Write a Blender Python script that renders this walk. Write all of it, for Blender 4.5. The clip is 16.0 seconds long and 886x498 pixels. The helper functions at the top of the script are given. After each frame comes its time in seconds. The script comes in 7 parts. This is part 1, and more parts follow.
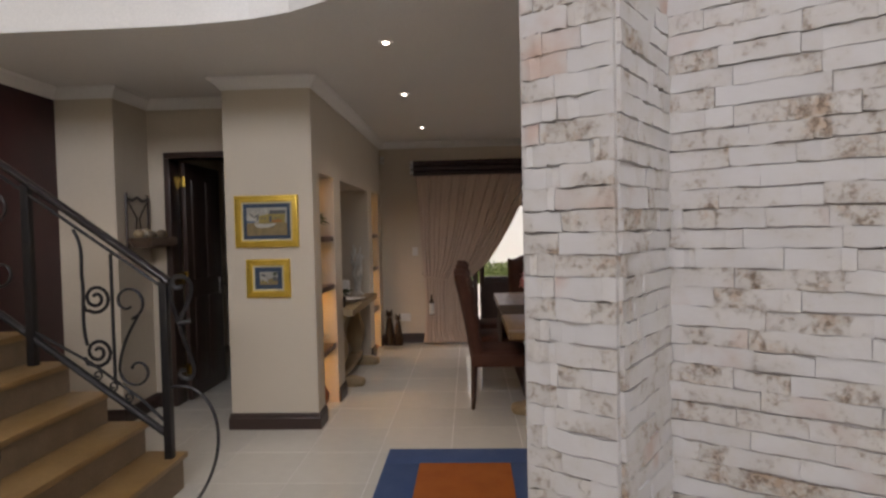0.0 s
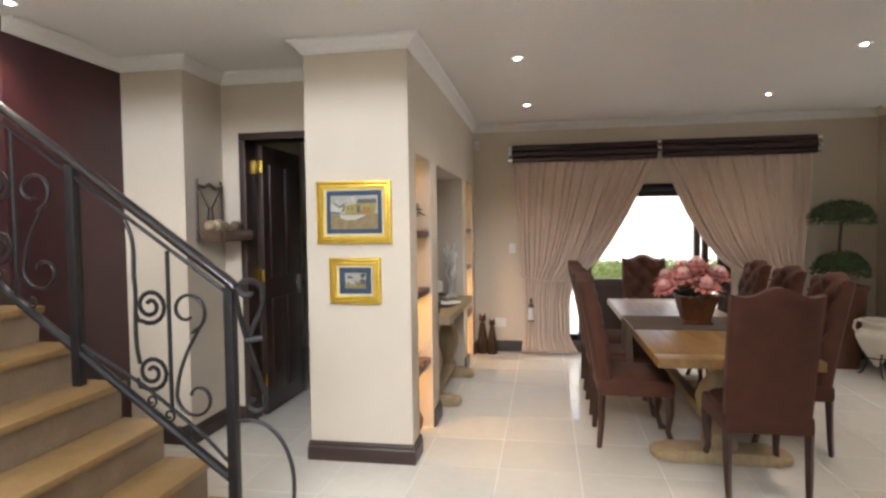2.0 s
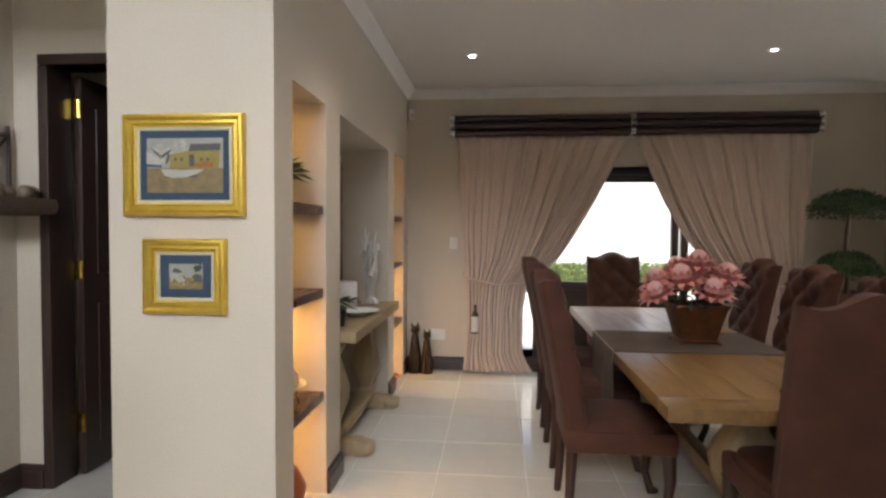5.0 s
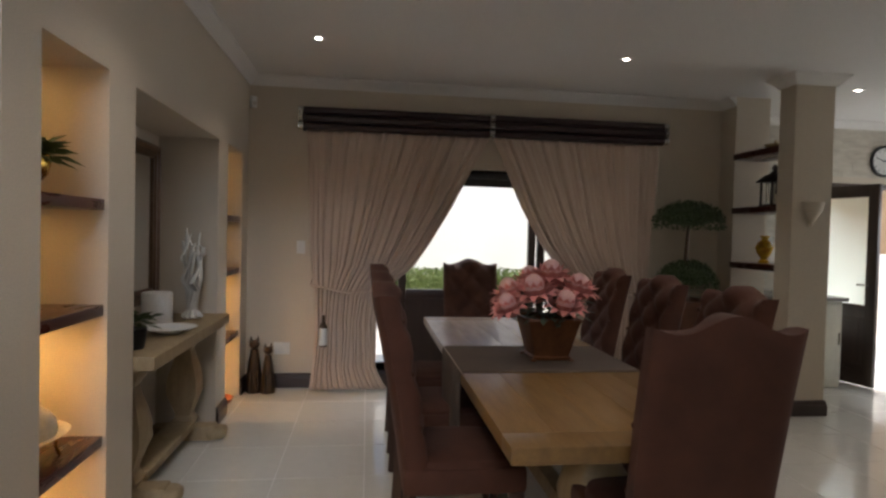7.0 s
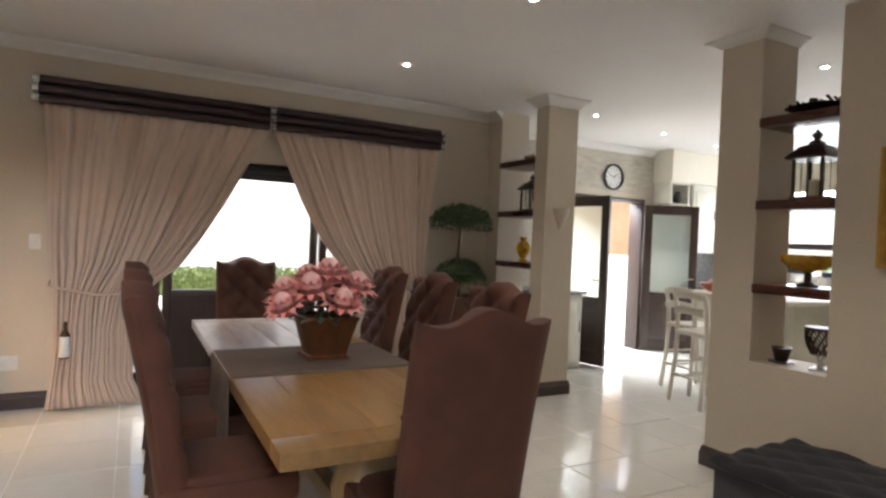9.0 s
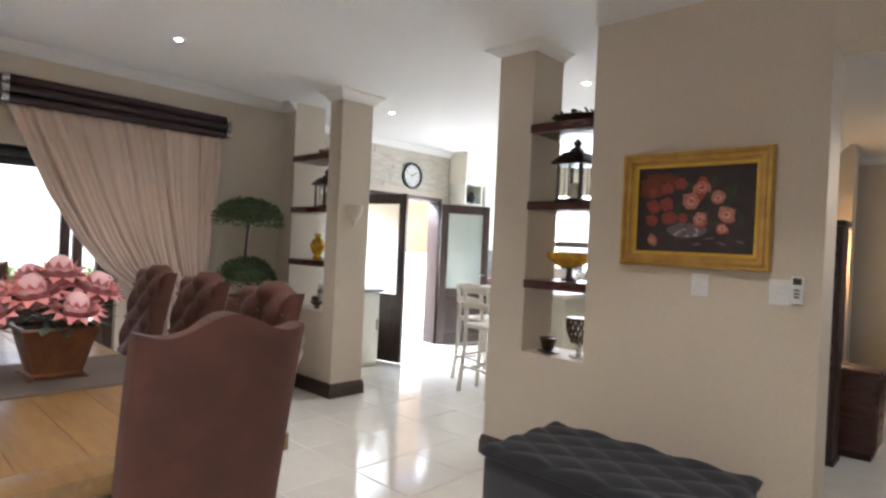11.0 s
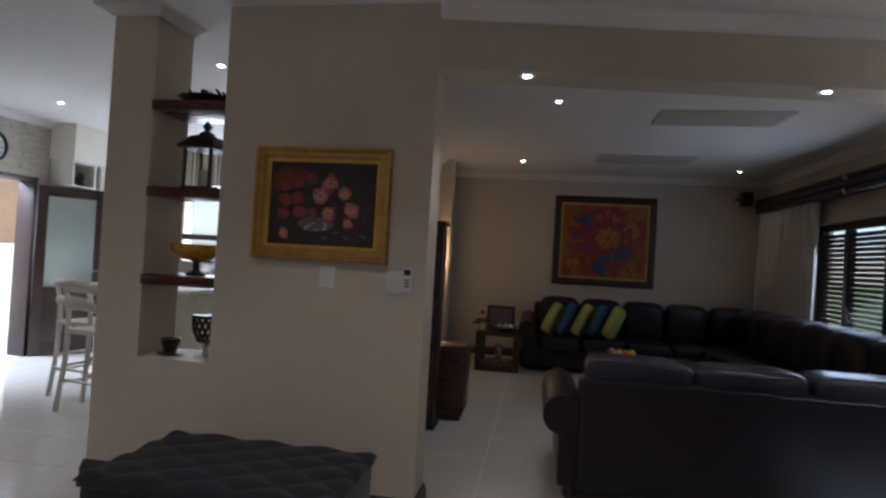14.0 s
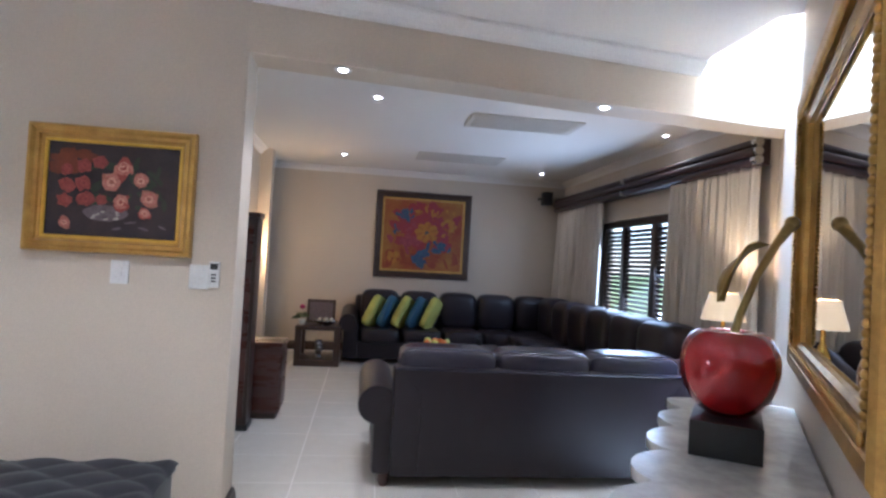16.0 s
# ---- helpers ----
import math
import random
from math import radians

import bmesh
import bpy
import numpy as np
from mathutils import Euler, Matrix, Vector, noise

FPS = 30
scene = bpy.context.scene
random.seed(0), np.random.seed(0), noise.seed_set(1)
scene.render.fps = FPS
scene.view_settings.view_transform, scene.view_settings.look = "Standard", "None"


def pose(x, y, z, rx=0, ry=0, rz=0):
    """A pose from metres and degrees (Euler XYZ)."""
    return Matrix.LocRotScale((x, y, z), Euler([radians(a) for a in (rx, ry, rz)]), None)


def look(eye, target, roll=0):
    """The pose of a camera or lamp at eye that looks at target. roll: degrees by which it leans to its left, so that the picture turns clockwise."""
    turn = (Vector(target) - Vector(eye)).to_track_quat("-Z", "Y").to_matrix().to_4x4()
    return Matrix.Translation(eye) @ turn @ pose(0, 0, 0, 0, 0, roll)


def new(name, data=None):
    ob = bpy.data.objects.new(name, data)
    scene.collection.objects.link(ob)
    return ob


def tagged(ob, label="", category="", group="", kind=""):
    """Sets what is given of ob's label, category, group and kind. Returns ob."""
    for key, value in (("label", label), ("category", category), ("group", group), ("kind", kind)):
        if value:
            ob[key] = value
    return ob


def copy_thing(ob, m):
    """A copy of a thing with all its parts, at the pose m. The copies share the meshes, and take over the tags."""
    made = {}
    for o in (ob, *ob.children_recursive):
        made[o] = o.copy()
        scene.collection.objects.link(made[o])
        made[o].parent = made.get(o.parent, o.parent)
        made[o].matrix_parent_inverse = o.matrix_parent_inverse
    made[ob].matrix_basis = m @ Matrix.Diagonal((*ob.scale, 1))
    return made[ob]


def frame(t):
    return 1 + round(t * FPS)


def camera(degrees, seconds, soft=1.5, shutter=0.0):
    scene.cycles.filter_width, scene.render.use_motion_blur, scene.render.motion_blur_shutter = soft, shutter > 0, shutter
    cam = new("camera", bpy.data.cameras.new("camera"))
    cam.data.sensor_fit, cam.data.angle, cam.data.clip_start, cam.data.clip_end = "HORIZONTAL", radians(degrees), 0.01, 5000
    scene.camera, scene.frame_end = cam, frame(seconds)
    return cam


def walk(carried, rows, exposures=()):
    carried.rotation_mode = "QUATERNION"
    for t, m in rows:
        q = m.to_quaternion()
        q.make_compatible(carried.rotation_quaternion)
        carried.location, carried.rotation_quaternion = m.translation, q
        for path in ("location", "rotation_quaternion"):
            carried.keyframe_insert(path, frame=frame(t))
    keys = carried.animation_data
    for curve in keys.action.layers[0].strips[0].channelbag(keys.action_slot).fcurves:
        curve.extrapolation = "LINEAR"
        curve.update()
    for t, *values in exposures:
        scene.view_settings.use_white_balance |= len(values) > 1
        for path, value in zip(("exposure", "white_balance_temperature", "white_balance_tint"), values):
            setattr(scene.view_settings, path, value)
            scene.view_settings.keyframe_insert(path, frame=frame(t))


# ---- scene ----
cam = camera(74.5, 16.0, soft=2.6)
PATH = [
    (0, (1.207, 4.531, 1.53), (1.115, 6.528, 1.466), -1.3),
    (0.5, (1.085, 4.715, 1.55), (0.856, 6.701, 1.481), -1.1),
    (1, (0.982, 4.918, 1.54), (0.703, 6.897, 1.471), -1.0),
    (1.5, (0.917, 5.182, 1.54), (0.595, 7.154, 1.464), -0.9),
    (2, (0.845, 5.388, 1.536), (0.501, 7.357, 1.456), -0.8),
    (2.5, (0.777, 5.533, 1.53), (0.434, 7.502, 1.45), -0.6),
    (3, (0.74, 5.716, 1.498), (0.427, 7.69, 1.414), -0.4),
    (3.5, (0.778, 6.036, 1.414), (0.495, 8.014, 1.336), -0.2),
    (4, (0.79, 6.312, 1.381), (0.543, 8.295, 1.305), -0.1),
    (6.3, (0.999, 7.144, 1.38), (1.039, 9.143, 1.327), 1.0),
    (6.5, (1.008, 7.169, 1.398), (1.108, 9.165, 1.342), 1.1),
    (7, (1.039, 7.189, 1.392), (1.298, 9.172, 1.342), 1.4),
    (7.5, (1.055, 7.171, 1.399), (1.519, 9.115, 1.35), 1.8),
    (8, (1.067, 7.181, 1.39), (1.724, 9.069, 1.352), 2.0),
    (8.5, (1.069, 7.198, 1.388), (1.878, 9.026, 1.355), 2.2),
    (8.7, (1.074, 7.206, 1.387), (1.939, 9.009, 1.355), 2.3),
    (11, (1.316, 7.215, 1.392), (2.764, 8.595, 1.382), 2.7),
    (11.5, (1.372, 7.189, 1.39), (2.954, 8.413, 1.388), 2.9),
    (12, (1.393, 7.2, 1.384), (3.1, 8.243, 1.393), 3.1),
    (12.5, (1.413, 7.204, 1.378), (3.228, 8.043, 1.399), 3.2),
    (13, (1.434, 7.202, 1.379), (3.316, 7.877, 1.405), 3.2),
    (13.5, (1.437, 7.211, 1.384), (3.373, 7.711, 1.415), 3.3),
    (14, (1.424, 7.203, 1.384), (3.396, 7.533, 1.42), 3.3),
    (14.5, (1.408, 7.181, 1.399), (3.401, 7.352, 1.432), 3.5),
    (15, (1.4, 7.167, 1.389), (3.4, 7.19, 1.428), 3.3),
    (15.5, (1.408, 7.156, 1.381), (3.404, 7.041, 1.427), 3.2),
    (16, (1.396, 7.148, 1.387), (3.378, 6.885, 1.434), 3.2),
]
EXPOSURE = [(0, 0.15, 6900, 20), (0.5, 0.5, 6850, 18), (1.5, 1.25, 6600, 15), (2.5, 1.78, 6500, 14), (4.0, 1.7, 6400, 13), (6.5, 0.4, 6400, 14), (7.2, 0.55, 6400, 14), (7.5, 0.88, 6400, 14), (8.0, 1.15, 6400, 14),
            (8.5, 1.32, 6400, 14), (11.0, 2.02, 5850, 14), (11.5, 2.28, 5700, 13), (12.0, 2.18, 5650, 13), (12.5, 1.6, 5650, 15), (13.5, 0.4, 5700, 16), (14.0, 0.55, 5450, 16), (14.5, 1.5, 5150, 15), (15.2, 2.32, 5000, 15), (16.0, 2.52, 5000, 16)]
walk(cam, [(t, look(eye, target, roll)) for t, eye, target, roll in PATH], EXPOSURE)

# ---- daylight, sun and lamps ----
world = bpy.data.worlds.new("world")
scene.world = world
world.use_nodes = True
_n = world.node_tree.nodes
_sky = _n.new("ShaderNodeTexSky")
_sky.sky_type = "NISHITA"
_sky.sun_disc = False
_sky.sun_elevation = radians(65)
_sky.sun_rotation = radians(170)
world.node_tree.links.new(_sky.outputs[0], _n["Background"].inputs[0])
_n["Background"].inputs[1].default_value = 0.15


def lamp(name, kind, m, energy, colour, **settings):
    data = bpy.data.lights.new(name, kind)
    data.energy, data.color = energy, colour
    for key, value in settings.items():
        if key == "size":
            data.size = value
        elif key == "size_y":
            data.shape = "RECTANGLE"
            data.size_y = value
        elif key == "angle":
            data.angle = value
        elif key == "radius":
            data.shadow_soft_size = value
        elif key == "spot":
            data.spot_size, data.spot_blend = value, 0.9
    ob = new(name, data)
    ob.matrix_world = m
    return ob


lamp("sun", "SUN", look((8, -22, 60), (3, 5, 0)), 5.0, (1.0, 0.94, 0.86), angle=radians(0.6))
DAY = (0.93, 0.97, 1.0)
lamp("window_daylight_dining", "AREA", look((1.95, 13.25, 2.55), (1.95, 10.6, 0.5)), 45, DAY, size=2.0, size_y=0.7)
lamp("window_daylight_kitchen", "AREA", look((6.4, 14.0, 2.85), (6.2, 11.0, 0.0)), 185, DAY, size=1.4, size_y=1.0)
lamp("window_daylight_kitchen_side", "AREA", look((9.35, 11.2, 1.7), (5, 11, 1.2)), 38, DAY, size=2.2, size_y=1.1)
lamp("window_daylight_living", "AREA", look((7.6, 4.02, 1.25), (7.2, 8, 0.3)), 11, (0.74, 0.87, 1.0), size=1.7, size_y=1.7)
lamp("window_daylight_hall", "AREA", look((0.6, 1.35, 4.6), (0.3, 7.6, 2.2)), 200, (0.86, 0.93, 1.0), size=3.6, size_y=1.4)
lamp("skylight_daylight", "AREA", look((4.35, 4.75, 5.38), (4.3, 4.9, 0)), 850, (0.78, 0.89, 1.0), size=1.0, size_y=0.6)
WARM = (1.0, 0.89, 0.75)

# ---- materials ----
def shader(name, colour, rough=0.5, metal=0.0):
    m = bpy.data.materials.new(name)
    m.use_nodes = True
    nt = m.node_tree
    b = nt.nodes["Principled BSDF"]
    b.inputs["Base Color"].default_value = (*colour, 1)
    b.inputs["Roughness"].default_value = rough
    b.inputs["Metallic"].default_value = metal
    return m, nt, b


def surface(name, colour, rough=0.5, metal=0.0, second=None, scale=6.0, stretch=(1, 1, 1), fine=60.0, bump=0.15, spread=0.5,
            contrast=0.5, depth=0.004, per_object=0.0, coat=0.0, sheen=0.0, rough_spread=0.08, grain=0.35):
    """A surface with a broad variation of colour, a fine one, wear in the roughness and a fine relief."""
    m, nt, b = shader(name, colour, rough, metal)
    N, L = nt.nodes, nt.links
    second = second or tuple(c * 0.8 for c in colour)
    tc = N.new("ShaderNodeTexCoord")
    mp = N.new("ShaderNodeMapping")
    mp.inputs["Scale"].default_value = stretch
    L.new(tc.outputs["Object"], mp.inputs[0])
    broad, fineN = N.new("ShaderNodeTexNoise"), N.new("ShaderNodeTexNoise")
    for node, s, d in ((broad, scale, 5), (fineN, fine, 4)):
        node.inputs["Scale"].default_value = s
        node.inputs["Detail"].default_value = d
        node.inputs["Roughness"].default_value = 0.62
        L.new(mp.outputs[0], node.inputs["Vector"])
    ramp = N.new("ShaderNodeMapRange")
    ramp.inputs["From Min"].default_value = 0.5 - contrast / 2
    ramp.inputs["From Max"].default_value = 0.5 + contrast / 2
    ramp.inputs["To Max"].default_value = spread * 2
    L.new(broad.outputs["Fac"], ramp.inputs["Value"])
    mix = N.new("ShaderNodeMix")
    mix.data_type = "RGBA"
    mix.inputs["A"].default_value = (*colour, 1)
    mix.inputs["B"].default_value = (*second, 1)
    L.new(ramp.outputs[0], mix.inputs["Factor"])
    fm = N.new("ShaderNodeMix")
    fm.data_type, fm.blend_type = "RGBA", "MULTIPLY"
    fm.inputs["Factor"].default_value = grain
    L.new(mix.outputs["Result"], fm.inputs["A"])
    fr = N.new("ShaderNodeMapRange")
    fr.inputs["From Min"].default_value, fr.inputs["From Max"].default_value = 0.3, 0.7
    fr.inputs["To Min"].default_value, fr.inputs["To Max"].default_value = 0.62, 1.15
    L.new(fineN.outputs["Fac"], fr.inputs["Value"])
    L.new(fr.outputs[0], fm.inputs["B"])
    out = fm.outputs["Result"]
    if per_object:
        oi = N.new("ShaderNodeObjectInfo")
        pr = N.new("ShaderNodeMapRange")
        pr.inputs["To Min"].default_value, pr.inputs["To Max"].default_value = 1 - per_object, 1 + per_object
        L.new(oi.outputs["Random"], pr.inputs["Value"])
        pm = N.new("ShaderNodeMix")
        pm.data_type, pm.blend_type = "RGBA", "MULTIPLY"
        pm.inputs["Factor"].default_value = 1
        L.new(out, pm.inputs["A"])
        L.new(pr.outputs[0], pm.inputs["B"])
        out = pm.outputs["Result"]
    L.new(out, b.inputs["Base Color"])
    rr = N.new("ShaderNodeMapRange")
    rr.inputs["To Min"].default_value, rr.inputs["To Max"].default_value = max(0.02, rough - rough_spread), min(1, rough + rough_spread)
    L.new(broad.outputs["Fac"], rr.inputs["Value"])
    L.new(rr.outputs[0], b.inputs["Roughness"])
    if bump:
        bp = N.new("ShaderNodeBump")
        bp.inputs["Strength"].default_value = bump
        bp.inputs["Distance"].default_value = depth
        L.new(fineN.outputs["Fac"], bp.inputs["Height"])
        L.new(bp.outputs[0], b.inputs["Normal"])
    if coat:
        b.inputs["Coat Weight"].default_value = coat
        b.inputs["Coat Roughness"].default_value = 0.08
    if sheen:
        b.inputs["Sheen Weight"].default_value = sheen
    return m


def glowing(name, colour, strength):
    m, nt, b = shader(name, colour, 0.4)
    b.inputs["Emission Color"].default_value = (*colour, 1)
    b.inputs["Emission Strength"].default_value = strength
    return m


def glass(name, tint=(0.95, 0.97, 0.96), rough=0.0):
    m, nt, b = shader(name, tint, rough)
    b.inputs["Transmission Weight"].default_value = 1.0
    b.inputs["IOR"].default_value = 1.45
    return m


M_WALL = surface("beige_wall_paint", (0.60, 0.525, 0.42), 0.6, second=(0.57, 0.495, 0.395), scale=1.2, fine=160, bump=0.12, depth=0.002, rough_spread=0.05)
M_CREAM = surface("cream_wall_paint", (0.74, 0.69, 0.58), 0.6, second=(0.70, 0.65, 0.54), scale=1.2, fine=160, bump=0.1, depth=0.002)
M_CEIL = surface("white_ceiling_paint", (0.78, 0.76, 0.73), 0.75, second=(0.75, 0.73, 0.70), scale=0.9, fine=120, bump=0.06, depth=0.002)
M_TILE = surface("polished_cream_tile", (0.64, 0.62, 0.565), 0.085, second=(0.615, 0.595, 0.535), scale=2.0, fine=9, bump=0.01, depth=0.001, per_object=0.025, rough_spread=0.03, grain=0.12)
M_GROUT = surface("pale_grout", (0.80, 0.78, 0.74), 0.8, scale=8, fine=200)
M_SKIRT = surface("dark_stained_skirting", (0.035, 0.022, 0.018), 0.32, second=(0.055, 0.03, 0.024), scale=4, stretch=(1, 1, 5), fine=50, bump=0.08)
M_DARKWOOD = surface("dark_wenge_wood", (0.030, 0.018, 0.015), 0.36, second=(0.055, 0.03, 0.022), scale=5, stretch=(4, 4, 0.6), fine=60, bump=0.12)
M_BURG = surface("dark_burgundy_wall", (0.030, 0.010, 0.014), 0.33, second=(0.06, 0.018, 0.018), scale=2, fine=70, bump=0.1)
M_MAHOG = surface("mahogany_shelf", (0.085, 0.024, 0.016), 0.28, second=(0.05, 0.014, 0.011), scale=5, stretch=(3, 0.5, 3), fine=50, bump=0.08)
M_OAK = surface("washed_oak", (0.25, 0.140, 0.046), 0.33, second=(0.155, 0.083, 0.032), scale=5, stretch=(5, 0.7, 5), fine=45, bump=0.04, per_object=0.10)
M_OAKDARK = surface("greyed_oak", (0.20, 0.145, 0.09), 0.32, second=(0.14, 0.10, 0.06), scale=5, stretch=(0.7, 5, 5), fine=45, bump=0.2, per_object=0.10)
M_CARVED = surface("weathered_carved_oak", (0.40, 0.30, 0.17), 0.6, second=(0.28, 0.20, 0.11), scale=7, stretch=(3, 3, 0.8), fine=60, bump=0.3)
M_SUEDE = surface("rust_brown_suede", (0.078, 0.021, 0.007), 0.8, second=(0.046, 0.012, 0.0045), scale=6, fine=160, bump=0.25, contrast=0.5, sheen=0.02, per_object=0.08, grain=0.2)
M_LEGWOOD = surface("dark_mahogany_leg", (0.045, 0.018, 0.012), 0.35, scale=6, stretch=(4, 4, 0.7), fine=60)
M_CURTAIN = surface("taupe_linen", (0.60, 0.475, 0.385), 0.85, second=(0.54, 0.42, 0.34), scale=5, stretch=(6, 6, 0.8), fine=380, bump=0.25, depth=0.0015, sheen=0.2)
M_CURTAIN_PALE = surface("pale_linen", (0.60, 0.55, 0.48), 0.85, second=(0.54, 0.50, 0.43), scale=5, stretch=(6, 6, 0.8), fine=380, bump=0.25, depth=0.0015)
M_PEWTER = surface("pale_pewter", (0.70, 0.69, 0.65), 0.38, 0.6, second=(0.55, 0.54, 0.50), scale=14, fine=120, bump=0.15)
M_SILVER = surface("brushed_silver", (0.68, 0.67, 0.65), 0.26, 1.0, second=(0.5, 0.5, 0.48), scale=12, fine=200)
M_GOLD = surface("gilt_frame", (0.80, 0.56, 0.10), 0.33, 0.75, second=(0.62, 0.40, 0.06), scale=9, fine=120, bump=0.35)
M_OLDGOLD = surface("antique_gilt", (0.66, 0.42, 0.11), 0.36, 0.75, second=(0.42, 0.25, 0.065), scale=10, fine=100, bump=0.4)
M_IRON = surface("black_wrought_iron", (0.022, 0.021, 0.024), 0.40, 0.55, second=(0.035, 0.032, 0.03), scale=12, fine=120, bump=0.3)
M_STEP = surface("travertine_tread", (0.33, 0.205, 0.083), 0.4, second=(0.26, 0.155, 0.062), scale=4, fine=45, bump=0.2)
M_RISER = surface("sandstone_riser", (0.27, 0.195, 0.125), 0.65, second=(0.20, 0.145, 0.09), scale=6, fine=90, bump=0.3)
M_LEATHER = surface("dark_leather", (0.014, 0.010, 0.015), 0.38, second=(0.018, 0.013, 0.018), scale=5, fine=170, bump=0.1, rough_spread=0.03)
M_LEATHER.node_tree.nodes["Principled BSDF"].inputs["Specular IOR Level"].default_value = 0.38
# same leather, lighter and bluer: the skylight's sheen is put into the colour
M_LEATHERSHEEN = surface("leather_blue_sheen", (0.026, 0.025, 0.044), 0.26, second=(0.032, 0.030, 0.050), scale=5, fine=16, bump=0.4, depth=0.012, coat=0.3, rough_spread=0.03)
M_CHARCOAL = surface("charcoal_velvet", (0.032, 0.034, 0.041), 0.8, second=(0.024, 0.026, 0.031), scale=6, fine=260, bump=0.2, sheen=0.25)
M_VENT = surface("beige_vent_paint", (0.56, 0.53, 0.48), 0.5, second=(0.52, 0.49, 0.44), scale=4, fine=90, bump=0.03)
M_WHITE = surface("white_plastic", (0.80, 0.80, 0.78), 0.4, scale=5, fine=80, bump=0.02)
M_WHITEWOOD = surface("white_painted_wood", (0.72, 0.68, 0.60), 0.5, second=(0.66, 0.61, 0.53), scale=5, stretch=(3, 3, 0.7), fine=70, bump=0.15)
M_CABINET = surface("cream_cabinet_paint", (0.70, 0.68, 0.58), 0.45, scale=3, fine=90, bump=0.05)
M_BLACK = surface("black_plastic", (0.015, 0.015, 0.016), 0.4, scale=6, fine=100, bump=0.05)
M_STONE = surface("grey_granite_top", (0.16, 0.16, 0.16), 0.22, second=(0.26, 0.25, 0.24), scale=30, fine=160, contrast=0.25)
M_MARBLE = surface("pale_marble", (0.62, 0.60, 0.56), 0.2, second=(0.40, 0.40, 0.37), scale=4, fine=18, contrast=0.3, spread=0.5)
M_MIRROR = shader("mirror_silvering", (0.92, 0.93, 0.93), 0.02, 1.0)[0]
M_GLASS = glass("clear_glass")
M_FROST = glass("frosted_glass", (0.80, 0.88, 0.83), 0.45)
M_FROST.node_tree.nodes["Principled BSDF"].inputs["Transmission Weight"].default_value = 0.8
M_DOWN = glowing("downlight_bulb", (1.0, 0.93, 0.82), 20)
M_COVE = glowing("niche_strip_lamp", (1.0, 0.66, 0.25), 9)
M_SHADE = glowing("lit_lamp_shade", (0.60, 0.44, 0.25), 0.16)

def brick_material():
    m, nt, b = shader("whitewashed_brick", (0.7, 0.68, 0.66), 0.75)
    N, L = nt.nodes, nt.links
    tc, oi = N.new("ShaderNodeTexCoord"), N.new("ShaderNodeObjectInfo")
    add = N.new("ShaderNodeVectorMath")
    sc = N.new("ShaderNodeVectorMath")
    sc.operation = "SCALE"
    sc.inputs[3].default_value = 0.5
    comb = N.new("ShaderNodeCombineXYZ")
    for i in range(3):
        L.new(oi.outputs["Random"], comb.inputs[i])
    L.new(comb.outputs[0], sc.inputs[0])
    geo = N.new("ShaderNodeNewGeometry")
    L.new(geo.outputs["Position"], add.inputs[0])
    L.new(sc.outputs[0], add.inputs[1])
    a, c = N.new("ShaderNodeTexNoise"), N.new("ShaderNodeTexNoise")
    for node, s in ((a, 6.0), (c, 62.0)):
        node.inputs["Scale"].default_value = s
        node.inputs["Detail"].default_value = 6
        node.inputs["Roughness"].default_value = 0.7
        L.new(add.outputs[0], node.inputs["Vector"])
    worn = N.new("ShaderNodeMath")
    worn.operation = "MULTIPLY_ADD"
    worn.inputs[1].default_value = 0.10
    L.new(oi.outputs["Random"], worn.inputs[0])
    L.new(a.outputs["Fac"], worn.inputs[2])
    ramp = N.new("ShaderNodeValToRGB")
    e = ramp.color_ramp.elements
    e[0].position, e[0].color = 0.0, (0.47, 0.46, 0.46, 1)
    e[1].position, e[1].color = 1.0, (0.34, 0.19, 0.12, 1)
    for p, col in ((0.50, (0.44, 0.42, 0.405, 1)), (0.64, (0.42, 0.385, 0.345, 1)), (0.74, (0.35, 0.255, 0.185, 1))):
        e.new(p).color = col
    L.new(worn.outputs[0], ramp.inputs[0])
    # here and there the red clay shows through the wash
    clay = N.new("ShaderNodeTexNoise")
    clay.inputs["Scale"].default_value = 3.4
    clay.inputs["Detail"].default_value = 4
    shown = N.new("ShaderNodeMapRange")
    shown.inputs["From Min"].default_value, shown.inputs["From Max"].default_value = 0.60, 0.76
    shown.inputs["To Max"].default_value = 0.75
    tint = N.new("ShaderNodeMix")
    tint.data_type = "RGBA"
    tint.inputs["B"].default_value = (0.37, 0.20, 0.13, 1)
    L.new(add.outputs[0], clay.inputs["Vector"])
    L.new(clay.outputs["Fac"], shown.inputs["Value"])
    L.new(shown.outputs[0], tint.inputs["Factor"])
    L.new(ramp.outputs[0], tint.inputs["A"])
    # pits: dark specks, only where the wash has worn off
    patch = N.new("ShaderNodeMapRange")
    patch.inputs["From Min"].default_value, patch.inputs["From Max"].default_value = 0.57, 0.70
    L.new(worn.outputs[0], patch.inputs["Value"])
    speck = N.new("ShaderNodeMapRange")
    speck.inputs["From Min"].default_value, speck.inputs["From Max"].default_value = 0.52, 0.38
    L.new(c.outputs["Fac"], speck.inputs["Value"])
    pit = N.new("ShaderNodeMath")
    pit.operation = "MULTIPLY"
    L.new(patch.outputs[0], pit.inputs[0])
    L.new(speck.outputs[0], pit.inputs[1])
    mul = N.new("ShaderNodeMix")
    mul.data_type = "RGBA"
    mul.inputs["B"].default_value = (0.17, 0.12, 0.085, 1)
    L.new(pit.outputs[0], mul.inputs["Factor"])
    L.new(tint.outputs["Result"], mul.inputs["A"])
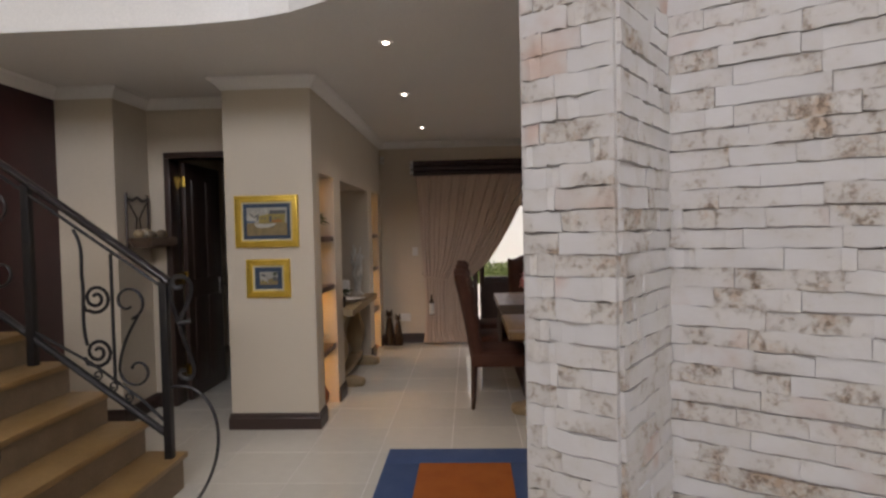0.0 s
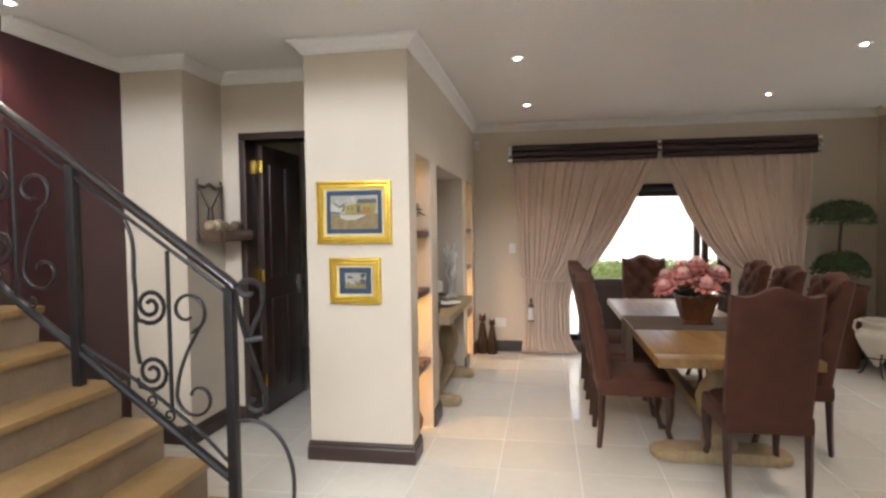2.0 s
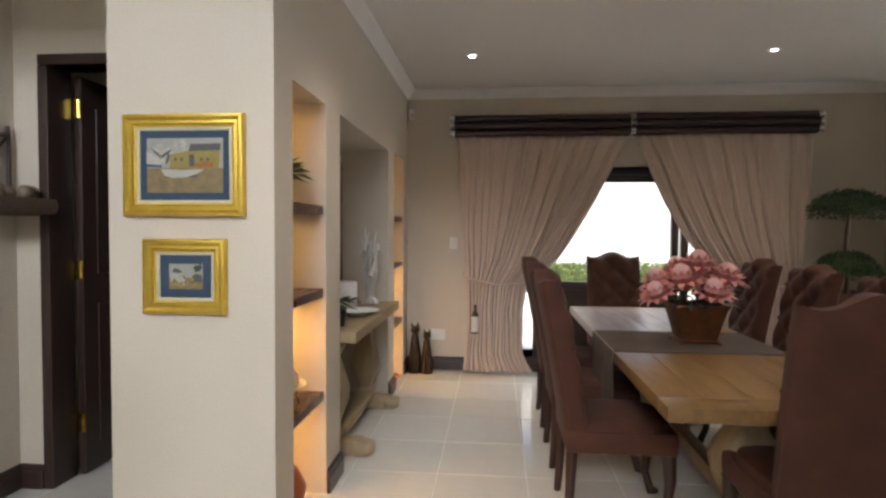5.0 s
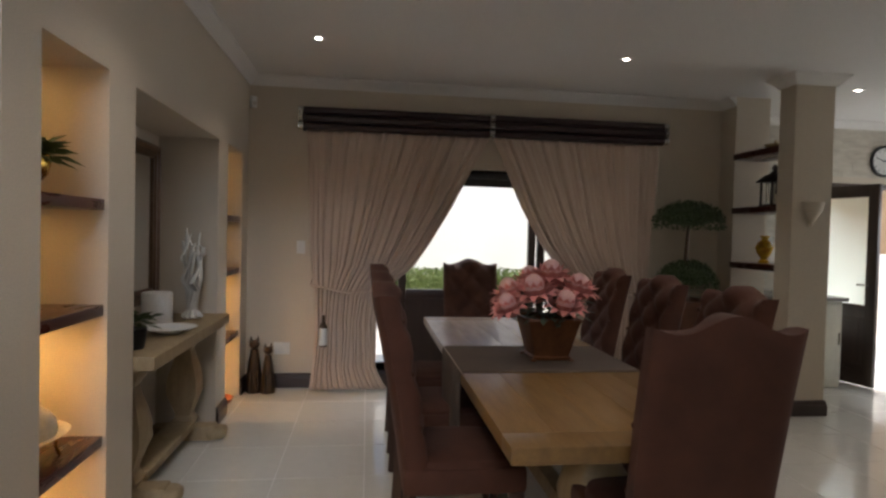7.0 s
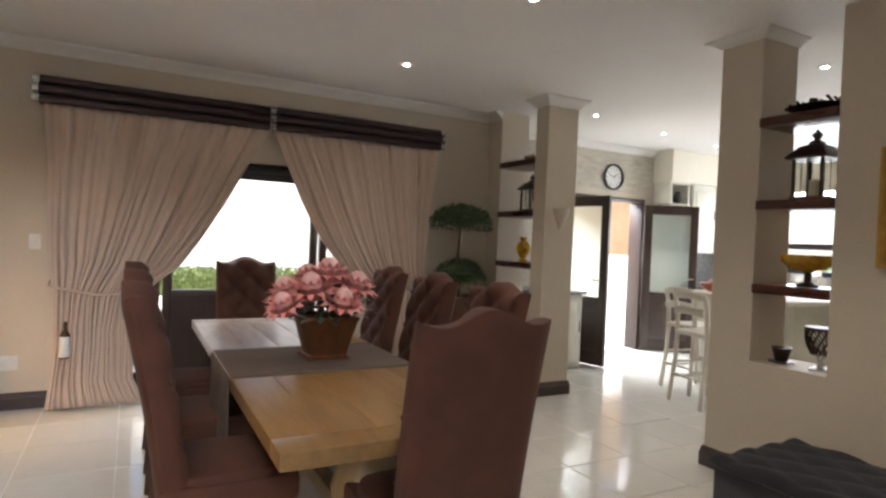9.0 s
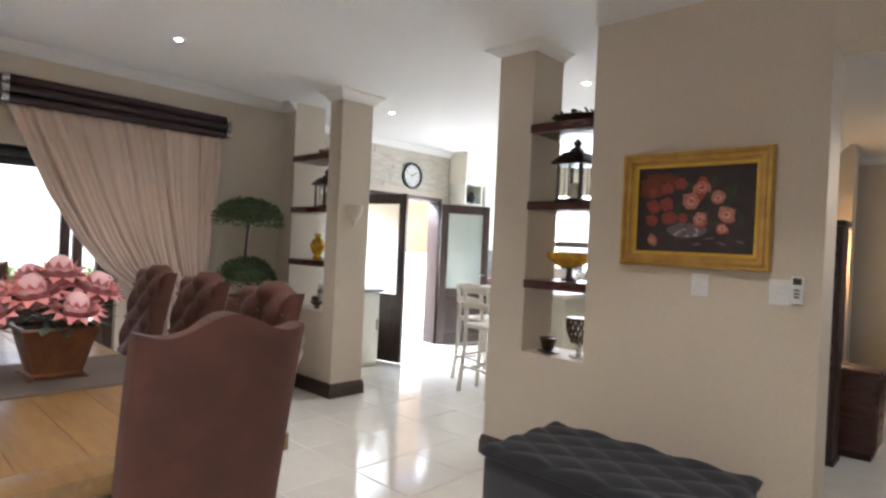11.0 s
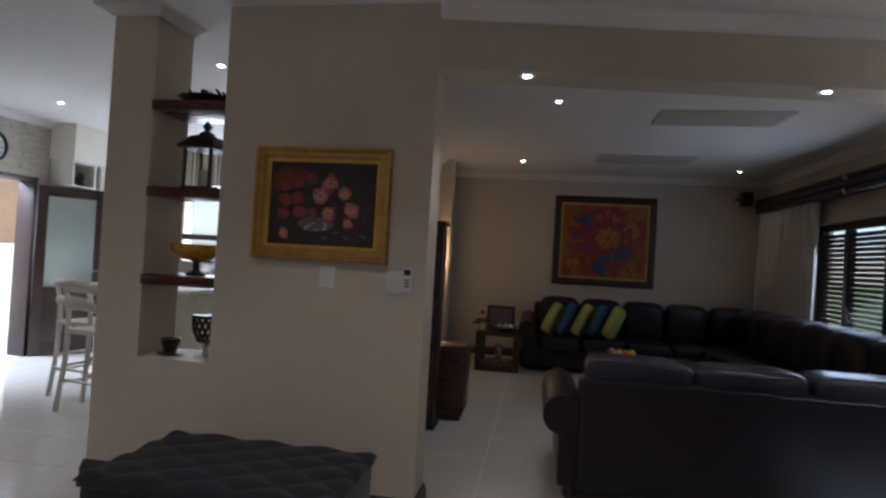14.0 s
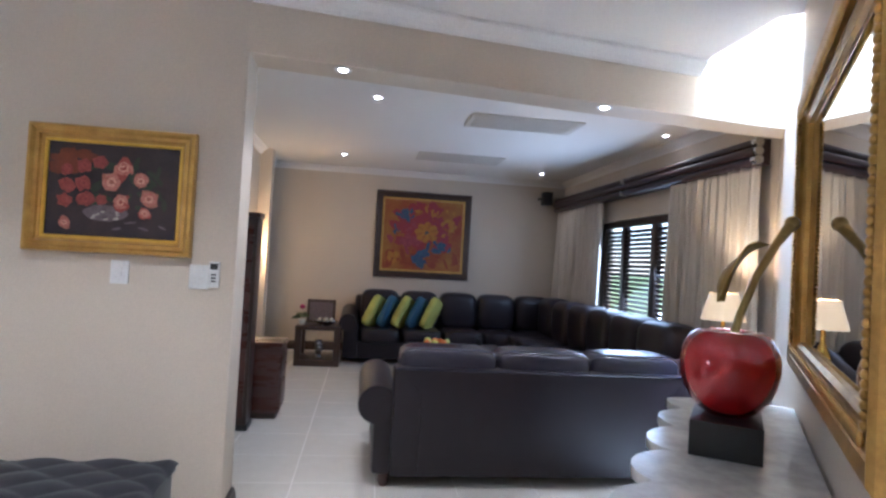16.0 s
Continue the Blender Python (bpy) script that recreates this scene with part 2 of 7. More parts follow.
    L.new(mul.outputs["Result"], b.inputs["Base Color"])
    bp = N.new("ShaderNodeBump")
    bp.inputs["Strength"].default_value, bp.inputs["Distance"].default_value = 0.6, 0.006
    mixh = N.new("ShaderNodeMath")
    mixh.operation = "SUBTRACT"
    L.new(a.outputs["Fac"], mixh.inputs[0])
    L.new(pit.outputs[0], mixh.inputs[1])
    L.new(mixh.outputs[0], bp.inputs["Height"])
    L.new(bp.outputs[0], b.inputs["Normal"])
    return m


M_STONECLAD = surface("pale_split_stone", (0.62, 0.58, 0.50), 0.8, second=(0.46, 0.42, 0.35), scale=5, stretch=(1, 1, 4), fine=60, bump=0.4, depth=0.005, contrast=0.35)
M_BRICK = brick_material()
M_MORTAR = surface("grey_mortar", (0.33, 0.30, 0.28), 0.9, second=(0.45, 0.42, 0.40), scale=12, fine=120, bump=0.4)


# ---- mesh helpers ----
def BM():
    return bmesh.new()


def box(bm, x0, y0, z0, x1, y1, z1, bevel=0.0, m=None):
    r = bmesh.ops.create_cube(bm, size=1.0)
    vs = r["verts"]
    for v in vs:
        v.co = Vector((x0 + (v.co.x + 0.5) * (x1 - x0), y0 + (v.co.y + 0.5) * (y1 - y0), z0 + (v.co.z + 0.5) * (z1 - z0)))
    if bevel:
        es = list({e for v in vs for e in v.link_edges})
        r2 = bmesh.ops.bevel(bm, geom=es, offset=bevel, segments=2, profile=0.6, affect="EDGES")
        vs = list({v for f in r2["faces"] for v in f.verts})
        vs = list({v for v in vs} | {w for v in vs for e in v.link_edges for w in e.verts})
    if m is not None:
        bmesh.ops.transform(bm, matrix=m, verts=vs)
    return vs


def prism(bm, outline, z0, z1):
    """An upright slab over a plan outline."""
    lo = [bm.verts.new((x, y, z0)) for x, y in outline]
    hi = [bm.verts.new((x, y, z1)) for x, y in outline]
    n = len(lo)
    bm.faces.new(lo[::-1])
    bm.faces.new(hi)
    for i in range(n):
        bm.faces.new((lo[i], lo[(i + 1) % n], hi[(i + 1) % n], hi[i]))
    return lo + hi


def lathe(bm, profile, n=24, m=None, square=False):
    """Turns (radius, height) pairs round z."""
    rings, made = [], []
    for r, z in profile:
        ring = []
        for i in range(n):
            a = 2 * math.pi * i / n
            x, y = math.cos(a), math.sin(a)
            if square:
                k = 1 / max(abs(x), abs(y)) ** 0.8
                x, y = x * k, y * k
            ring.append(bm.verts.new((max(r, 1e-4) * x, max(r, 1e-4) * y, z)))
        rings.append(ring)
        made += ring
    for a, b in zip(rings, rings[1:]):
        for i in range(n):
            bm.faces.new((a[i], a[(i + 1) % n], b[(i + 1) % n], b[i]))
    bm.faces.new(rings[0][::-1])
    bm.faces.new(rings[-1])
    if m is not None:
        bmesh.ops.transform(bm, matrix=m, verts=made)
    return made


def tube(bm, pts, r, n=8, flat=1.0, m=None, taper=None):
    """A bar of round or flattened section along a line of points."""
    pts = [Vector(p) for p in pts]
    rings, made = [], []
    ref = None
    for i, p in enumerate(pts):
        d = (pts[min(i + 1, len(pts) - 1)] - pts[max(i - 1, 0)]).normalized()
        if ref is None:
            ref = Vector((0, 0, 1)) if abs(d.z) < 0.9 else Vector((0, 1, 0))
        side = d.cross(ref)
        side = side.normalized() if side.length > 1e-5 else Vector((1, 0, 0))
        up = side.cross(d).normalized()
        ref = up
        rad = r if taper is None else r * taper[i]
        ring = [bm.verts.new(p + side * math.cos(2 * math.pi * k / n) * rad + up * math.sin(2 * math.pi * k / n) * rad * flat) for k in range(n)]
        rings.append(ring)
        made += ring
    for a, b in zip(rings, rings[1:]):
        for k in range(n):
            bm.faces.new((a[k], a[(k + 1) % n], b[(k + 1) % n], b[k]))
    bm.faces.new(rings[0][::-1])
    bm.faces.new(rings[-1])
    if m is not None:
        bmesh.ops.transform(bm, matrix=m, verts=made)
    return made


def grid(bm, nu, nv, f):
    """A sheet of nu x nv cells through f(u, v)."""
    vs = [[bm.verts.new(f(i / nu, j / nv)) for j in range(nv + 1)] for i in range(nu + 1)]
    for i in range(nu):
        for j in range(nv):
            bm.faces.new((vs[i][j], vs[i + 1][j], vs[i + 1][j + 1], vs[i][j + 1]))
    return [v for row in vs for v in row]


def blob(bm, c, s, n=16, rings=10, power=1.0, m=None):
    """A rounded body; power under 1 makes it boxier."""
    def sp(v):
        return math.copysign(abs(v) ** power, v)
    made = []
    rows = []
    for j in range(1, rings):
        p = math.pi * j / rings - math.pi / 2
        row = []
        for i in range(n):
            a = 2 * math.pi * i / n
            row.append(bm.verts.new((c[0] + s[0] * sp(math.cos(p)) * sp(math.cos(a)), c[1] + s[1] * sp(math.cos(p)) * sp(math.sin(a)), c[2] + s[2] * sp(math.sin(p)))))
        rows.append(row)
        made += row
    lo, hi = bm.verts.new((c[0], c[1], c[2] - s[2])), bm.verts.new((c[0], c[1], c[2] + s[2]))
    made += [lo, hi]
    for a, b in zip(rows, rows[1:]):
        for i in range(n):
            bm.faces.new((a[i], a[(i + 1) % n], b[(i + 1) % n], b[i]))
    for i in range(n):
        bm.faces.new((lo, rows[0][(i + 1) % n], rows[0][i]))
        bm.faces.new((hi, rows[-1][i], rows[-1][(i + 1) % n]))
    if m is not None:
        bmesh.ops.transform(bm, matrix=m, verts=made)
    return made


def finish(bm, name, material, smooth=40):
    me = bpy.data.meshes.new(name)
    bmesh.ops.recalc_face_normals(bm, faces=bm.faces)
    if smooth:
        lim = math.cos(radians(smooth))
        for f in bm.faces:
            f.smooth = True
        for e in bm.edges:
            if len(e.link_faces) == 2 and e.link_faces[0].normal.dot(e.link_faces[1].normal) < lim:
                e.smooth = False
    bm.to_mesh(me)
    bm.free()
    me.materials.append(material)
    return me


def part(name, bm, material, parent, label="", smooth=40):
    ob = new(name, finish(bm, name, material, smooth))
    ob.parent = parent
    return tagged(ob, label) if label else ob


def thing(name, label, category, group="", at=(0, 0, 0), rz=0.0):
    ob = new(name)
    ob.empty_display_size = 0.1
    ob.matrix_world = pose(*at, 0, 0, rz)
    return tagged(ob, label, category, group)


def solid(name, bm, material, label="", category="", kind="", group="", smooth=40, at=None, rz=0.0):
    ob = new(name, finish(bm, name, material, smooth))
    if at is not None:
        ob.matrix_world = pose(*at, 0, 0, rz)
    return tagged(ob, label, category, group, kind)


def structure(name, bm, material, label="", smooth=0):
    return solid(name, bm, material, label, kind="structure", smooth=smooth)


# ---- the shell of the house ----
H = 2.735            # ceiling height
XE = 4.42            # dining side of the east wall
YN = 12.47           # inner face of the north wall
U, NV = Vector((0.825, -0.565, 0)).normalized(), Vector((0.565, 0.825, 0)).normalized()
E0 = Vector((1.327, 5.888, 0))
Q0 = E0 + U * 0.225 + NV * 0.373
BACK = 0.81          # the brick wall's depth at its end

# floor: pale grout bed, tiles are laid on it further down
bm = BM()
prism(bm, [(-6, 1.2), (10.3, 1.2), (10.3, 13.4), (-6, 13.4)], -0.2, -0.003)
floor = structure("floor", bm, M_GROUT, "cream polished floor with pale grout joints")

# west wall of the dining side, with three niches
bm = BM()
NICHES = ((9.21, 9.70, 2.02), (9.97, 11.45, 2.02), (11.72, 12.22, 2.03))
D = -0.40
ys = [9.0] + [v for n in NICHES for v in n[:2]] + [YN]
for a, b in zip(ys[0::2], ys[1::2]):
    box(bm, D, a, 0, 0, b, H)
for a, b, top in NICHES:
    box(bm, D, a, top, 0, b, H)
box(bm, -0.69, 9.0, 0, D, YN, H)
structure("wall_west", bm, M_WALL, "beige painted thick wall with three tall niches")

# wall with the inner door, and the wall beside the stairs
bm = BM()
box(bm, -1.46, 9.62, 2.22, -0.69, 9.76, H)
box(bm, -1.64, 9.62, 0, -1.46, 9.76, H)
box(bm, -2.12, 9.12, 0, -1.64, 9.9, H)
structure("wall_passage", bm, M_WALL, "beige painted wall round the inner door")
bm = BM()
box(bm, -2.27, 8.19, 0, -2.12, 9.9, H)
structure("wall_stairs", bm, M_BURG, "dark burgundy panelled wall above the stairs")
bm = BM()
box(bm, -2.27, 9.9, 0, -2.2, 12.6, H)
box(bm, -2.27, 12.4, 0, -0.69, 12.5, H)
structure("wall_side_room", bm, M_CREAM, "plain wall of the room behind the inner door")

# north wall with the garden window
WX0, WX1, WZ0, WZ1 = 0.95, 2.95, 0.06, 1.99
bm = BM()
box(bm, -0.69, YN, 0, WX0, YN + 0.25, H)
box(bm, WX1, YN, 0, XE + 0.36, YN + 0.25, H)
box(bm, WX0, YN, WZ1, WX1, YN + 0.25, H)
box(bm, WX0, YN, -0.1, WX1, YN + 0.25, WZ0)
structure("wall_north", bm, M_WALL, "beige painted wall round the garden window")

# east wall: stub, open shelf niche, pier, opening, pier, open shelf niche, wall, living-room opening
T = 0.34
bm = BM()
box(bm, XE, 12.24, 0, XE + T, YN, H)
box(bm, XE, 11.62, 0, XE + T, 12.24, 0.74)
box(bm, XE - 0.03, 11.44, 0, XE + T - 0.03, 11.62, H)
structure("wall_east_pier", bm, M_WALL, "beige pier with an open shelf niche beside it")
bm = BM()
box(bm, XE, 9.43, 0, XE + T, 9.71, H)
box(bm, XE, 8.985, 0, XE + T, 9.43, 0.735)
box(bm, XE, 8.2, 0, XE + T, 8.985, H)
box(bm, XE, 7.786, 0, XE + 0.24, 8.2, H)
box(bm, XE + 0.24, 8.05, 0, 5.75, 8.2, H)
structure("wall_east", bm, M_WALL, "beige wall with an open shelf niche")
BEAM = [(4.422, 7.786), (4.893, 4.6), (4.893, 3.2), (5.14, 3.2), (5.14, 4.6), (4.66, 7.786)]
bm = BM()
prism(bm, BEAM, 2.395, H + 0.3)
structure("beam", bm, M_WALL, "beige boxed beam over the living-room opening")

# kitchen walls
bm = BM()
KX0, KX1, KZ = 5.72, 7.29, 2.06
box(bm, XE + 0.36, 12.98, 0, KX0, 13.2, H)
box(bm, KX1, 12.98, 0, 9.3, 13.2, H)
box(bm, KX0, 12.98, KZ, KX1, 13.2, H)
box(bm, XE + 0.36, YN, 0, XE + 0.42, 13.0, H)
wall_kitchen = structure("wall_kitchen_north", bm, M_WALL, "pale stone-clad kitchen wall over the back doors")
bm = BM()
box(bm, 9.1, 8.4, 0, 9.3, 10.1, H)
box(bm, 9.1, 12.3, 0, 9.3, 13.0, H)
box(bm, 9.1, 10.1, 0, 9.3, 12.3, 1.15)
box(bm, 9.1, 10.1, 2.25, 9.3, 12.3, H)
structure("wall_kitchen_east", bm, M_WALL, "beige kitchen wall with a window")

# living-room walls
LX, LS, LN = 10.2, 4.1, 8.55
bm = BM()
box(bm, 5.75, LN, 0, 10.4, LN + 0.2, H)
box(bm, 5.6, 8.2, 0, 5.75, LN + 0.2, H)
structure("wall_living_north", bm, M_WALL, "beige living-room wall behind the television unit")
bm = BM()
box(bm, LX, LS - 0.2, 0, LX + 0.2, LN + 0.2, H)
structure("wall_living_east", bm, M_WALL, "beige living-room wall with the large painting")
bm = BM()
LW0, LW1 = 6.5, 8.75
box(bm, 4.9, LS - 0.2, 0, LW0, LS, H)
box(bm, LW1, LS - 0.2, 0, LX, LS, H)
box(bm, LW0, LS - 0.2, 2.02, LW1, LS, H)
box(bm, LW0, LS - 0.2, 0, LW1, LS, 0.1)
structure("wall_living_south", bm, M_WALL, "beige living-room wall with the shuttered window")

# brick-faced diagonal wall between hall and dining side
bm = BM()
far = 4.3
outline = [E0 + U * 0.004 + NV * 0.001, E0 + U * 0.224 + NV * 0.001, Q0 + NV * 0.001 - U * 0.001, Q0 + U * far + NV * 0.001, E0 + U * (far + 0.2) + NV * BACK, E0 + U * 0.012 + NV * BACK]
prism(bm, [(p.x, p.y) for p in outline], 0, 5.4)
brick_wall = structure("wall_brick", bm, M_MORTAR, "whitewashed rough brick wall with a projecting end pier")
bm = BM()
rear = [E0 + U * 0.012 + NV * (BACK + 0.002), E0 + U * (far + 0.2) + NV * (BACK + 0.002), E0 + U * (far + 0.2) + NV * (BACK + 0.02), E0 + U * 0.012 + NV * (BACK + 0.02)]
prism(bm, [(p.x, p.y) for p in rear], 0, 5.4)
structure("wall_mirror_side", bm, M_WALL, "beige painted back of the brick wall")

# ceiling of the lower rooms, open over the double-height hall
curve = [(-0.9, 7.84), (-0.4, 7.83), (0.0, 7.78), (0.25, 7.70), (0.5, 7.56), (0.72, 7.38), (0.92, 7.15), (1.1, 6.88), (1.3, 6.5)]
e1 = E0 + NV * BACK * 0.5
bm = BM()
hall_edge = [(-6, 7.84)] + curve + [(e1.x, e1.y)]
p1 = Q0 + U * 2.45 + NV * 0.3
prism(bm, hall_edge + [(p1.x, p1.y), (4.1, 5.12), (5.0, 5.12), (5.0, 3.2), (10.5, 3.2), (10.5, 13.2), (4.7, 13.2), (4.7, 12.75), (-6, 12.75)], H, H + 0.32)
structure("ceiling", bm, M_CEIL, "white plastered ceiling with a curved edge to the hall")

# upper walls of the hall and its roof, with a high window
bm = BM()
prism(bm, [(-6, 7.9), (-1.0, 7.9), (-1.0, 8.05), (-6, 8.05)], H + 0.32, 5.4)
prism(bm, [(-1.0, 7.9), (1.4, 7.9), (1.4, 8.05), (-1.0, 8.05)], 3.75, 5.4)
prism(bm, [(1.4, 7.0), (5.1, 7.0), (5.1, 7.15), (1.4, 7.15)], H + 0.32, 5.4)
prism(bm, [(4.95, 1.2), (5.1, 1.2), (5.1, 7.0), (4.95, 7.0)], H + 0.32, 5.4)
box(bm, -6.1, 1.2, 0, -6, 13, 5.4)
box(bm, -6, 1.1, 0, 5.1, 1.2, 3.7)
box(bm, -6, 1.1, 5.2, 5.1, 1.2, 5.4)
box(bm, -6, 1.1, 3.7, -1.3, 1.2, 5.2)
box(bm, 2.6, 1.1, 3.7, 5.1, 1.2, 5.2)
box(bm, 5.0, 1.2, 0, 5.1, 3.2, 3.1)
structure("wall_hall", bm, M_CREAM, "cream upper walls of the double-height hall")
bm = BM()
box(bm, -6.1, 1.1, 5.4, 3.85, 8.05, 5.5)
box(bm, 4.85, 1.1, 5.4, 5.1, 8.05, 5.5)
box(bm, 3.85, 1.1, 5.4, 4.85, 4.45, 5.5)
box(bm, 3.85, 5.05, 5.4, 4.85, 8.05, 5.5)
structure("ceiling_hall", bm, M_CEIL, "white ceiling high over the hall")


# cornices and skirtings along wall lines, the room on the left of the direction of travel
def run(bm, pts, profile, closed=False):
    """Sweeps (outward, z) pairs along a plan line."""
    pts = [Vector((p[0], p[1], 0)) for p in pts]
    n = len(pts)
    rings = []
    for i, p in enumerate(pts):
        a = (p - pts[i - 1]).normalized() if (i or closed) else None
        b = (pts[(i + 1) % n] - p).normalized() if (i < n - 1 or closed) else None
        a, b = a or b, b or a
        na, nb = Vector((-a.y, a.x, 0)), Vector((-b.y, b.x, 0))
        mid = (na + nb).normalized()
        mid = mid / max(0.3, mid.dot(na))
        rings.append([bm.verts.new(p + mid * o + Vector((0, 0, z))) for o, z in profile])
    k = len(profile)
    seq = list(zip(rings, rings[1:])) + ([(rings[-1], rings[0])] if closed else [])
    for a, b in seq:
        for j in range(k):
            bm.faces.new((a[j], b[j], b[(j + 1) % k], a[(j + 1) % k]))
    if not closed:
        bm.faces.new(rings[0])
        bm.faces.new(rings[-1][::-1])


CORNICE = [(0.002, H - 0.085), (0.014, H - 0.085), (0.018, H - 0.072), (0.035, H - 0.05), (0.06, H - 0.03), (0.078, H - 0.018), (0.084, H - 0.002), (0.002, H - 0.002)]
SKIRT = [(0.002, 0.0), (0.022, 0.0), (0.022, 0.085), (0.016, 0.098), (0.016, 0.112), (0.008, 0.125), (0.002, 0.127)]


def line_of(name, pts, profile, material, label):
    bm = BM()
    run(bm, pts, profile)
    return structure(name, bm, material, label, smooth=0)


for pts in ([(XE, YN), (0, YN), (0, 9.0), (-0.69, 9.0), (-0.69, 9.62), (-1.64, 9.62), (-1.64, 9.12), (-2.12, 9.12), (-2.12, 8.2)],
            [(4.7, 11.62), (XE - 0.03, 11.62), (XE - 0.03, 11.44), (XE + T - 0.03, 11.44), (XE + T - 0.03, 11.6)][::-1],
            [(XE, 12.24), (XE, YN)],
            [(LX, LS), (LX, LN), (5.76, LN)], [(5.14, LS), (LX, LS)],
            [(9.1, 12.98), (XE + 0.42, 12.98)]):
    line_of("cornice_trim", pts, CORNICE, M_CEIL, "white moulded plaster cornice")
line_of("cornice_trim", [(XE + T, 9.43), (XE, 9.43), (XE, 9.71), (XE + T, 9.71)], [(o, H - (H - z) * 0.55) for o, z in CORNICE], M_CEIL, "white moulded plaster cornice round the pier")
line_of("cornice_trim", [(4.816, 5.12), (4.422, 7.786)], CORNICE, M_CEIL, "white moulded plaster cornice along the beam")
for pts in ([(XE, YN), (0, YN), (0, 12.22)], [(0, 11.72), (0, 11.45)], [(0, 9.97), (0, 9.70)], [(0, 9.21), (0, 9.0), (-0.69, 9.0), (-0.69, 9.62)],
            [(-1.497, 9.62), (-1.64, 9.62), (-1.64, 9.12), (-2.12, 9.12)],
            [(XE - 0.03, 12.24), (XE - 0.03, 11.44), (XE + T - 0.03, 11.44), (XE + T - 0.03, 11.7)][::-1],
            [(5.75, 8.05), (XE + 0.24, 8.05), (XE + 0.24, 7.786), (XE, 7.786), (XE, 9.71), (XE + T, 9.71)],
            [(LX, LS), (LX, LN), (5.76, LN)]):
    line_of("baseboard", pts, SKIRT, M_SKIRT, "dark stained moulded skirting board")


# ---- lamps in the ceilings ----
def downlight(x, y, z=H, energy=0.0, tone=WARM):
    t = thing("downlight", "round white recessed ceiling downlight, lit", "downlight", "ceiling downlights", (x, y, z))
    bm = BM()
    lathe(bm, [(0.021, -0.001), (0.030, -0.008), (0.046, -0.008), (0.048, -0.004), (0.048, -0.0005)], 24)
    part("trim_ring", bm, M_WHITE, t)
    bm = BM()
    lathe(bm, [(0.0, -0.008), (0.014, -0.0075), (0.020, -0.0065), (0.020, -0.002)], 20)
    part("bulb", bm, M_DOWN, t, "glowing bulb")
    if energy:
        lamp("downlight_beam", "SPOT", look((x, y, z - 0.03), (x, y + 0.001, 0)), energy, tone, radius=0.03, spot=radians(115))


for x, y, z, e in ((0.70, 8.26, H, 15.5), (0.66, 9.67, H, 13), (0.676, 11.35, H, 10), (2.927, 11.36, H, 13), (3.0, 9.84, H, 13), (2.95, 8.2, H, 31), (-1.9, 8.05, H, 21),
                   (5.249, 11.78, H, 0), (6.5, 12.0, H, 0), (7.62, 12.15, H, 0), (5.4, 9.62, H, 13), (6.26, 7.12, H, 11), (9.1, 7.49, H, 1.6), (6.68, 4.34, H, 2.5), (9.44, 4.72, H, 1.5),
                   (4.555, 7.323, 2.395, 9), (4.79, 5.75, 2.395, 3.5)):
    downlight(x, y, z, e)


# ---- pictures ----
def frame_bars(t, w, h, profile, material, name="frame", label=""):
    """Mitred moulding round a w x h opening in the local xz plane, y towards the wall; profile: (outwards, towards the viewer)."""
    bm = BM()
    corners = [(-1, -1), (1, -1), (1, 1), (-1, 1)]
    rings = [[bm.verts.new((sx * (w / 2 + o), -d, sz * (h / 2 + o))) for o, d in profile] for sx, sz in corners]
    k = len(profile)
    for i in range(4):
        a, b = rings[i], rings[(i + 1) % 4]
        for j in range(k):
            bm.faces.new((a[j], b[j], b[(j + 1) % k], a[(j + 1) % k]))
    return part(name, bm, material, t, label, smooth=30)


def moulding(width, depth):
    return [(0, 0.002), (0, depth * 0.45), (width * 0.15, depth * 0.5), (width * 0.25, depth * 0.75), (width * 0.5, depth * 0.7), (width * 0.72, depth), (width * 0.9, depth * 0.95), (width, depth * 0.6), (width, 0.002)]


def paint(name, colour, second=None, scale=14):
    return surface(name, colour, 0.45, second=second, scale=scale, fine=90, bump=0.3, contrast=0.35)


P_NIGHT = paint("dark_umber_paint", (0.035, 0.018, 0.018), (0.16, 0.035, 0.02), 3)
P_CORAL = paint("coral_paint", (0.341, 0.088, 0.055), (0.413, 0.182, 0.121), 60)
P_PEACH = paint("peach_paint", (0.525, 0.252, 0.175), (0.434, 0.112, 0.084), 60)
P_RED = paint("red_paint", (0.275, 0.033, 0.028), (0.341, 0.088, 0.055), 60)
P_GREY = paint("grey_violet_paint", (0.176, 0.143, 0.154), (0.110, 0.083, 0.094), 40)
P_LEAF = paint("dark_leaf_paint", (0.04, 0.055, 0.03))
P_OCHRE = paint("ochre_paint", (0.341, 0.165, 0.022), (0.275, 0.044, 0.017), 3)
P_ORANGE = paint("orange_paint", (0.429, 0.132, 0.017), (0.385, 0.220, 0.022), 30)
P_SCARLET = paint("scarlet_paint", (0.303, 0.028, 0.022), (0.248, 0.028, 0.066), 30)
P_BLUE = paint("blue_paint", (0.022, 0.055, 0.143), (0.055, 0.121, 0.187), 30)
P_MAT = surface("blue_picture_mount", (0.030, 0.056, 0.098), 0.7, scale=20, fine=200)
P_SKY = paint("pale_sky_paint", (0.350, 0.336, 0.294))
P_SAND = paint("sand_paint", (0.248, 0.176, 0.077), (0.165, 0.121, 0.055), 20)
P_HOUSE = paint("yellow_house_paint", (0.303, 0.231, 0.055))
P_ROOF = paint("dark_roof_paint", (0.09, 0.09, 0.09))
P_BOAT = paint("white_boat_paint", (0.462, 0.434, 0.378))

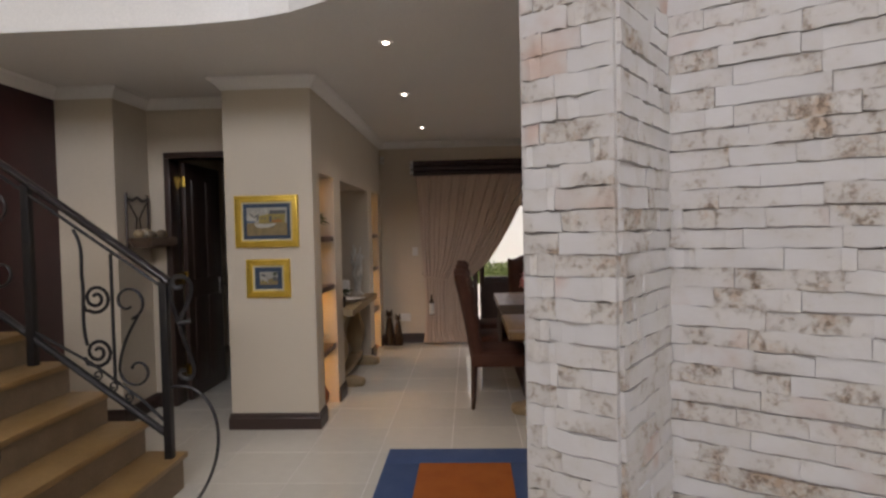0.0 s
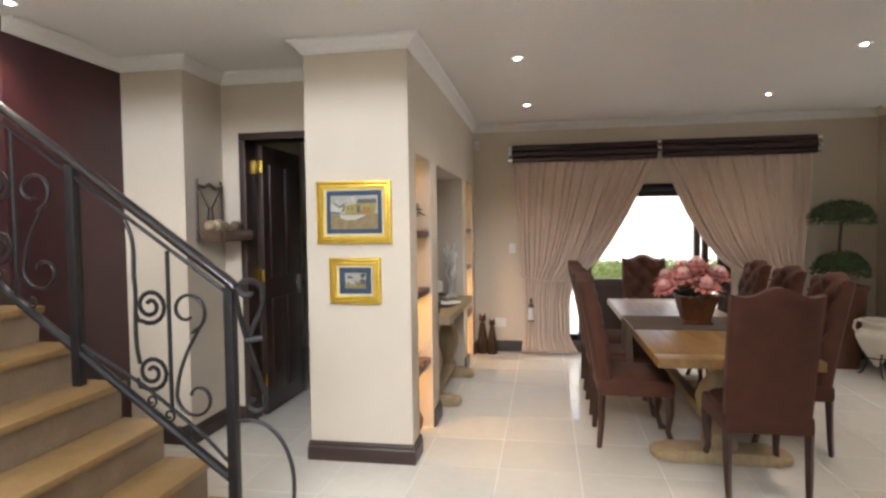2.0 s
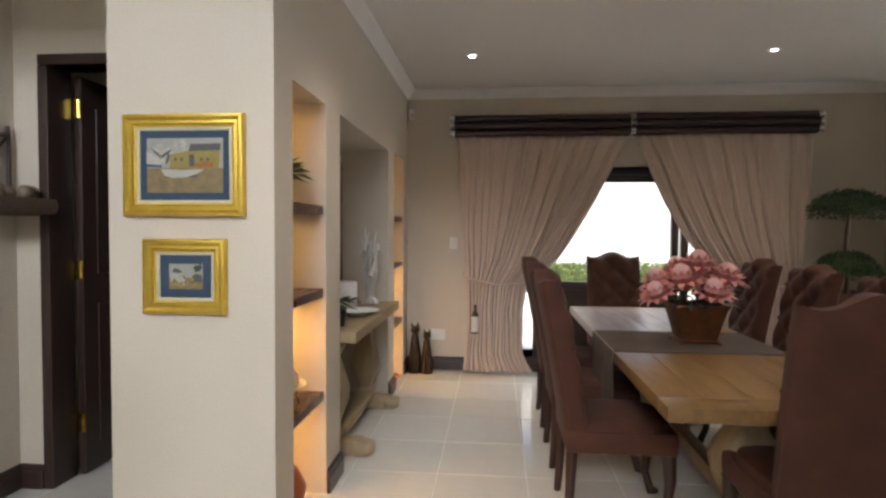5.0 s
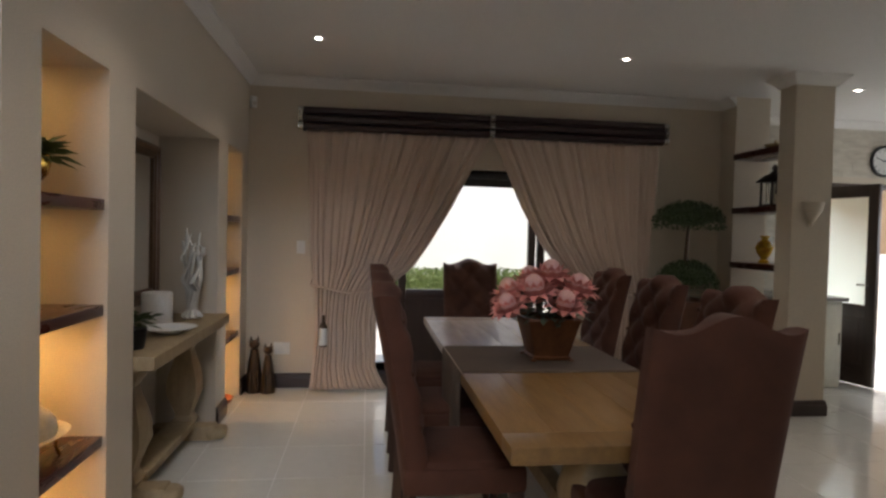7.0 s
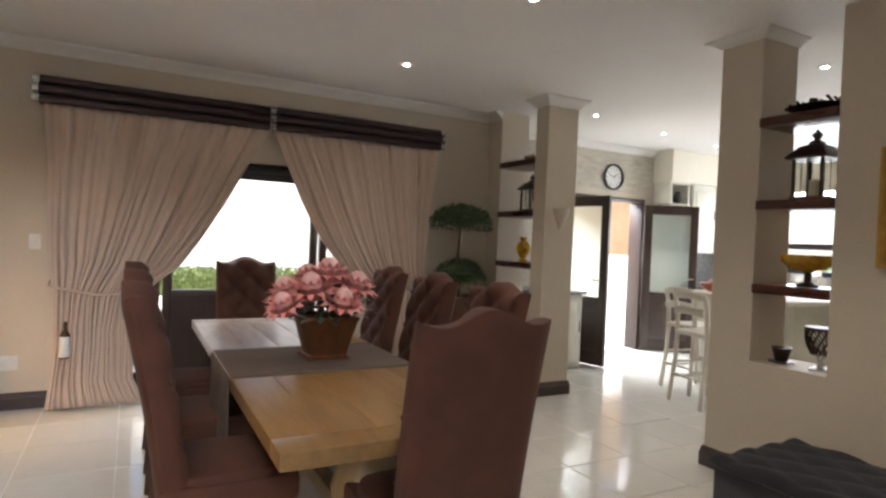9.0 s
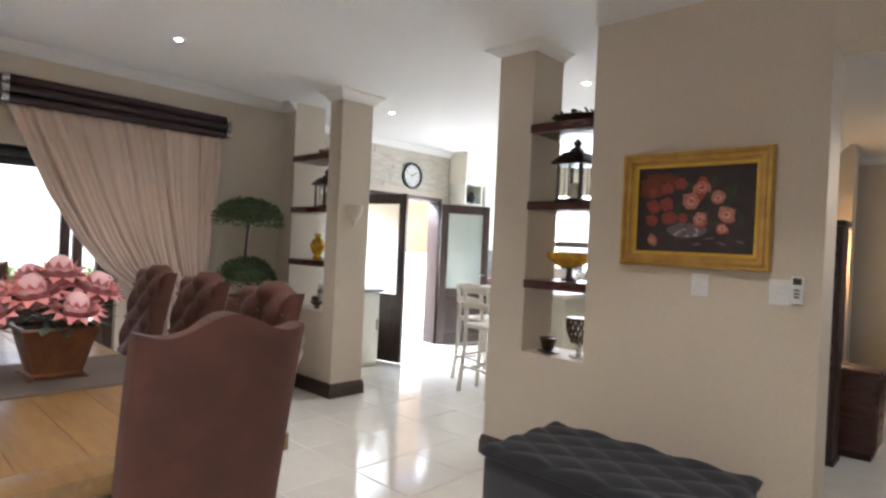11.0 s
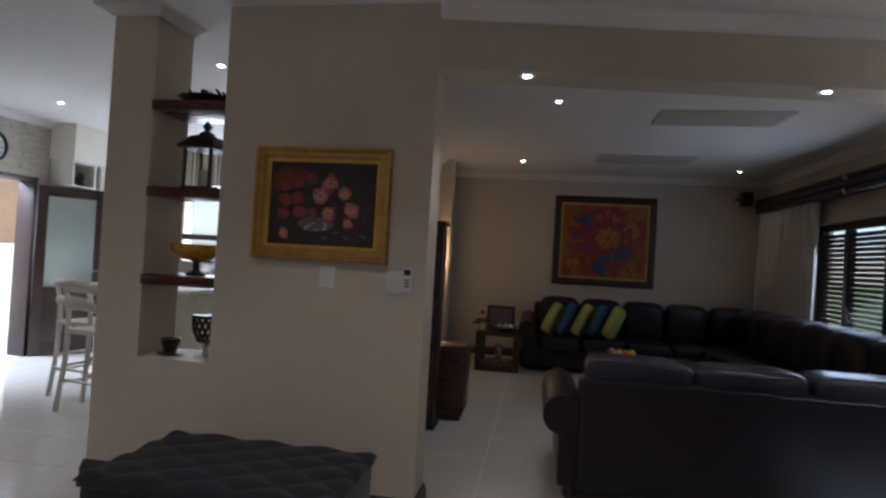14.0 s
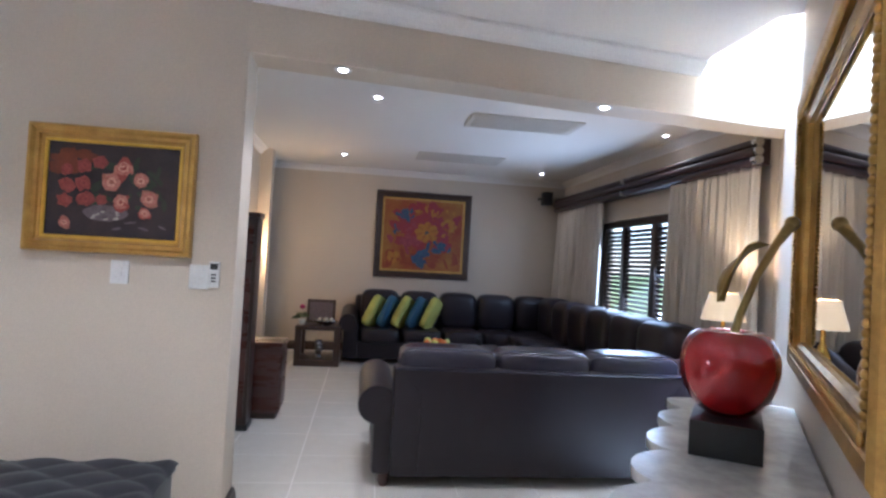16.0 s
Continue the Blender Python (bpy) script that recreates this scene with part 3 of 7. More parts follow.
def dabs(t, name, material, spots, y, n=10, wob=0.2, seed=1, label=""):
    """One layer of flat strokes joined into one mesh: (x, z, rx, rz, turn)."""
    rnd = random.Random(seed)
    bm = BM()
    for i, (x, z, rx, rz, turn) in enumerate(spots):
        ca, sa = math.cos(turn), math.sin(turn)
        vs = []
        for k in range(n):
            a = 2 * math.pi * k / n
            r = 1 + rnd.uniform(-wob, wob)
            p, q = rx * r * math.cos(a), rz * r * math.sin(a)
            vs.append(bm.verts.new((x + p * ca - q * sa, y - 0.00006 * i, z + p * sa + q * ca)))
        bm.faces.new(vs)
    return tagged(part(name, bm, material, t, label, smooth=0), kind="stuff")


def shape(t, name, material, w, h, pts, y):
    """A flat painted shape; pts run from 0 to 1 across and up a w x h picture."""
    bm = BM()
    bm.faces.new([bm.verts.new(((u - 0.5) * w, y, (v - 0.5) * h)) for u, v in pts])
    return part(name, bm, material, t, smooth=0)


P_TREE = paint("bare_tree_paint", (0.28, 0.25, 0.21), (0.46, 0.44, 0.38), 60)
P_CREAMSLIP = surface("cream_slip", (0.62, 0.55, 0.36), 0.5, fine=150)

# two small pictures on the pier
for cx, cz, w, h, big in ((-0.362, 1.63, 0.50, 0.405, True), (-0.362, 1.188, 0.345, 0.30, False)):
    t = thing("picture", "gilt-framed painting of a boat before a yellow house, on the pier" if big else "small gilt-framed painting of a grey house, on the pier", "picture", "pictures on the pier", (cx, 8.998, cz))
    fw = 0.052
    iw, ih = w - 2 * fw, h - 2 * fw
    frame_bars(t, iw, ih, moulding(fw, 0.035), M_GOLD)
    frame_bars(t, iw - 0.026, ih - 0.026, [(0, 0.004), (0, 0.011), (0.005, 0.014), (0.013, 0.012), (0.013, 0.004)], P_CREAMSLIP, "slip", "cream inner slip")
    bm = BM()
    box(bm, -iw / 2, -0.006, -ih / 2, iw / 2, -0.001, ih / 2)
    part("mount", bm, P_MAT, t, "dark blue mount")
    pw, ph = iw - (0.08 if big else 0.10), ih - (0.085 if big else 0.095)
    shape(t, "sky", P_SKY, pw, ph, ((0, 0.4), (1, 0.4), (1, 1), (0, 1)), -0.0066)
    shape(t, "foreground", P_SAND, pw, ph, ((0, 0), (1, 0), (1, 0.45), (0, 0.45)), -0.0068)
    rnd = random.Random(61)
    if big:
        dabs(t, "bare_trees", P_TREE, [(pw * rnd.uniform(-0.42, 0.05), ph * rnd.uniform(0.1, 0.4), 0.022, 0.012, rnd.uniform(0, 3)) for _ in range(16)], -0.0070, 9, 0.4, 3)
        shape(t, "house", P_HOUSE, pw, ph, ((0.30, 0.45), (0.95, 0.45), (0.96, 0.76), (0.54, 0.77), (0.31, 0.70)), -0.0086)
        shape(t, "roof", P_ROOF, pw, ph, ((0.55, 0.76), (0.97, 0.77), (0.97, 0.90), (0.58, 0.89)), -0.0090)
        shape(t, "house_door", P_ROOF, pw, ph, ((0.56, 0.48), (0.63, 0.48), (0.63, 0.70), (0.56, 0.70)), -0.0093)
        dabs(t, "windows", P_ROOF, [(pw * u, ph * 0.11, 0.007, 0.009, 0) for u in (-0.12, -0.04, 0.22, 0.30)], -0.0093, 6, 0.1, 4)
        dabs(t, "bushes", P_OCHRE, [(pw * rnd.uniform(0.1, 0.35), ph * rnd.uniform(-0.02, 0.06), 0.012, 0.008, 0) for _ in range(9)], -0.0096, 8, 0.4, 5)
        shape(t, "far_boat", P_BOAT, pw, ph, ((0.0, 0.52), (0.19, 0.50), (0.21, 0.58), (0.05, 0.74), (0.0, 0.76)), -0.0097)
        shape(t, "blue_stripe", P_BLUE, pw, ph, ((0.0, 0.47), (0.2, 0.46), (0.2, 0.51), (0.0, 0.53)), -0.0099)
        dabs(t, "rigging", P_ROOF, [(-pw * 0.26, ph * 0.2, 0.028, 0.006, 0.6), (-pw * 0.22, ph * 0.12, 0.022, 0.007, 1.3), (-pw * 0.36, ph * 0.22, 0.03, 0.004, -0.7)], -0.0101, 8, 0.3, 6)
        shape(t, "boat_shadow", P_ROOF, pw, ph, ((0.24, 0.27), (0.66, 0.29), (0.70, 0.33), (0.25, 0.31)), -0.0103)
        shape(t, "boat", P_BOAT, pw, ph, ((0.19, 0.43), (0.24, 0.31), (0.33, 0.27), (0.52, 0.28), (0.66, 0.34), (0.76, 0.43), (0.5, 0.42)), -0.0106)
        shape(t, "boat_inside", P_TREE, pw, ph, ((0.21, 0.42), (0.45, 0.39), (0.70, 0.425), (0.5, 0.418)), -0.0109)
    else:
        shape(t, "house", P_TREE, pw, ph, ((0.05, 0.15), (0.50, 0.15), (0.50, 0.55), (0.34, 0.72), (0.22, 0.66), (0.16, 0.80), (0.05, 0.7)), -0.0086)
        shape(t, "roof", P_ROOF, pw, ph, ((0.10, 0.70), (0.24, 0.62), (0.40, 0.66), (0.32, 0.78), (0.16, 0.84)), -0.0090)
        shape(t, "barn", P_ROOF, pw, ph, ((0.70, 0.30), (0.98, 0.28), (0.98, 0.55), (0.80, 0.62), (0.68, 0.52)), -0.0090)
        dabs(t, "tree", P_LEAF, [(pw * rnd.uniform(0.25, 0.45), ph * rnd.uniform(0.25, 0.45), 0.012, 0.009, rnd.uniform(0, 3)) for _ in range(7)], -0.0094, 8, 0.4, 7)
        dabs(t, "bushes", P_HOUSE, [(pw * rnd.uniform(-0.42, 0.3), ph * rnd.uniform(-0.38, -0.15), 0.010, 0.008, rnd.uniform(0, 3)) for _ in range(14)], -0.0096, 8, 0.4, 8)
        dabs(t, "dark_strokes", P_ROOF, [(pw * rnd.uniform(-0.4, 0.4), ph * rnd.uniform(-0.3, 0.0), 0.008, 0.003, rnd.uniform(0, 3)) for _ in range(12)], -0.0108, 6, 0.3, 9)


def painted_rose(t, x, z, rx, rz, tones, y, seed):
    """A blown rose: a dark base, two rings of crescent petals and a bright heart."""
    rnd = random.Random(seed)
    base, mid, light = tones
    dabs(t, "rose_base", base, [(x, z, rx, rz, rnd.uniform(0, 3))], y, 11, 0.26, seed)
    outer = [(x + rx * 0.62 * math.cos(a), z + rz * 0.62 * math.sin(a), rx * 0.40, rz * 0.22, a + math.pi / 2 + rnd.uniform(-0.3, 0.3)) for a in [k * 1.05 + rnd.uniform(-0.2, 0.2) for k in range(6)]]
    dabs(t, "rose_petals", mid, outer, y - 0.0008, 8, 0.2, seed + 1)
    inner = [(x + rx * 0.32 * math.cos(a), z + rz * 0.32 * math.sin(a), rx * 0.26, rz * 0.13, a + math.pi / 2 + rnd.uniform(-0.3, 0.3)) for a in [0.4 + k * 1.25 + rnd.uniform(-0.2, 0.2) for k in range(5)]]
    dabs(t, "rose_heart", light, inner, y - 0.0016, 8, 0.2, seed + 2)


# roses, on the east wall: local x runs along the wall
P_DARKRED = paint("dark_red_paint", (0.20, 0.03, 0.025), (0.34, 0.07, 0.05), 60)
P_GLOW = paint("burnt_orange_paint", (0.20, 0.042, 0.010), (0.10, 0.022, 0.009), 5)
P_DEEP = paint("blue_black_paint", (0.022, 0.017, 0.022), (0.05, 0.03, 0.03), 5)
P_BLUSH = paint("blush_paint", (0.72, 0.40, 0.29), (0.62, 0.27, 0.18), 40)
t = thing("rose_painting", "oil painting of coral roses in a wide antique gilt frame", "painting", "", (XE - 0.002, 8.378, 1.645), 270)
fw, w, h = 0.066, 0.762, 0.61
iw, ih = w - 2 * fw, h - 2 * fw
frame_bars(t, iw, ih, moulding(fw, 0.055), M_OLDGOLD)
frame_bars(t, iw - 0.03, ih - 0.03, [(0, 0.004), (0, 0.014), (0.006, 0.019), (0.018, 0.017), (0.018, 0.004)], M_GOLD, "slip")
bm = BM()
box(bm, -iw / 2, -0.006, -ih / 2, iw / 2, -0.001, ih / 2)
part("canvas", bm, P_DEEP, t)
rnd = random.Random(4)
dabs(t, "glow", P_GLOW, [(-0.20 + rnd.uniform(-0.07, 0.10), 0.14 + rnd.uniform(-0.06, 0.045), rnd.uniform(0.03, 0.05), rnd.uniform(0.015, 0.02), rnd.uniform(-0.4, 0.4)) for _ in range(22)], -0.0064, 9, 0.3, 2)
dabs(t, "leaves", P_LEAF, [(rnd.uniform(-0.09, 0.24), rnd.uniform(-0.09, 0.14), 0.030, 0.012, rnd.uniform(0, 3)) for _ in range(30)], -0.0079, 8, 0.3, 5)
for k, (x, z, r) in enumerate(((-0.211, 0.084, 0.028), (-0.135, 0.109, 0.033), (-0.064, 0.129, 0.034), (-0.213, 0.014, 0.034), (-0.135, 0.028, 0.036), (-0.216, -0.053, 0.033), (-0.122, -0.045, 0.038), (-0.049, -0.045, 0.026))):
    far = k in (2, 7)
    painted_rose(t, x, z * 1.06, r * 1.05, r, (P_DARKRED, P_DARKRED, P_DARKRED if far else P_RED), -0.0100, 100 + 5 * k)
dabs(t, "bowl", P_GREY, [(-0.026, -0.110, 0.105, 0.040, 0)], -0.0122, 18, 0.05, 9)
dabs(t, "bowl_lights", P_BOAT, [(-0.026 + rnd.uniform(-0.07, 0.07), -0.115 + rnd.uniform(-0.025, 0.02), 0.012, 0.005, rnd.uniform(-0.5, 0.5)) for _ in range(9)], -0.0126, 8, 0.3, 10)
dabs(t, "table_lights", P_GREY, [(0.028, -0.183, 0.022, 0.006, 0.2), (0.149, -0.175, 0.022, 0.006, -0.2), (0.235, -0.165, 0.022, 0.007, -0.4), (0.09, -0.15, 0.03, 0.004, 0.1)], -0.0126, 9, 0.3, 11)
for k, (x, z, rx, rz) in enumerate(((-0.008, 0.039, 0.046, 0.047), (0.043, 0.104, 0.056, 0.032), (0.126, 0.053, 0.038, 0.034), (0.040, -0.049, 0.037, 0.041), (0.169, -0.028, 0.044, 0.038), (0.153, -0.094, 0.029, 0.026), (-0.208, -0.157, 0.030, 0.020))):
    painted_rose(t, x, z * 1.06, rx * 1.08, rz * 1.08, (P_RED if k % 2 else P_CORAL, P_PEACH, P_BLUSH), -0.0135, 200 + 5 * k)

# large flower painting in the living room
P_MAGENTA = paint("magenta_paint", (0.231, 0.028, 0.055), (0.330, 0.066, 0.077), 20)
P_EMBER = paint("ember_paint", (0.286, 0.072, 0.017), (0.220, 0.028, 0.017), 6)
t = thing("flower_painting", "large bright orange and red flower painting in a dark wooden frame", "painting", "", (LX - 0.002, 6.30, 1.78), 270)
fw, w, h = 0.10, 1.44, 1.30
iw, ih = w - 2 * fw, h - 2 * fw
frame_bars(t, iw, ih, moulding(fw, 0.05), M_DARKWOOD)
frame_bars(t, iw - 0.05, ih - 0.05, [(0, 0.004), (0, 0.020), (0.03, 0.024), (0.03, 0.004)], M_OLDGOLD, "slip")
bm = BM()
box(bm, -iw / 2, -0.006, -ih / 2, iw / 2, -0.001, ih / 2)
part("canvas", bm, P_OCHRE, t)
rnd = random.Random(11)


def strokes(cx, cz, sx, sz, n, r0, r1):
    """Loose strokes scattered about a centre and kept on the canvas."""
    return [(max(-0.50, min(0.50, rnd.gauss(cx, sx))), max(-0.44, min(0.44, rnd.gauss(cz, sz))), rnd.uniform(r0, r1), rnd.uniform(r0, r1) * 0.5, rnd.uniform(0, 3.1)) for _ in range(n)]


dabs(t, "ember_ground", P_EMBER, strokes(-0.05, -0.36, 0.32, 0.07, 40, 0.04, 0.09), -0.0064, 9, 0.3, 2)
dabs(t, "scarlet_petals", P_SCARLET, strokes(0.02, 0.12, 0.22, 0.14, 60, 0.07, 0.14), -0.0096, 9, 0.35, 3)
dabs(t, "magenta_petals", P_MAGENTA, strokes(-0.18, -0.06, 0.12, 0.09, 14, 0.05, 0.09), -0.0142, 9, 0.35, 4)
dabs(t, "blue_petals", P_BLUE, strokes(-0.26, 0.32, 0.05, 0.05, 12, 0.03, 0.07) + strokes(0.24, -0.17, 0.09, 0.04, 11, 0.04, 0.08) + strokes(-0.03, -0.34, 0.05, 0.08, 16, 0.04, 0.08) + strokes(-0.42, 0.06, 0.04, 0.03, 5, 0.02, 0.05), -0.0164, 9, 0.35, 5)
dabs(t, "orange_petals", P_ORANGE, strokes(0.42, 0.16, 0.05, 0.06, 12, 0.03, 0.06) + strokes(0.15, 0.34, 0.10, 0.04, 10, 0.03, 0.05) + strokes(-0.44, -0.3, 0.05, 0.08, 10, 0.03, 0.06), -0.0198, 9, 0.35, 6)
dabs(t, "lily_petals", P_ORANGE, [(0.055 + 0.10 * math.cos(a), 0.05 + 0.08 * math.sin(a), 0.085, 0.062, a) for a in (0.1, 0.75, 1.5, 2.3, 3.1, 3.9, 4.6, 5.5)], -0.0222, 9, 0.15, 7)
dabs(t, "lily_lights", P_OCHRE, [(0.055 + 0.11 * math.cos(a), 0.05 + 0.09 * math.sin(a), 0.05, 0.014, a) for a in (0.3, 1.3, 2.5, 3.4, 4.3, 5.3)], -0.0230, 7, 0.2, 8)
dabs(t, "lily_heart", P_ROOF, [(0.055, 0.045, 0.036, 0.026, 0.3)], -0.0236, 9, 0.2, 9)


# ---- dining table, chairs, runner and flowers ----
TX0, TX1, TY0, TY1, TZ = 1.485, 2.375, 8.885, 11.65, 0.752
t = thing("dining_table", "long washed-oak plank dining table with carved trestle pedestals", "dining table", "", (1.95, 10.2, 0))
n, gap = 5, 0.0012
for i in range(n):
    bm = BM()
    w = (TX1 - TX0) / n
    box(bm, TX0 + i * w + gap / 2 - 1.95, TY0 + 0.14 - 10.2, TZ - 0.055, TX0 + (i + 1) * w - gap / 2 - 1.95, TY1 - 0.14 - 10.2, TZ, 0.003)
    part("plank", bm, M_OAK, t)
for y0, y1 in ((TY0, TY0 + 0.139), (TY1 - 0.139, TY1)):
    bm = BM()
    box(bm, TX0 - 1.95, y0 - 10.2, TZ - 0.055, TX1 - 1.95, y1 - 10.2, TZ, 0.004)
    part("end_board", bm, M_OAK, t)
BAL = [(0.085, 0.0), (0.10, 0.03), (0.09, 0.06), (0.065, 0.09), (0.075, 0.12), (0.12, 0.22), (0.135, 0.30), (0.115, 0.38), (0.075, 0.45), (0.065, 0.49), (0.085, 0.52), (0.10, 0.55), (0.105, 0.58)]
for py in (9.35, 11.1):
    bm = BM()
    lathe(bm, BAL, 28, pose(0, py - 10.2, 0.085), square=True)
    part("pedestal", bm, M_CARVED, t)
    bm = BM()
    box(bm, -0.33, py - 10.2 - 0.11, 0.0, 0.33, py - 10.2 + 0.11, 0.085, 0.02)
    blob(bm, (-0.33, py - 10.2, 0.04), (0.10, 0.12, 0.04), 14, 8, 0.7)
    blob(bm, (0.33, py - 10.2, 0.04), (0.10, 0.12, 0.04), 14, 8, 0.7)
    part("foot", bm, M_CARVED, t)
    bm = BM()
    box(bm, -0.38, py - 10.2 - 0.09, 0.655, 0.38, py - 10.2 + 0.09, 0.697, 0.01)
    part("bearer", bm, M_OAK, t)
bm = BM()
box(bm, -0.04, -0.85, 0.16, 0.04, 0.9, 0.24, 0.01)
part("stretcher", bm, M_CARVED, t)

# runner: hangs over both long sides
M_RUNNER = surface("taupe_cloth", (0.10, 0.068, 0.045), 0.95, second=(0.075, 0.05, 0.036), scale=4, fine=300, bump=0.3, depth=0.0015)
bm = BM()
R0, R1 = 9.83, 10.48
path = [(TX0 - 0.012, 0.36)] + [(TX0 - 0.012 - 0.004 * math.sin(i), 0.42 + i * 0.075) for i in range(4)] + [(TX0 - 0.008, TZ - 0.01), (TX0 + 0.01, TZ + 0.004), (1.95, TZ + 0.004), (TX1 - 0.01, TZ + 0.004), (TX1 + 0.008, TZ - 0.01), (TX1 + 0.012, 0.36)]
top = [[bm.verts.new((x + (0.012 * math.sin(y * 19 + z * 7) if z < 0.7 else 0), y, z)) for x, z in path] for y in np.linspace(R0, R1, 14)]
for a, b in zip(top, top[1:]):
    for i in range(len(path) - 1):
        bm.faces.new((a[i], a[i + 1], b[i + 1], b[i]))
ob = solid("table_runner", bm, M_RUNNER, "taupe cloth runner laid across the dining table", "table runner", smooth=60)
ob.modifiers.new("thickness", "SOLIDIFY").thickness = 0.003


def back_mesh(tufted=True):
    """The upholstered chair back: camel top, curved sides, tufts on the inner side."""
    bm = BM()
    nu, nv = 26, 30

    def top(u):
        s = abs(2 * u - 1)
        return 0.716 + 0.026 * (1 + math.cos(math.pi * min(1, s / 0.72))) + 0.014 * max(0, (s - 0.8) / 0.2)

    def shape(u, v, side):
        wv = 0.445 + 0.018 * math.sin(v * 1.5)
        x = (u - 0.5) * wv
        z = 0.42 + v * top(u)
        lean = -0.215 - 0.10 * v - 0.035 * v * v
        e = min(u, 1 - u, 1 - v + 0.02) / 0.09
        round_ = 1 - (1 - min(1, e)) ** 2
        if side > 0:
            y = lean + 0.035 + 0.052 * round_
            if tufted and v > 0.22:
                a, b = (u - 0.5) * wv / 0.105, (z - 0.42) / 0.105
                d = abs(math.sin(math.pi * (a + b) / 2)) * abs(math.sin(math.pi * (a - b) / 2))
                y += (0.046 * (d ** 0.6) - 0.030) * min(1, min(u, 1 - u) / 0.16)
        else:
            y = lean - 0.012 * round_ - 0.012
        wing = 0.02 * (abs(2 * u - 1) ** 4)
        return (x, y + wing, z)
    f = [[bm.verts.new(shape(i / nu, j / nv, 1)) for j in range(nv + 1)] for i in range(nu + 1)]
    g = [[bm.verts.new(shape(i / nu, j / nv, -1)) for j in range(nv + 1)] for i in range(nu + 1)]
    for q, flip in ((f, 1), (g, -1)):
        for i in range(nu):
            for j in range(nv):
                c = (q[i][j], q[i + 1][j], q[i + 1][j + 1], q[i][j + 1])
                bm.faces.new(c[::flip])
    rim_f = [f[i][0] for i in range(nu + 1)] + [f[nu][j] for j in range(1, nv + 1)] + [f[i][nv] for i in range(nu - 1, -1, -1)] + [f[0][j] for j in range(nv - 1, 0, -1)]
    rim_g = [g[i][0] for i in range(nu + 1)] + [g[nu][j] for j in range(1, nv + 1)] + [g[i][nv] for i in range(nu - 1, -1, -1)] + [g[0][j] for j in range(nv - 1, 0, -1)]
    k = len(rim_f)
    for i in range(k):
        bm.faces.new((rim_f[i], rim_g[i], rim_g[(i + 1) % k], rim_f[(i + 1) % k]))
    return bm


chair = thing("dining_chair", "rust-brown suede dining chair with a button-tufted camel back", "dining chair", "chairs round the dining table", (2.05, 9.02, 0))
part("backrest", back_mesh(), M_SUEDE, chair, smooth=50)
bm = BM()
box(bm, -0.235, -0.235, 0.36, 0.235, 0.27, 0.47, 0.03)
blob(bm, (0, 0.02, 0.465), (0.225, 0.245, 0.045), 24, 8, 0.55)
part("seat", bm, M_SUEDE, chair)
for sx in (-1, 1):
    bm = BM()
    tube(bm, [(sx * 0.205, -0.225, 0.0), (sx * 0.208, -0.215, 0.12), (sx * 0.21, -0.205, 0.37)], 0.023, 4, m=None, taper=[0.75, 0.9, 1.15])
    part("rear_leg", bm, M_LEGWOOD, chair, "dark wooden leg")
    bm = BM()
    tube(bm, [(sx * 0.215, 0.265, 0.012), (sx * 0.212, 0.25, 0.05), (sx * 0.198, 0.225, 0.13), (sx * 0.203, 0.235, 0.24), (sx * 0.205, 0.225, 0.37)], 0.027, 10, taper=[0.9, 0.75, 0.7, 1.0, 1.35])
    blob(bm, (sx * 0.216, 0.27, 0.018), (0.028, 0.034, 0.018), 10, 6)
    part("front_leg", bm, M_LEGWOOD, chair, "dark cabriole leg")
bm = BM()
blob(bm, (0, 0, 0), (0.011, 0.006, 0.011), 8, 5)
knob = finish(bm, "button", M_SUEDE)
for r in range(5):
    for c in range(-2 + (r % 2), 3 - (r % 2) * 0):
        x = (c - 0.5 * (r % 2)) * 0.105
        z = 0.42 + (r + 2.0) * 0.105
        if abs(x) > 0.22 or z > 1.12:
            continue
        v = (z - 0.42) / 0.77
        ob = new("button", knob)
        ob.parent = chair
        ob.location = (x, -0.215 - 0.10 * v - 0.035 * v * v + 0.079, z)
for y in (9.66, 10.36, 11.06):
    copy_thing(chair, pose(1.43, y, 0, 0, 0, -90))
    copy_thing(chair, pose(2.445, y + 0.03, 0, 0, 0, 90))
copy_thing(chair, pose(1.93, 11.86, 0, 0, 0, 180))

# planter with proteas
M_RUST = surface("rusted_tin", (0.22, 0.085, 0.03), 0.45, 0.5, second=(0.10, 0.035, 0.015), scale=12, fine=60, bump=0.3)
M_PINK = surface("pink_petal", (0.62, 0.15, 0.13), 0.6, second=(0.74, 0.36, 0.32), scale=30, fine=120, per_object=0.12)
M_PALE = surface("pale_petal_heart", (0.70, 0.42, 0.38), 0.7, second=(0.7, 0.40, 0.37), scale=40, fine=160)
M_SAGE = surface("sage_leaf", (0.10, 0.115, 0.075), 0.6, second=(0.05, 0.075, 0.04), scale=20, fine=90)
t = thing("flower_planter", "tapered rusty tin planter filled with pink proteas", "planter", "", (1.995, 10.17, TZ + 0.008))
bm = BM()
lathe(bm, [(0.105, 0.0), (0.108, 0.012), (0.098, 0.02), (0.10, 0.03), (0.142, 0.19), (0.152, 0.205), (0.150, 0.215), (0.135, 0.215), (0.13, 0.15), (0.0, 0.14)], 40, square=True)
part("pot", bm, M_RUST, t)
for sx, sy in ((-1, -1), (1, -1), (1, 1), (-1, 1)):
    bm = BM()
    blob(bm, (sx * 0.1, sy * 0.1, -0.001), (0.016, 0.016, 0.009), 10, 6)
    part("pot_foot", bm, M_RUST, t)
bm = BM()
rnd = random.Random(5)
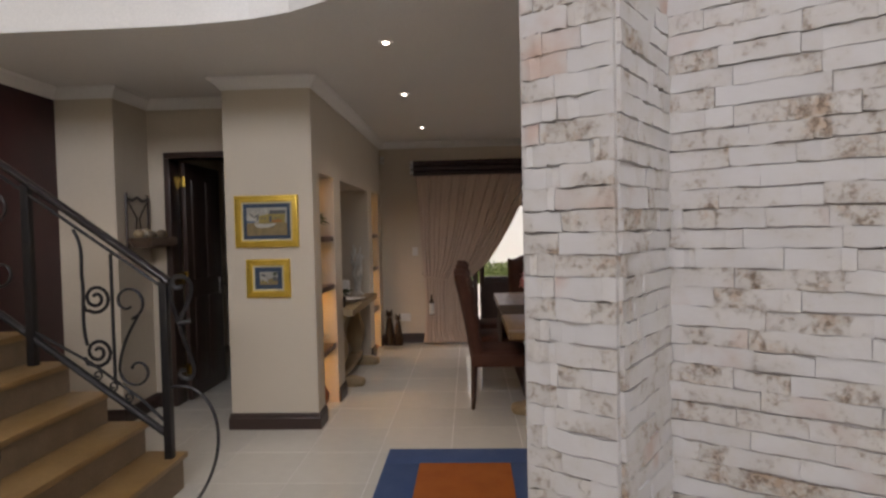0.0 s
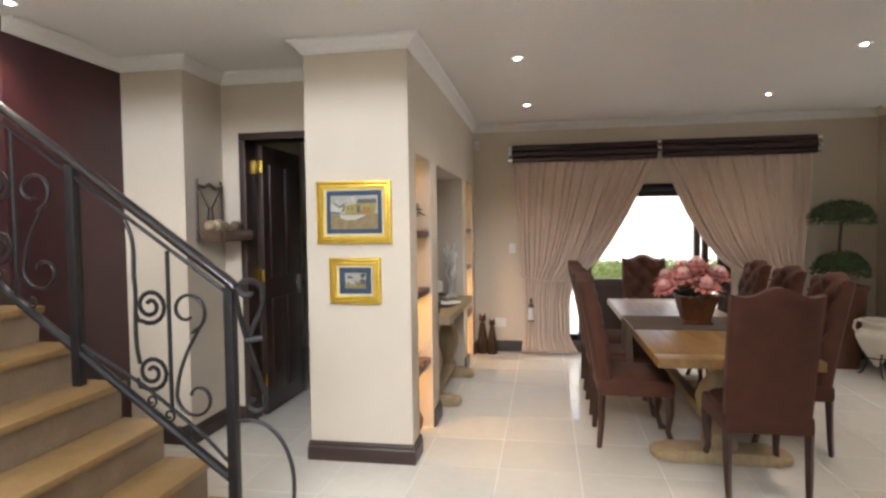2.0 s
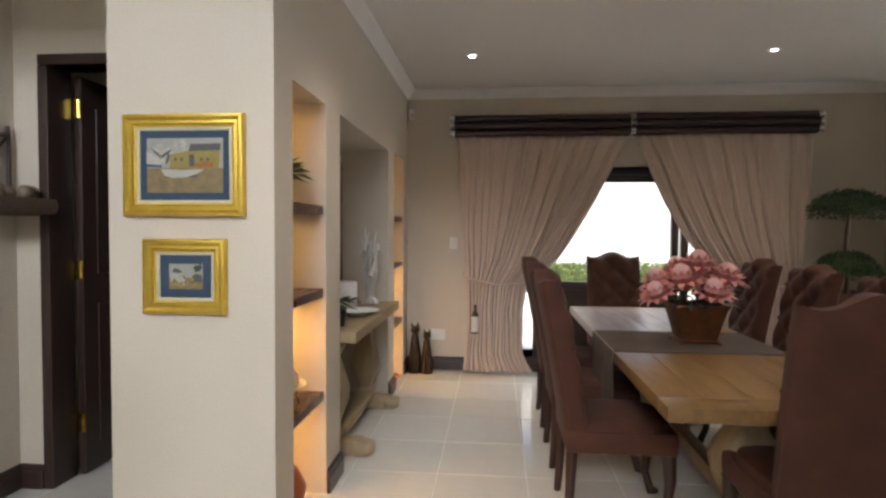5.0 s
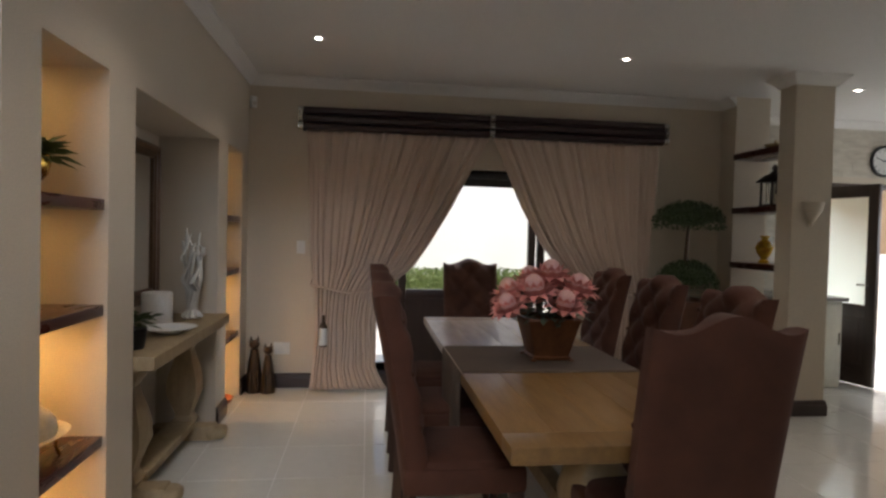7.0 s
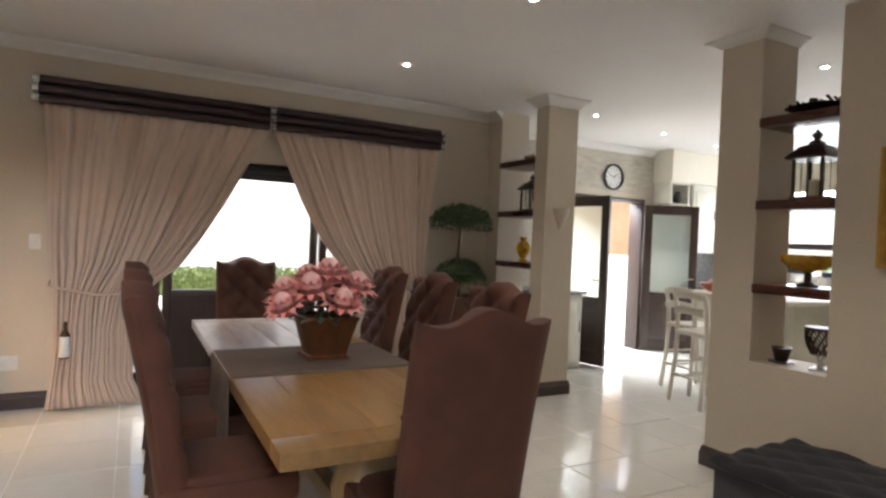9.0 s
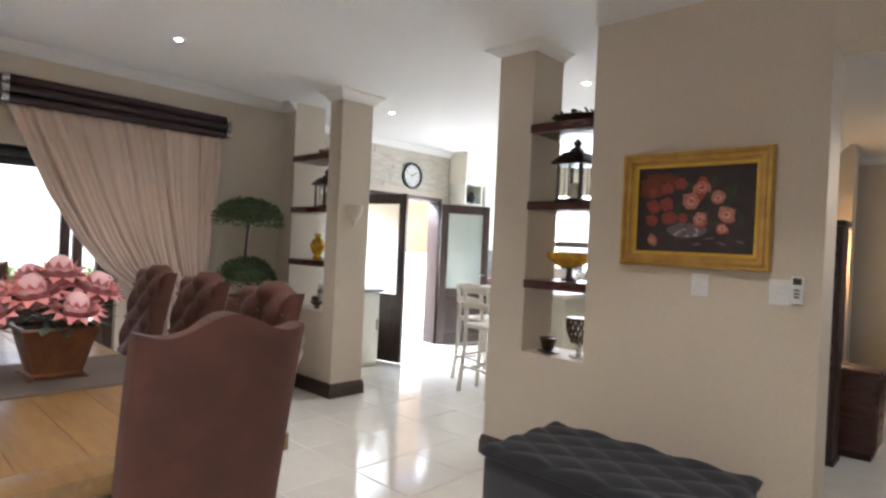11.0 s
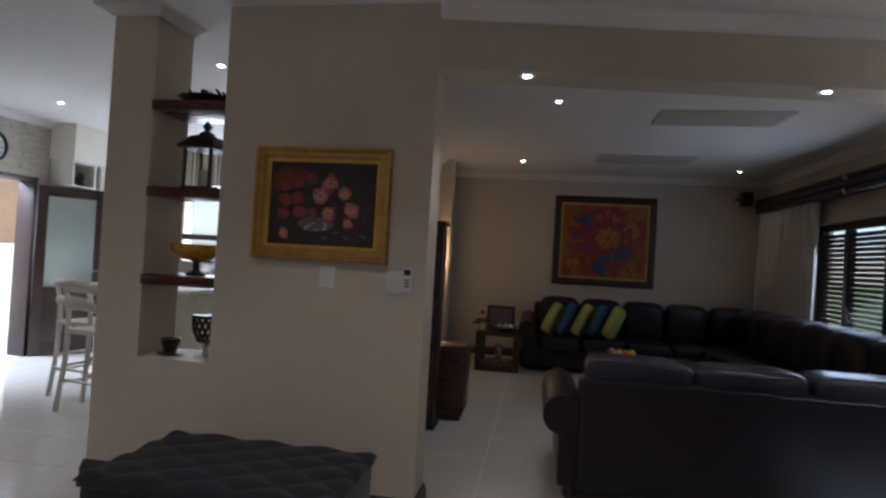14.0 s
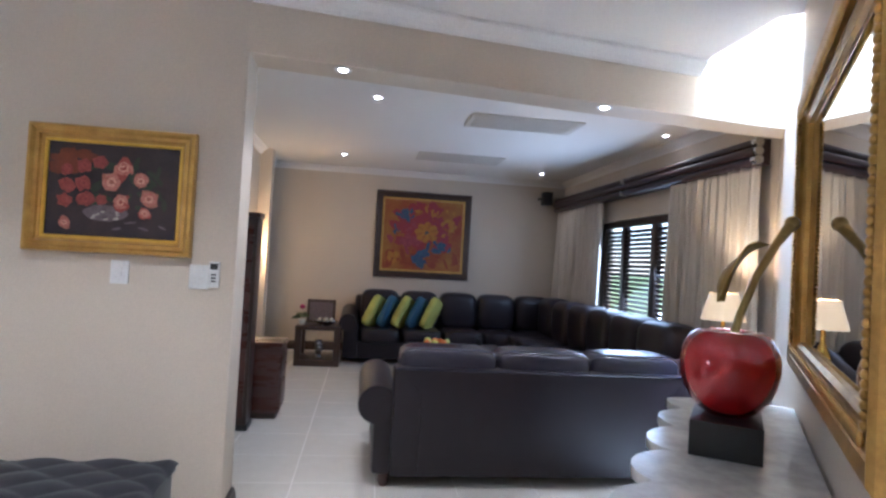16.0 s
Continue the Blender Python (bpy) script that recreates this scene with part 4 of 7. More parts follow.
for ring, (rad, rise, ln, cnt) in enumerate(((0.022, 0.0, 0.072, 10), (0.030, -0.008, 0.084, 12), (0.040, -0.018, 0.080, 13))):
    for k in range(cnt):
        a = 2 * math.pi * (k + 0.5 * ring) / cnt
        tilt = 0.15 + 0.27 * ring
        d, s = Vector((math.cos(a), math.sin(a), 0)), Vector((-math.sin(a), math.cos(a), 0))
        b0 = d * rad * 0.5 + Vector((0, 0, rise - 0.02))
        mid = b0 + d * (ln * 0.55 * (0.5 + tilt)) + Vector((0, 0, ln * 0.6))
        tip = b0 + d * (ln * (0.35 + tilt)) + Vector((0, 0, ln * (1.05 - 0.3 * ring)))
        w = 0.017
        v = [bm.verts.new(p) for p in (b0 - s * w * 0.6, b0 + s * w * 0.6, mid + s * w - d * 0.004, tip, mid - s * w - d * 0.004)]
        bm.faces.new(v)
petals = finish(bm, "petals", M_PINK, 0)
bm = BM()
blob(bm, (0, 0, 0.024), (0.037, 0.037, 0.045), 16, 10)
heart = finish(bm, "flower_heart", M_PALE)
heads = [(0.0, -0.04, 0.45, 1.15), (-0.10, -0.10, 0.38, 1.1), (0.12, -0.09, 0.39, 1.1), (-0.20, 0.0, 0.36, 1.05), (0.18, 0.03, 0.38, 1.0), (-0.07, 0.10, 0.42, 1.0), (0.08, 0.12, 0.41, 1.0), (-0.23, -0.10, 0.30, 0.95), (0.03, -0.18, 0.32, 1.0)]
for x, y, z, k in heads:
    fl = new("protea", petals)
    fl.parent = t
    tip = math.degrees(math.hypot(x, y)) * 2.1
    fl.matrix_local = Matrix.Translation((x, y, z - 0.03)) @ Matrix.Rotation(radians(min(62, tip)), 4, Vector((-y, x, 0.0001)).normalized()) @ Matrix.Scale(k * 1.25, 4)
    ob = new("flower_heart", heart)
    ob.parent = fl
bm = BM()
for k in range(230):
    a, r, z = rnd.uniform(0, 6.28), rnd.uniform(0.03, 0.22), rnd.uniform(0.19, 0.37)
    c = Vector((r * math.cos(a), r * math.sin(a), z))
    d = Vector((math.cos(a), math.sin(a), rnd.uniform(-0.3, 0.8))).normalized()
    s = d.cross(Vector((0, 0, 1))).normalized() * rnd.uniform(0.010, 0.020)
    ln = rnd.uniform(0.06, 0.10)
    v = [bm.verts.new(p) for p in (c - d * ln * 0.5, c + s, c + d * ln * 0.5 + Vector((0, 0, -0.01)), c - s)]
    bm.faces.new(v)
tagged(part("foliage", bm, M_SAGE, t, smooth=0), kind="stuff")


# ---- curtains and valance of the garden window ----
def curtain(t, outer, inner, top, folds, y, material, seed=0, puddle=0.02, amp=0.021):
    """A gathered curtain: outer and inner edges as functions of height."""
    bm = BM()
    rnd = random.Random(seed)
    ph = [rnd.uniform(-0.5, 0.5) for _ in range(64)]

    def f(u, v):
        z = puddle + (top - puddle) * (1 - v)
        a, b = outer(z), inner(z)
        x = a + (b - a) * u
        k = u * folds
        i = int(k)
        w = 1 + 0.8 * ph[i % 64] * (1 - (k - i)) + 0.8 * ph[(i + 1) % 64] * (k - i)
        wid = abs(b - a)
        am = amp * (0.5 + 0.75 * v if v < 0.55 else 0.91 - 0.55 * (v - 0.55)) * (0.75 + 0.25 * min(1, wid)) * w
        sway = 0.35 * math.sin(2.1 * u * folds + 2.4 * v + seed) + 0.25 * math.sin(0.9 * u * folds - 3.1 * v)
        yy = y - am * math.sin(k * 2 * math.pi + sway * 2.2) - am * 0.55 * math.sin(k * 3.3 * math.pi + 2.2 * v + sway)
        if v > 0.94:
            yy -= 0.05 * (v - 0.94) / 0.06
        return (x + 0.008 * math.sin(9 * v + i), yy, z)
    grid(bm, folds * 14, 50, f)
    ob = part("curtain_cloth", bm, material, t, smooth=70)
    ob.modifiers.new("thickness", "SOLIDIFY").thickness = 0.004
    return ob


def edge(pts):
    zs, xs = [p[0] for p in pts], [p[1] for p in pts]
    return lambda z: float(np.interp(z, zs, xs))


CL = thing("curtain", "floor-length gathered taupe linen curtain tied back", "curtain", "curtains of the garden window", (0, 0, 0))
curtain(CL, edge([(0, 0.56), (0.5, 0.60), (0.9, 0.60), (1.3, 0.56), (2.3, 0.50)]), edge([(0, 1.26), (0.1, 1.19), (0.2, 1.14), (0.6, 1.13), (0.85, 1.17), (0.95, 1.27), (1.1, 1.45), (1.33, 1.61), (1.63, 1.79), (1.95, 1.95), (2.27, 2.11)]), 2.27, 15, 12.36, M_CURTAIN, 1)
CR = thing("curtain", "floor-length gathered taupe linen curtain tied back", "curtain", "curtains of the garden window", (0, 0, 0))
curtain(CR, edge([(0, 3.62), (1.0, 3.66), (2.3, 3.72)]), edge([(0, 3.05), (0.6, 3.08), (0.85, 3.06), (0.95, 2.98), (1.1, 2.80), (1.33, 2.62), (1.63, 2.44), (1.95, 2.29), (2.27, 2.14)]), 2.27, 15, 12.36, M_CURTAIN, 2)
for par, a, b in ((CL, 0.56, 1.17), (CR, 3.04, 3.65)):
    bm = BM()
    tube(bm, [(a, 12.46, 0.96), (a, 12.32, 0.93), ((a + b) / 2, 12.27, 0.87), (b, 12.31, 0.88), (b, 12.46, 0.96)], 0.005, 8, 2.2)
    part("tieback_cord", bm, M_CURTAIN, par)


M_VALANCE = surface("purple_brown_timber", (0.024, 0.011, 0.013), 0.42, second=(0.038, 0.018, 0.018), scale=5, stretch=(0.6, 4, 4), fine=60, bump=0.08)


def valance(name, x0, x1, y, z, ends, label, group="", flip=False):
    t = thing(name, label, "valance", group, (0, 0, 0))
    for k in range(3):
        bm = BM()
        tube(bm, [(x0, y - 0.02 * math.sin(k * 1.57), z - 0.066 + 0.066 * k), (x1, y - 0.02 * math.sin(k * 1.57), z - 0.066 + 0.066 * k)], 0.0335, 14)
        part("reed", bm, M_VALANCE, t)
    bm = BM()
    box(bm, x0, y + 0.01, z - 0.10, x1, y + 0.10, z + 0.10, 0.004)
    part("backboard", bm, M_VALANCE, t)
    for x in ends:
        for k in range(3):
            bm = BM()
            tube(bm, [(x - 0.022, y - 0.012, z - 0.066 + 0.066 * k), (x + 0.022, y - 0.012, z - 0.066 + 0.066 * k)], 0.033, 14)
            part("end_cap", bm, M_SILVER, t, "brushed silver cap")
    return t


valance("curtain_valance", 0.47, 2.105, 12.34, 2.365, (0.455,), "dark wooden reeded valance with silver caps", "valances of the garden window")
valance("curtain_valance", 2.15, 3.76, 12.34, 2.372, (2.128, 3.775), "dark wooden reeded valance with silver caps", "valances of the garden window")

# garden window: dark timber frame, two glazed leaves over panels, side light
win = tagged(new("window_1"), "dark timber garden window with panelled lower leaves", kind="structure")
win.matrix_world = pose(0, 0, 0)
Yw0, Yw1 = YN + 0.06, YN + 0.13
for x0, z0, x1, z1 in ((WX0, WZ0, WX0 + 0.07, WZ1), (WX1 - 0.07, WZ0, WX1, WZ1), (WX0 + 0.07, WZ1 - 0.07, WX1 - 0.07, WZ1), (WX0 + 0.07, WZ0, WX1 - 0.07, WZ0 + 0.07)):
    bm = BM()
    box(bm, x0, Yw0, z0, x1, Yw1, z1, 0.006)
    part("window_frame", bm, M_DARKWOOD, win)
for a, b in ((WX0 + 0.07, 1.31), (1.33, 2.62), (2.64, WX1 - 0.07)):
    side = b - a < 0.5
    rail = 0.12 if side else 0.80
    for x0, z0, x1, z1 in ((a, WZ0 + 0.07, a + 0.07, WZ1 - 0.07), (b - 0.07, WZ0 + 0.07, b, WZ1 - 0.07), (a + 0.07, WZ1 - 0.14, b - 0.07, WZ1 - 0.07), (a + 0.07, WZ0 + 0.07, b - 0.07, WZ0 + 0.14), (a + 0.07, rail, b - 0.07, rail + 0.08)):
        bm = BM()
        box(bm, x0, Yw0 + 0.008, z0, x1, Yw1 - 0.008, z1, 0.005)
        part("sash", bm, M_DARKWOOD, win)
    bm = BM()
    box(bm, a + 0.07, Yw0 + 0.03, rail + 0.08, b - 0.07, Yw0 + 0.036, WZ1 - 0.14)
    g = part("pane", bm, M_GLASS, win, smooth=0)
    g.visible_shadow = False
    if not side:
        bm = BM()
        box(bm, a + 0.07, Yw0 + 0.02, WZ0 + 0.14, b - 0.07, Yw1 - 0.02, rail)
        part("lower_panel", bm, M_DARKWOOD, win)
t = thing("roller_blind", "rolled-up dark blind at the head of the garden window", "blind", "", (1.95, YN + 0.03, 1.9))
bm = BM()
tube(bm, [(-0.72, 0, 0.04), (0.72, 0, 0.04)], 0.035, 14)
part("roll", bm, M_BLACK, t)
bm = BM()
box(bm, -0.72, -0.004, -0.06, 0.72, 0.004, 0.03)
part("blind_cloth", bm, M_BLACK, t)

# ---- niches in the west wall ----
for (a, b, top), zs in ((NICHES[0], (0.54, 1.075, 1.50)), (NICHES[2], (0.55, 1.08, 1.50))):
    for z in zs:
        bm = BM()
        box(bm, D + 0.004, a + 0.003, z - 0.045, -0.012, b - 0.003, z, 0.004)
        solid("niche_shelf", bm, M_MAHOG, "thick polished mahogany shelf set in a niche", "shelf", group="niche shelves")
    for z, e in ((top - 0.02, 0.55), (zs[2] - 0.06, 0.6), (zs[1] - 0.06, 2.6), (zs[0] - 0.06, 2.8)):
        lamp("niche_lamp", "AREA", look((D + 0.05, (a + b) / 2, z), (D + 0.12, (a + b) / 2, 0)), e, (1.0, 0.55, 0.16), size=0.03, size_y=0.3)
        t = thing("niche_strip_light", "slim warm strip light under a niche shelf", "strip light", "niche lights", (D + 0.02, (a + b) / 2, z + 0.012))
        bm = BM()
        box(bm, -0.012, -0.17, -0.002, 0.012, 0.17, 0.006)
        part("housing", bm, M_WHITE, t)
        bm = BM()
        box(bm, -0.008, -0.16, -0.006, 0.008, 0.16, -0.0025)
        part("diffuser", bm, M_COVE, t, "glowing warm diffuser")
M_BRONZE = surface("dark_bronze", (0.045, 0.03, 0.02), 0.4, 0.7, second=(0.09, 0.055, 0.03), scale=14, fine=80, bump=0.3)
M_GREEN = surface("green_leaf", (0.05, 0.085, 0.022), 0.5, second=(0.09, 0.12, 0.04), scale=15, fine=90)
M_BRASS = surface("polished_brass", (0.75, 0.48, 0.10), 0.22, 1.0, scale=8, fine=90)
M_IVORY = surface("ivory_glaze", (0.68, 0.60, 0.46), 0.25, second=(0.60, 0.50, 0.36), scale=8, fine=60)
M_TERRA = surface("orange_glaze", (0.42, 0.10, 0.025), 0.3, second=(0.30, 0.06, 0.02), scale=8, fine=60)


def sprig(bm, c, n, spread, ln, rnd, up=0.5, w=0.3):
    for _ in range(n):
        a = rnd.uniform(0, 6.28)
        d = Vector((math.cos(a), math.sin(a), rnd.uniform(up - 0.5, up + 0.5))).normalized()
        s = d.cross(Vector((0.1, 0.2, 1))).normalized() * ln * w * rnd.uniform(0.6, 1)
        p = Vector(c) + d * spread * rnd.uniform(0, 1)
        e = p + d * ln * rnd.uniform(0.6, 1.1) + Vector((0, 0, -ln * 0.2))
        m = (p + e) / 2 + Vector((0, 0, ln * 0.1))
        v = [bm.verts.new(q) for q in (p, m + s, e, m - s)]
        bm.faces.new(v)


rnd = random.Random(21)
t = thing("potted_fern", "small brass pot of green fern on the niche shelf", "plant", "", (-0.14, 9.42, 1.50))
bm = BM()
lathe(bm, [(0.03, 0), (0.035, 0.01), (0.015, 0.03), (0.05, 0.07), (0.06, 0.11), (0.052, 0.14), (0.045, 0.135), (0.0, 0.12)], 22)
part("pot", bm, M_BRASS, t)
bm = BM()
sprig(bm, (0, 0, 0.14), 70, 0.06, 0.13, rnd, 0.35, 0.16)
tagged(part("fronds", bm, M_GREEN, t, smooth=0), kind="stuff")
bm = BM()
lathe(bm, [(0.05, 0), (0.052, 0.02), (0.03, 0.03), (0.035, 0.08), (0.05, 0.14), (0.03, 0.20), (0.038, 0.25), (0.05, 0.30), (0.025, 0.34), (0.03, 0.37), (0.02, 0.40), (0.0, 0.41)], 18)
solid("statuette", bm, M_BRONZE, "dark bronze slender statuette on the niche shelf", "statuette", at=(-0.17, 9.30, 1.075))
t = thing("covered_dish", "ivory domed dish on a gilt-legged platter in the niche", "covered dish", "", (-0.165, 9.40, 0.54))
bm = BM()
lathe(bm, [(0.03, 0.082), (0.11, 0.084), (0.150, 0.100), (0.158, 0.106), (0.150, 0.108), (0.10, 0.092), (0.0, 0.091)], 32, Matrix.Diagonal((0.95, 1.15, 1, 1)))
part("platter", bm, M_IVORY, t)
bm = BM()
lathe(bm, [(0.112, 0.094), (0.118, 0.115), (0.112, 0.150), (0.085, 0.185), (0.045, 0.203), (0.014, 0.208), (0.012, 0.220), (0.022, 0.232), (0.0, 0.242)], 30)
part("dome", bm, M_IVORY, t)
for k in range(4):
    a = math.pi / 4 + k * math.pi / 2
    bm = BM()
    tube(bm, [(0.13 * math.cos(a), 0.13 * math.sin(a), 0.0), (0.115 * math.cos(a), 0.115 * math.sin(a), 0.04), (0.12 * math.cos(a), 0.12 * math.sin(a), 0.09)], 0.006, 8)
    part("stand_leg", bm, M_BRASS, t)
bm = BM()
lathe(bm, [(0.07, 0), (0.075, 0.01), (0.13, 0.09), (0.14, 0.15), (0.10, 0.23), (0.05, 0.27), (0.06, 0.30), (0.05, 0.30), (0.04, 0.27), (0.0, 0.26)], 28)
solid("floor_vase", bm, M_TERRA, "orange glazed round vase on the niche floor", "vase", at=(-0.16, 9.42, 0.0))
for z, rr in ((0.55, 0.06), (1.08, 0.05), (1.5, 0.045)):
    bm = BM()
    lathe(bm, [(0.03, 0), (rr, 0.05), (rr * 0.9, 0.10), (0.02, 0.14), (0.025, 0.17), (0.0, 0.172)], 18)
    solid("niche_jar", bm, M_BRONZE, "small dark jar on the niche shelf", "jar", group="niche jars", at=(-0.16, 11.97, z))
bm = BM()
lathe(bm, [(0.05, 0), (0.11, 0.02), (0.13, 0.05), (0.12, 0.05), (0.09, 0.03), (0.0, 0.025)], 24)
solid("floor_bowl", bm, M_TERRA, "shallow orange bowl on the niche floor", "bowl", at=(-0.12, 11.97, 0.0))

# console table in the wide niche
t = thing("console_table", "weathered oak console table with baluster legs, in the niche", "console table", "", (-0.13, 10.72, 0))
bm = BM()
box(bm, -0.24, -0.74, 0.735, 0.22, 0.72, 0.80, 0.006)
part("tabletop", bm, M_CARVED, t)
for sy in (-0.47, 0.47):
    bm = BM()
    lathe(bm, [(0.06, 0.10), (0.075, 0.13), (0.05, 0.17), (0.055, 0.20), (0.10, 0.32), (0.095, 0.42), (0.06, 0.54), (0.045, 0.60), (0.07, 0.64), (0.085, 0.68), (0.09, 0.735)], 24, pose(0, sy, 0), square=True)
    part("baluster_leg", bm, M_CARVED, t)
    bm = BM()
    box(bm, -0.20, sy - 0.06, 0.0, 0.20, sy + 0.06, 0.10, 0.02)
    blob(bm, (0.2, sy, 0.045), (0.07, 0.075, 0.045), 12, 8, 0.7)
    part("foot", bm, M_CARVED, t)
bm = BM()
box(bm, -0.08, -0.41, 0.09, 0.08, 0.41, 0.14, 0.008)
part("stretcher", bm, M_CARVED, t)
t = thing("niche_mirror", "large mirror in a walnut frame, hanging in the niche", "mirror", "", (D + 0.008, 10.72, 1.42), 90)
frame_bars(t, 1.12, 0.86, moulding(0.09, 0.04), surface("walnut_frame", (0.15, 0.075, 0.032), 0.4, second=(0.09, 0.045, 0.02), scale=6, fine=70, bump=0.15))
bm = BM()
box(bm, -0.56, -0.008, -0.43, 0.56, -0.002, 0.43)
part("mirror_glass", bm, M_MIRROR, t, "mirror glass", smooth=0)
t = thing("silver_tree_sculpture", "pale silver branching sculpture on the console table", "sculpture", "", (-0.10, 11.22, 0.80))
rnd = random.Random(8)
for k in range(9):
    a = k * 0.7
    bm = BM()
    pts = [(0.06 * math.cos(a), 0.06 * math.sin(a), 0.004), (0.02 * math.cos(a), 0.02 * math.sin(a), 0.05), (0.03 * math.cos(a + 1), 0.03 * math.sin(a + 1), 0.18)]
    for i in range(1, 6):
        pts.append((rnd.uniform(0.03, 0.07) * math.cos(a + 0.4 * i), rnd.uniform(0.05, 0.14) * math.sin(a + 0.4 * i), 0.18 + i * rnd.uniform(0.055, 0.085)))
    tube(bm, pts, 0.014, 8, taper=[1.2] * 3 + [1, 0.9, 0.8, 0.7, 0.4])
    part("branch", bm, M_PEWTER, t)
bm = BM()
lathe(bm, [(0.05, 0), (0.06, 0.008), (0.13, 0.03), (0.145, 0.036), (0.13, 0.036), (0.06, 0.016), (0.0, 0.014)], 32)
solid("serving_plate", bm, M_WHITE, "white shallow serving plate on the console table", "plate", at=(-0.05, 10.62, 0.80))
bm = BM()
lathe(bm, [(0.085, 0), (0.088, 0.01), (0.088, 0.19), (0.08, 0.20), (0.0, 0.205)], 28)
solid("white_canister", bm, M_WHITE, "white cylinder canister on the console table", "canister", at=(-0.22, 10.92, 0.80))
t = thing("console_plant", "small dark pot with trailing green leaves, on the console", "plant", "", (-0.08, 10.18, 0.80))
bm = BM()
lathe(bm, [(0.05, 0), (0.06, 0.06), (0.062, 0.10), (0.05, 0.10), (0.0, 0.09)], 18)
part("pot", bm, M_BLACK, t)
bm = BM()
sprig(bm, (0, 0, 0.12), 90, 0.08, 0.08, rnd, 0.4, 0.3)
tagged(part("leaves", bm, M_GREEN, t, smooth=0), kind="stuff")

# cat figures in the corner
for x, y, k in ((0.10, 12.33, 1.0), (0.22, 12.30, 0.88)):
    bm = BM()
    lathe(bm, [(0.065, 0), (0.07, 0.02), (0.065, 0.12), (0.048, 0.26), (0.034, 0.34), (0.032, 0.37), (0.0, 0.375)], 16)
    blob(bm, (0, -0.012, 0.415), (0.045, 0.042, 0.04), 14, 8)
    for sx in (-1, 1):
        lathe(bm, [(0.016, 0), (0.008, 0.028), (0.0, 0.05)], 6, pose(sx * 0.028, -0.005, 0.44))
        blob(bm, (sx * 0.028, -0.055, 0.10), (0.02, 0.028, 0.10), 10, 8)
    bmesh.ops.scale(bm, vec=(k, k, k), verts=bm.verts)
    solid("cat_figure", bm, M_BRONZE, "tall dark carved cat figure on the floor", "figurine", group="cat figures", at=(x, y, 0), rz=10)


def switch_plate(x, y, z, w, h, rz, label, kind="switch", gang=1):
    t = thing("light_switch" if kind == "switch" else "wall_socket", label, "light switch" if kind == "switch" else "socket", "", (x, y, z), rz)
    bm = BM()
    box(bm, -w / 2, -0.010, -h / 2, w / 2, -0.0005, h / 2, 0.003)
    part("plate", bm, M_WHITE, t)
    for i in range(gang):
        bm = BM()
        cx = (i - (gang - 1) / 2) * w / (gang + 0.3)
        box(bm, cx - w * 0.14, -0.014, -h * 0.2, cx + w * 0.14, -0.0095, h * 0.2, 0.002)
        part("rocker", bm, M_WHITE, t)


switch_plate(0.46, YN, 1.25, 0.075, 0.115, 0, "white single light switch on the beige wall")
switch_plate(0.31, YN, 0.35, 0.14, 0.11, 0, "white double wall socket above the skirting", "socket", 2)
switch_plate(XE, 8.325, 1.255, 0.085, 0.115, 270, "white light switch below the rose painting")
switch_plate(XE, 7.955, 1.25, 0.095, 0.12, 270, "white two-gang light switch beside the remote holder", gang=2)
t = thing("remote_control", "slim white remote control in a wall holder", "remote control", "", (XE, 7.882, 1.265), 270)
bm = BM()
box(bm, -0.026, -0.024, -0.065, 0.026, -0.001, 0.065, 0.005)
part("body", bm, M_WHITE, t)
bm = BM()
box(bm, -0.018, -0.026, 0.025, 0.018, -0.0235, 0.055, 0.001)
part("display", bm, M_BLACK, t)
for i in range(3):
    bm = BM()
    box(bm, -0.012, -0.027, -0.005 - i * 0.016, 0.012, -0.0235, 0.003 - i * 0.016, 0.001)
    part("key", bm, M_BLACK, t)
t = thing("motion_sensor", "small white alarm sensor high in the wall corner", "sensor", "", (0.035, YN - 0.03, 2.50), 45)
bm = BM()
box(bm, -0.028, -0.022, -0.05, 0.028, 0.012, 0.05, 0.008)
part("housing", bm, M_WHITE, t)
bm = BM()
box(bm, -0.018, -0.027, -0.032, 0.018, -0.021, 0.005, 0.003)
part("lens_window", bm, M_VENT, t, "pale sensor window")
t = thing("fragrance_bottle", "dark-necked bottle with a white label hanging on the tieback", "bottle", "", (0.68, 12.285, 0.40))
bm = BM()
lathe(bm, [(0.032, 0), (0.034, 0.01), (0.034, 0.17), (0.02, 0.20), (0.013, 0.21), (0.013, 0.27), (0.0, 0.272)], 18)
part("bottle_body", bm, M_BRONZE, t)
bm = BM()
lathe(bm, [(0.0345, 0.012), (0.0352, 0.013), (0.0352, 0.16), (0.0345, 0.161)], 18)
part("label", bm, M_WHITE, t)

# ---- stairs ----
def step_at(k):
    return -0.55 - 0.23 * (k - 1), 0.22 + 0.187 * (k - 1)


stairs = tagged(new("stairs"), "stone stairs with tan treads and sandstone risers", kind="structure")
for k in range(1, 14):
    x, z = step_at(k)
    bm = BM()
    box(bm, x - 0.245, 6.42, z - 0.035, x + 0.012, 7.975, z, 0.008)
    part("tread", bm, M_STEP, stairs, "tan stone tread")
    z0 = 0.0 if k == 1 else step_at(k - 1)[1]
    bm = BM()
    box(bm, x - 0.23, 6.45, max(0, z0 - 0.25), x - 0.012, 7.955, z - 0.035)
    part("riser", bm, M_RISER, stairs, "sandstone riser")


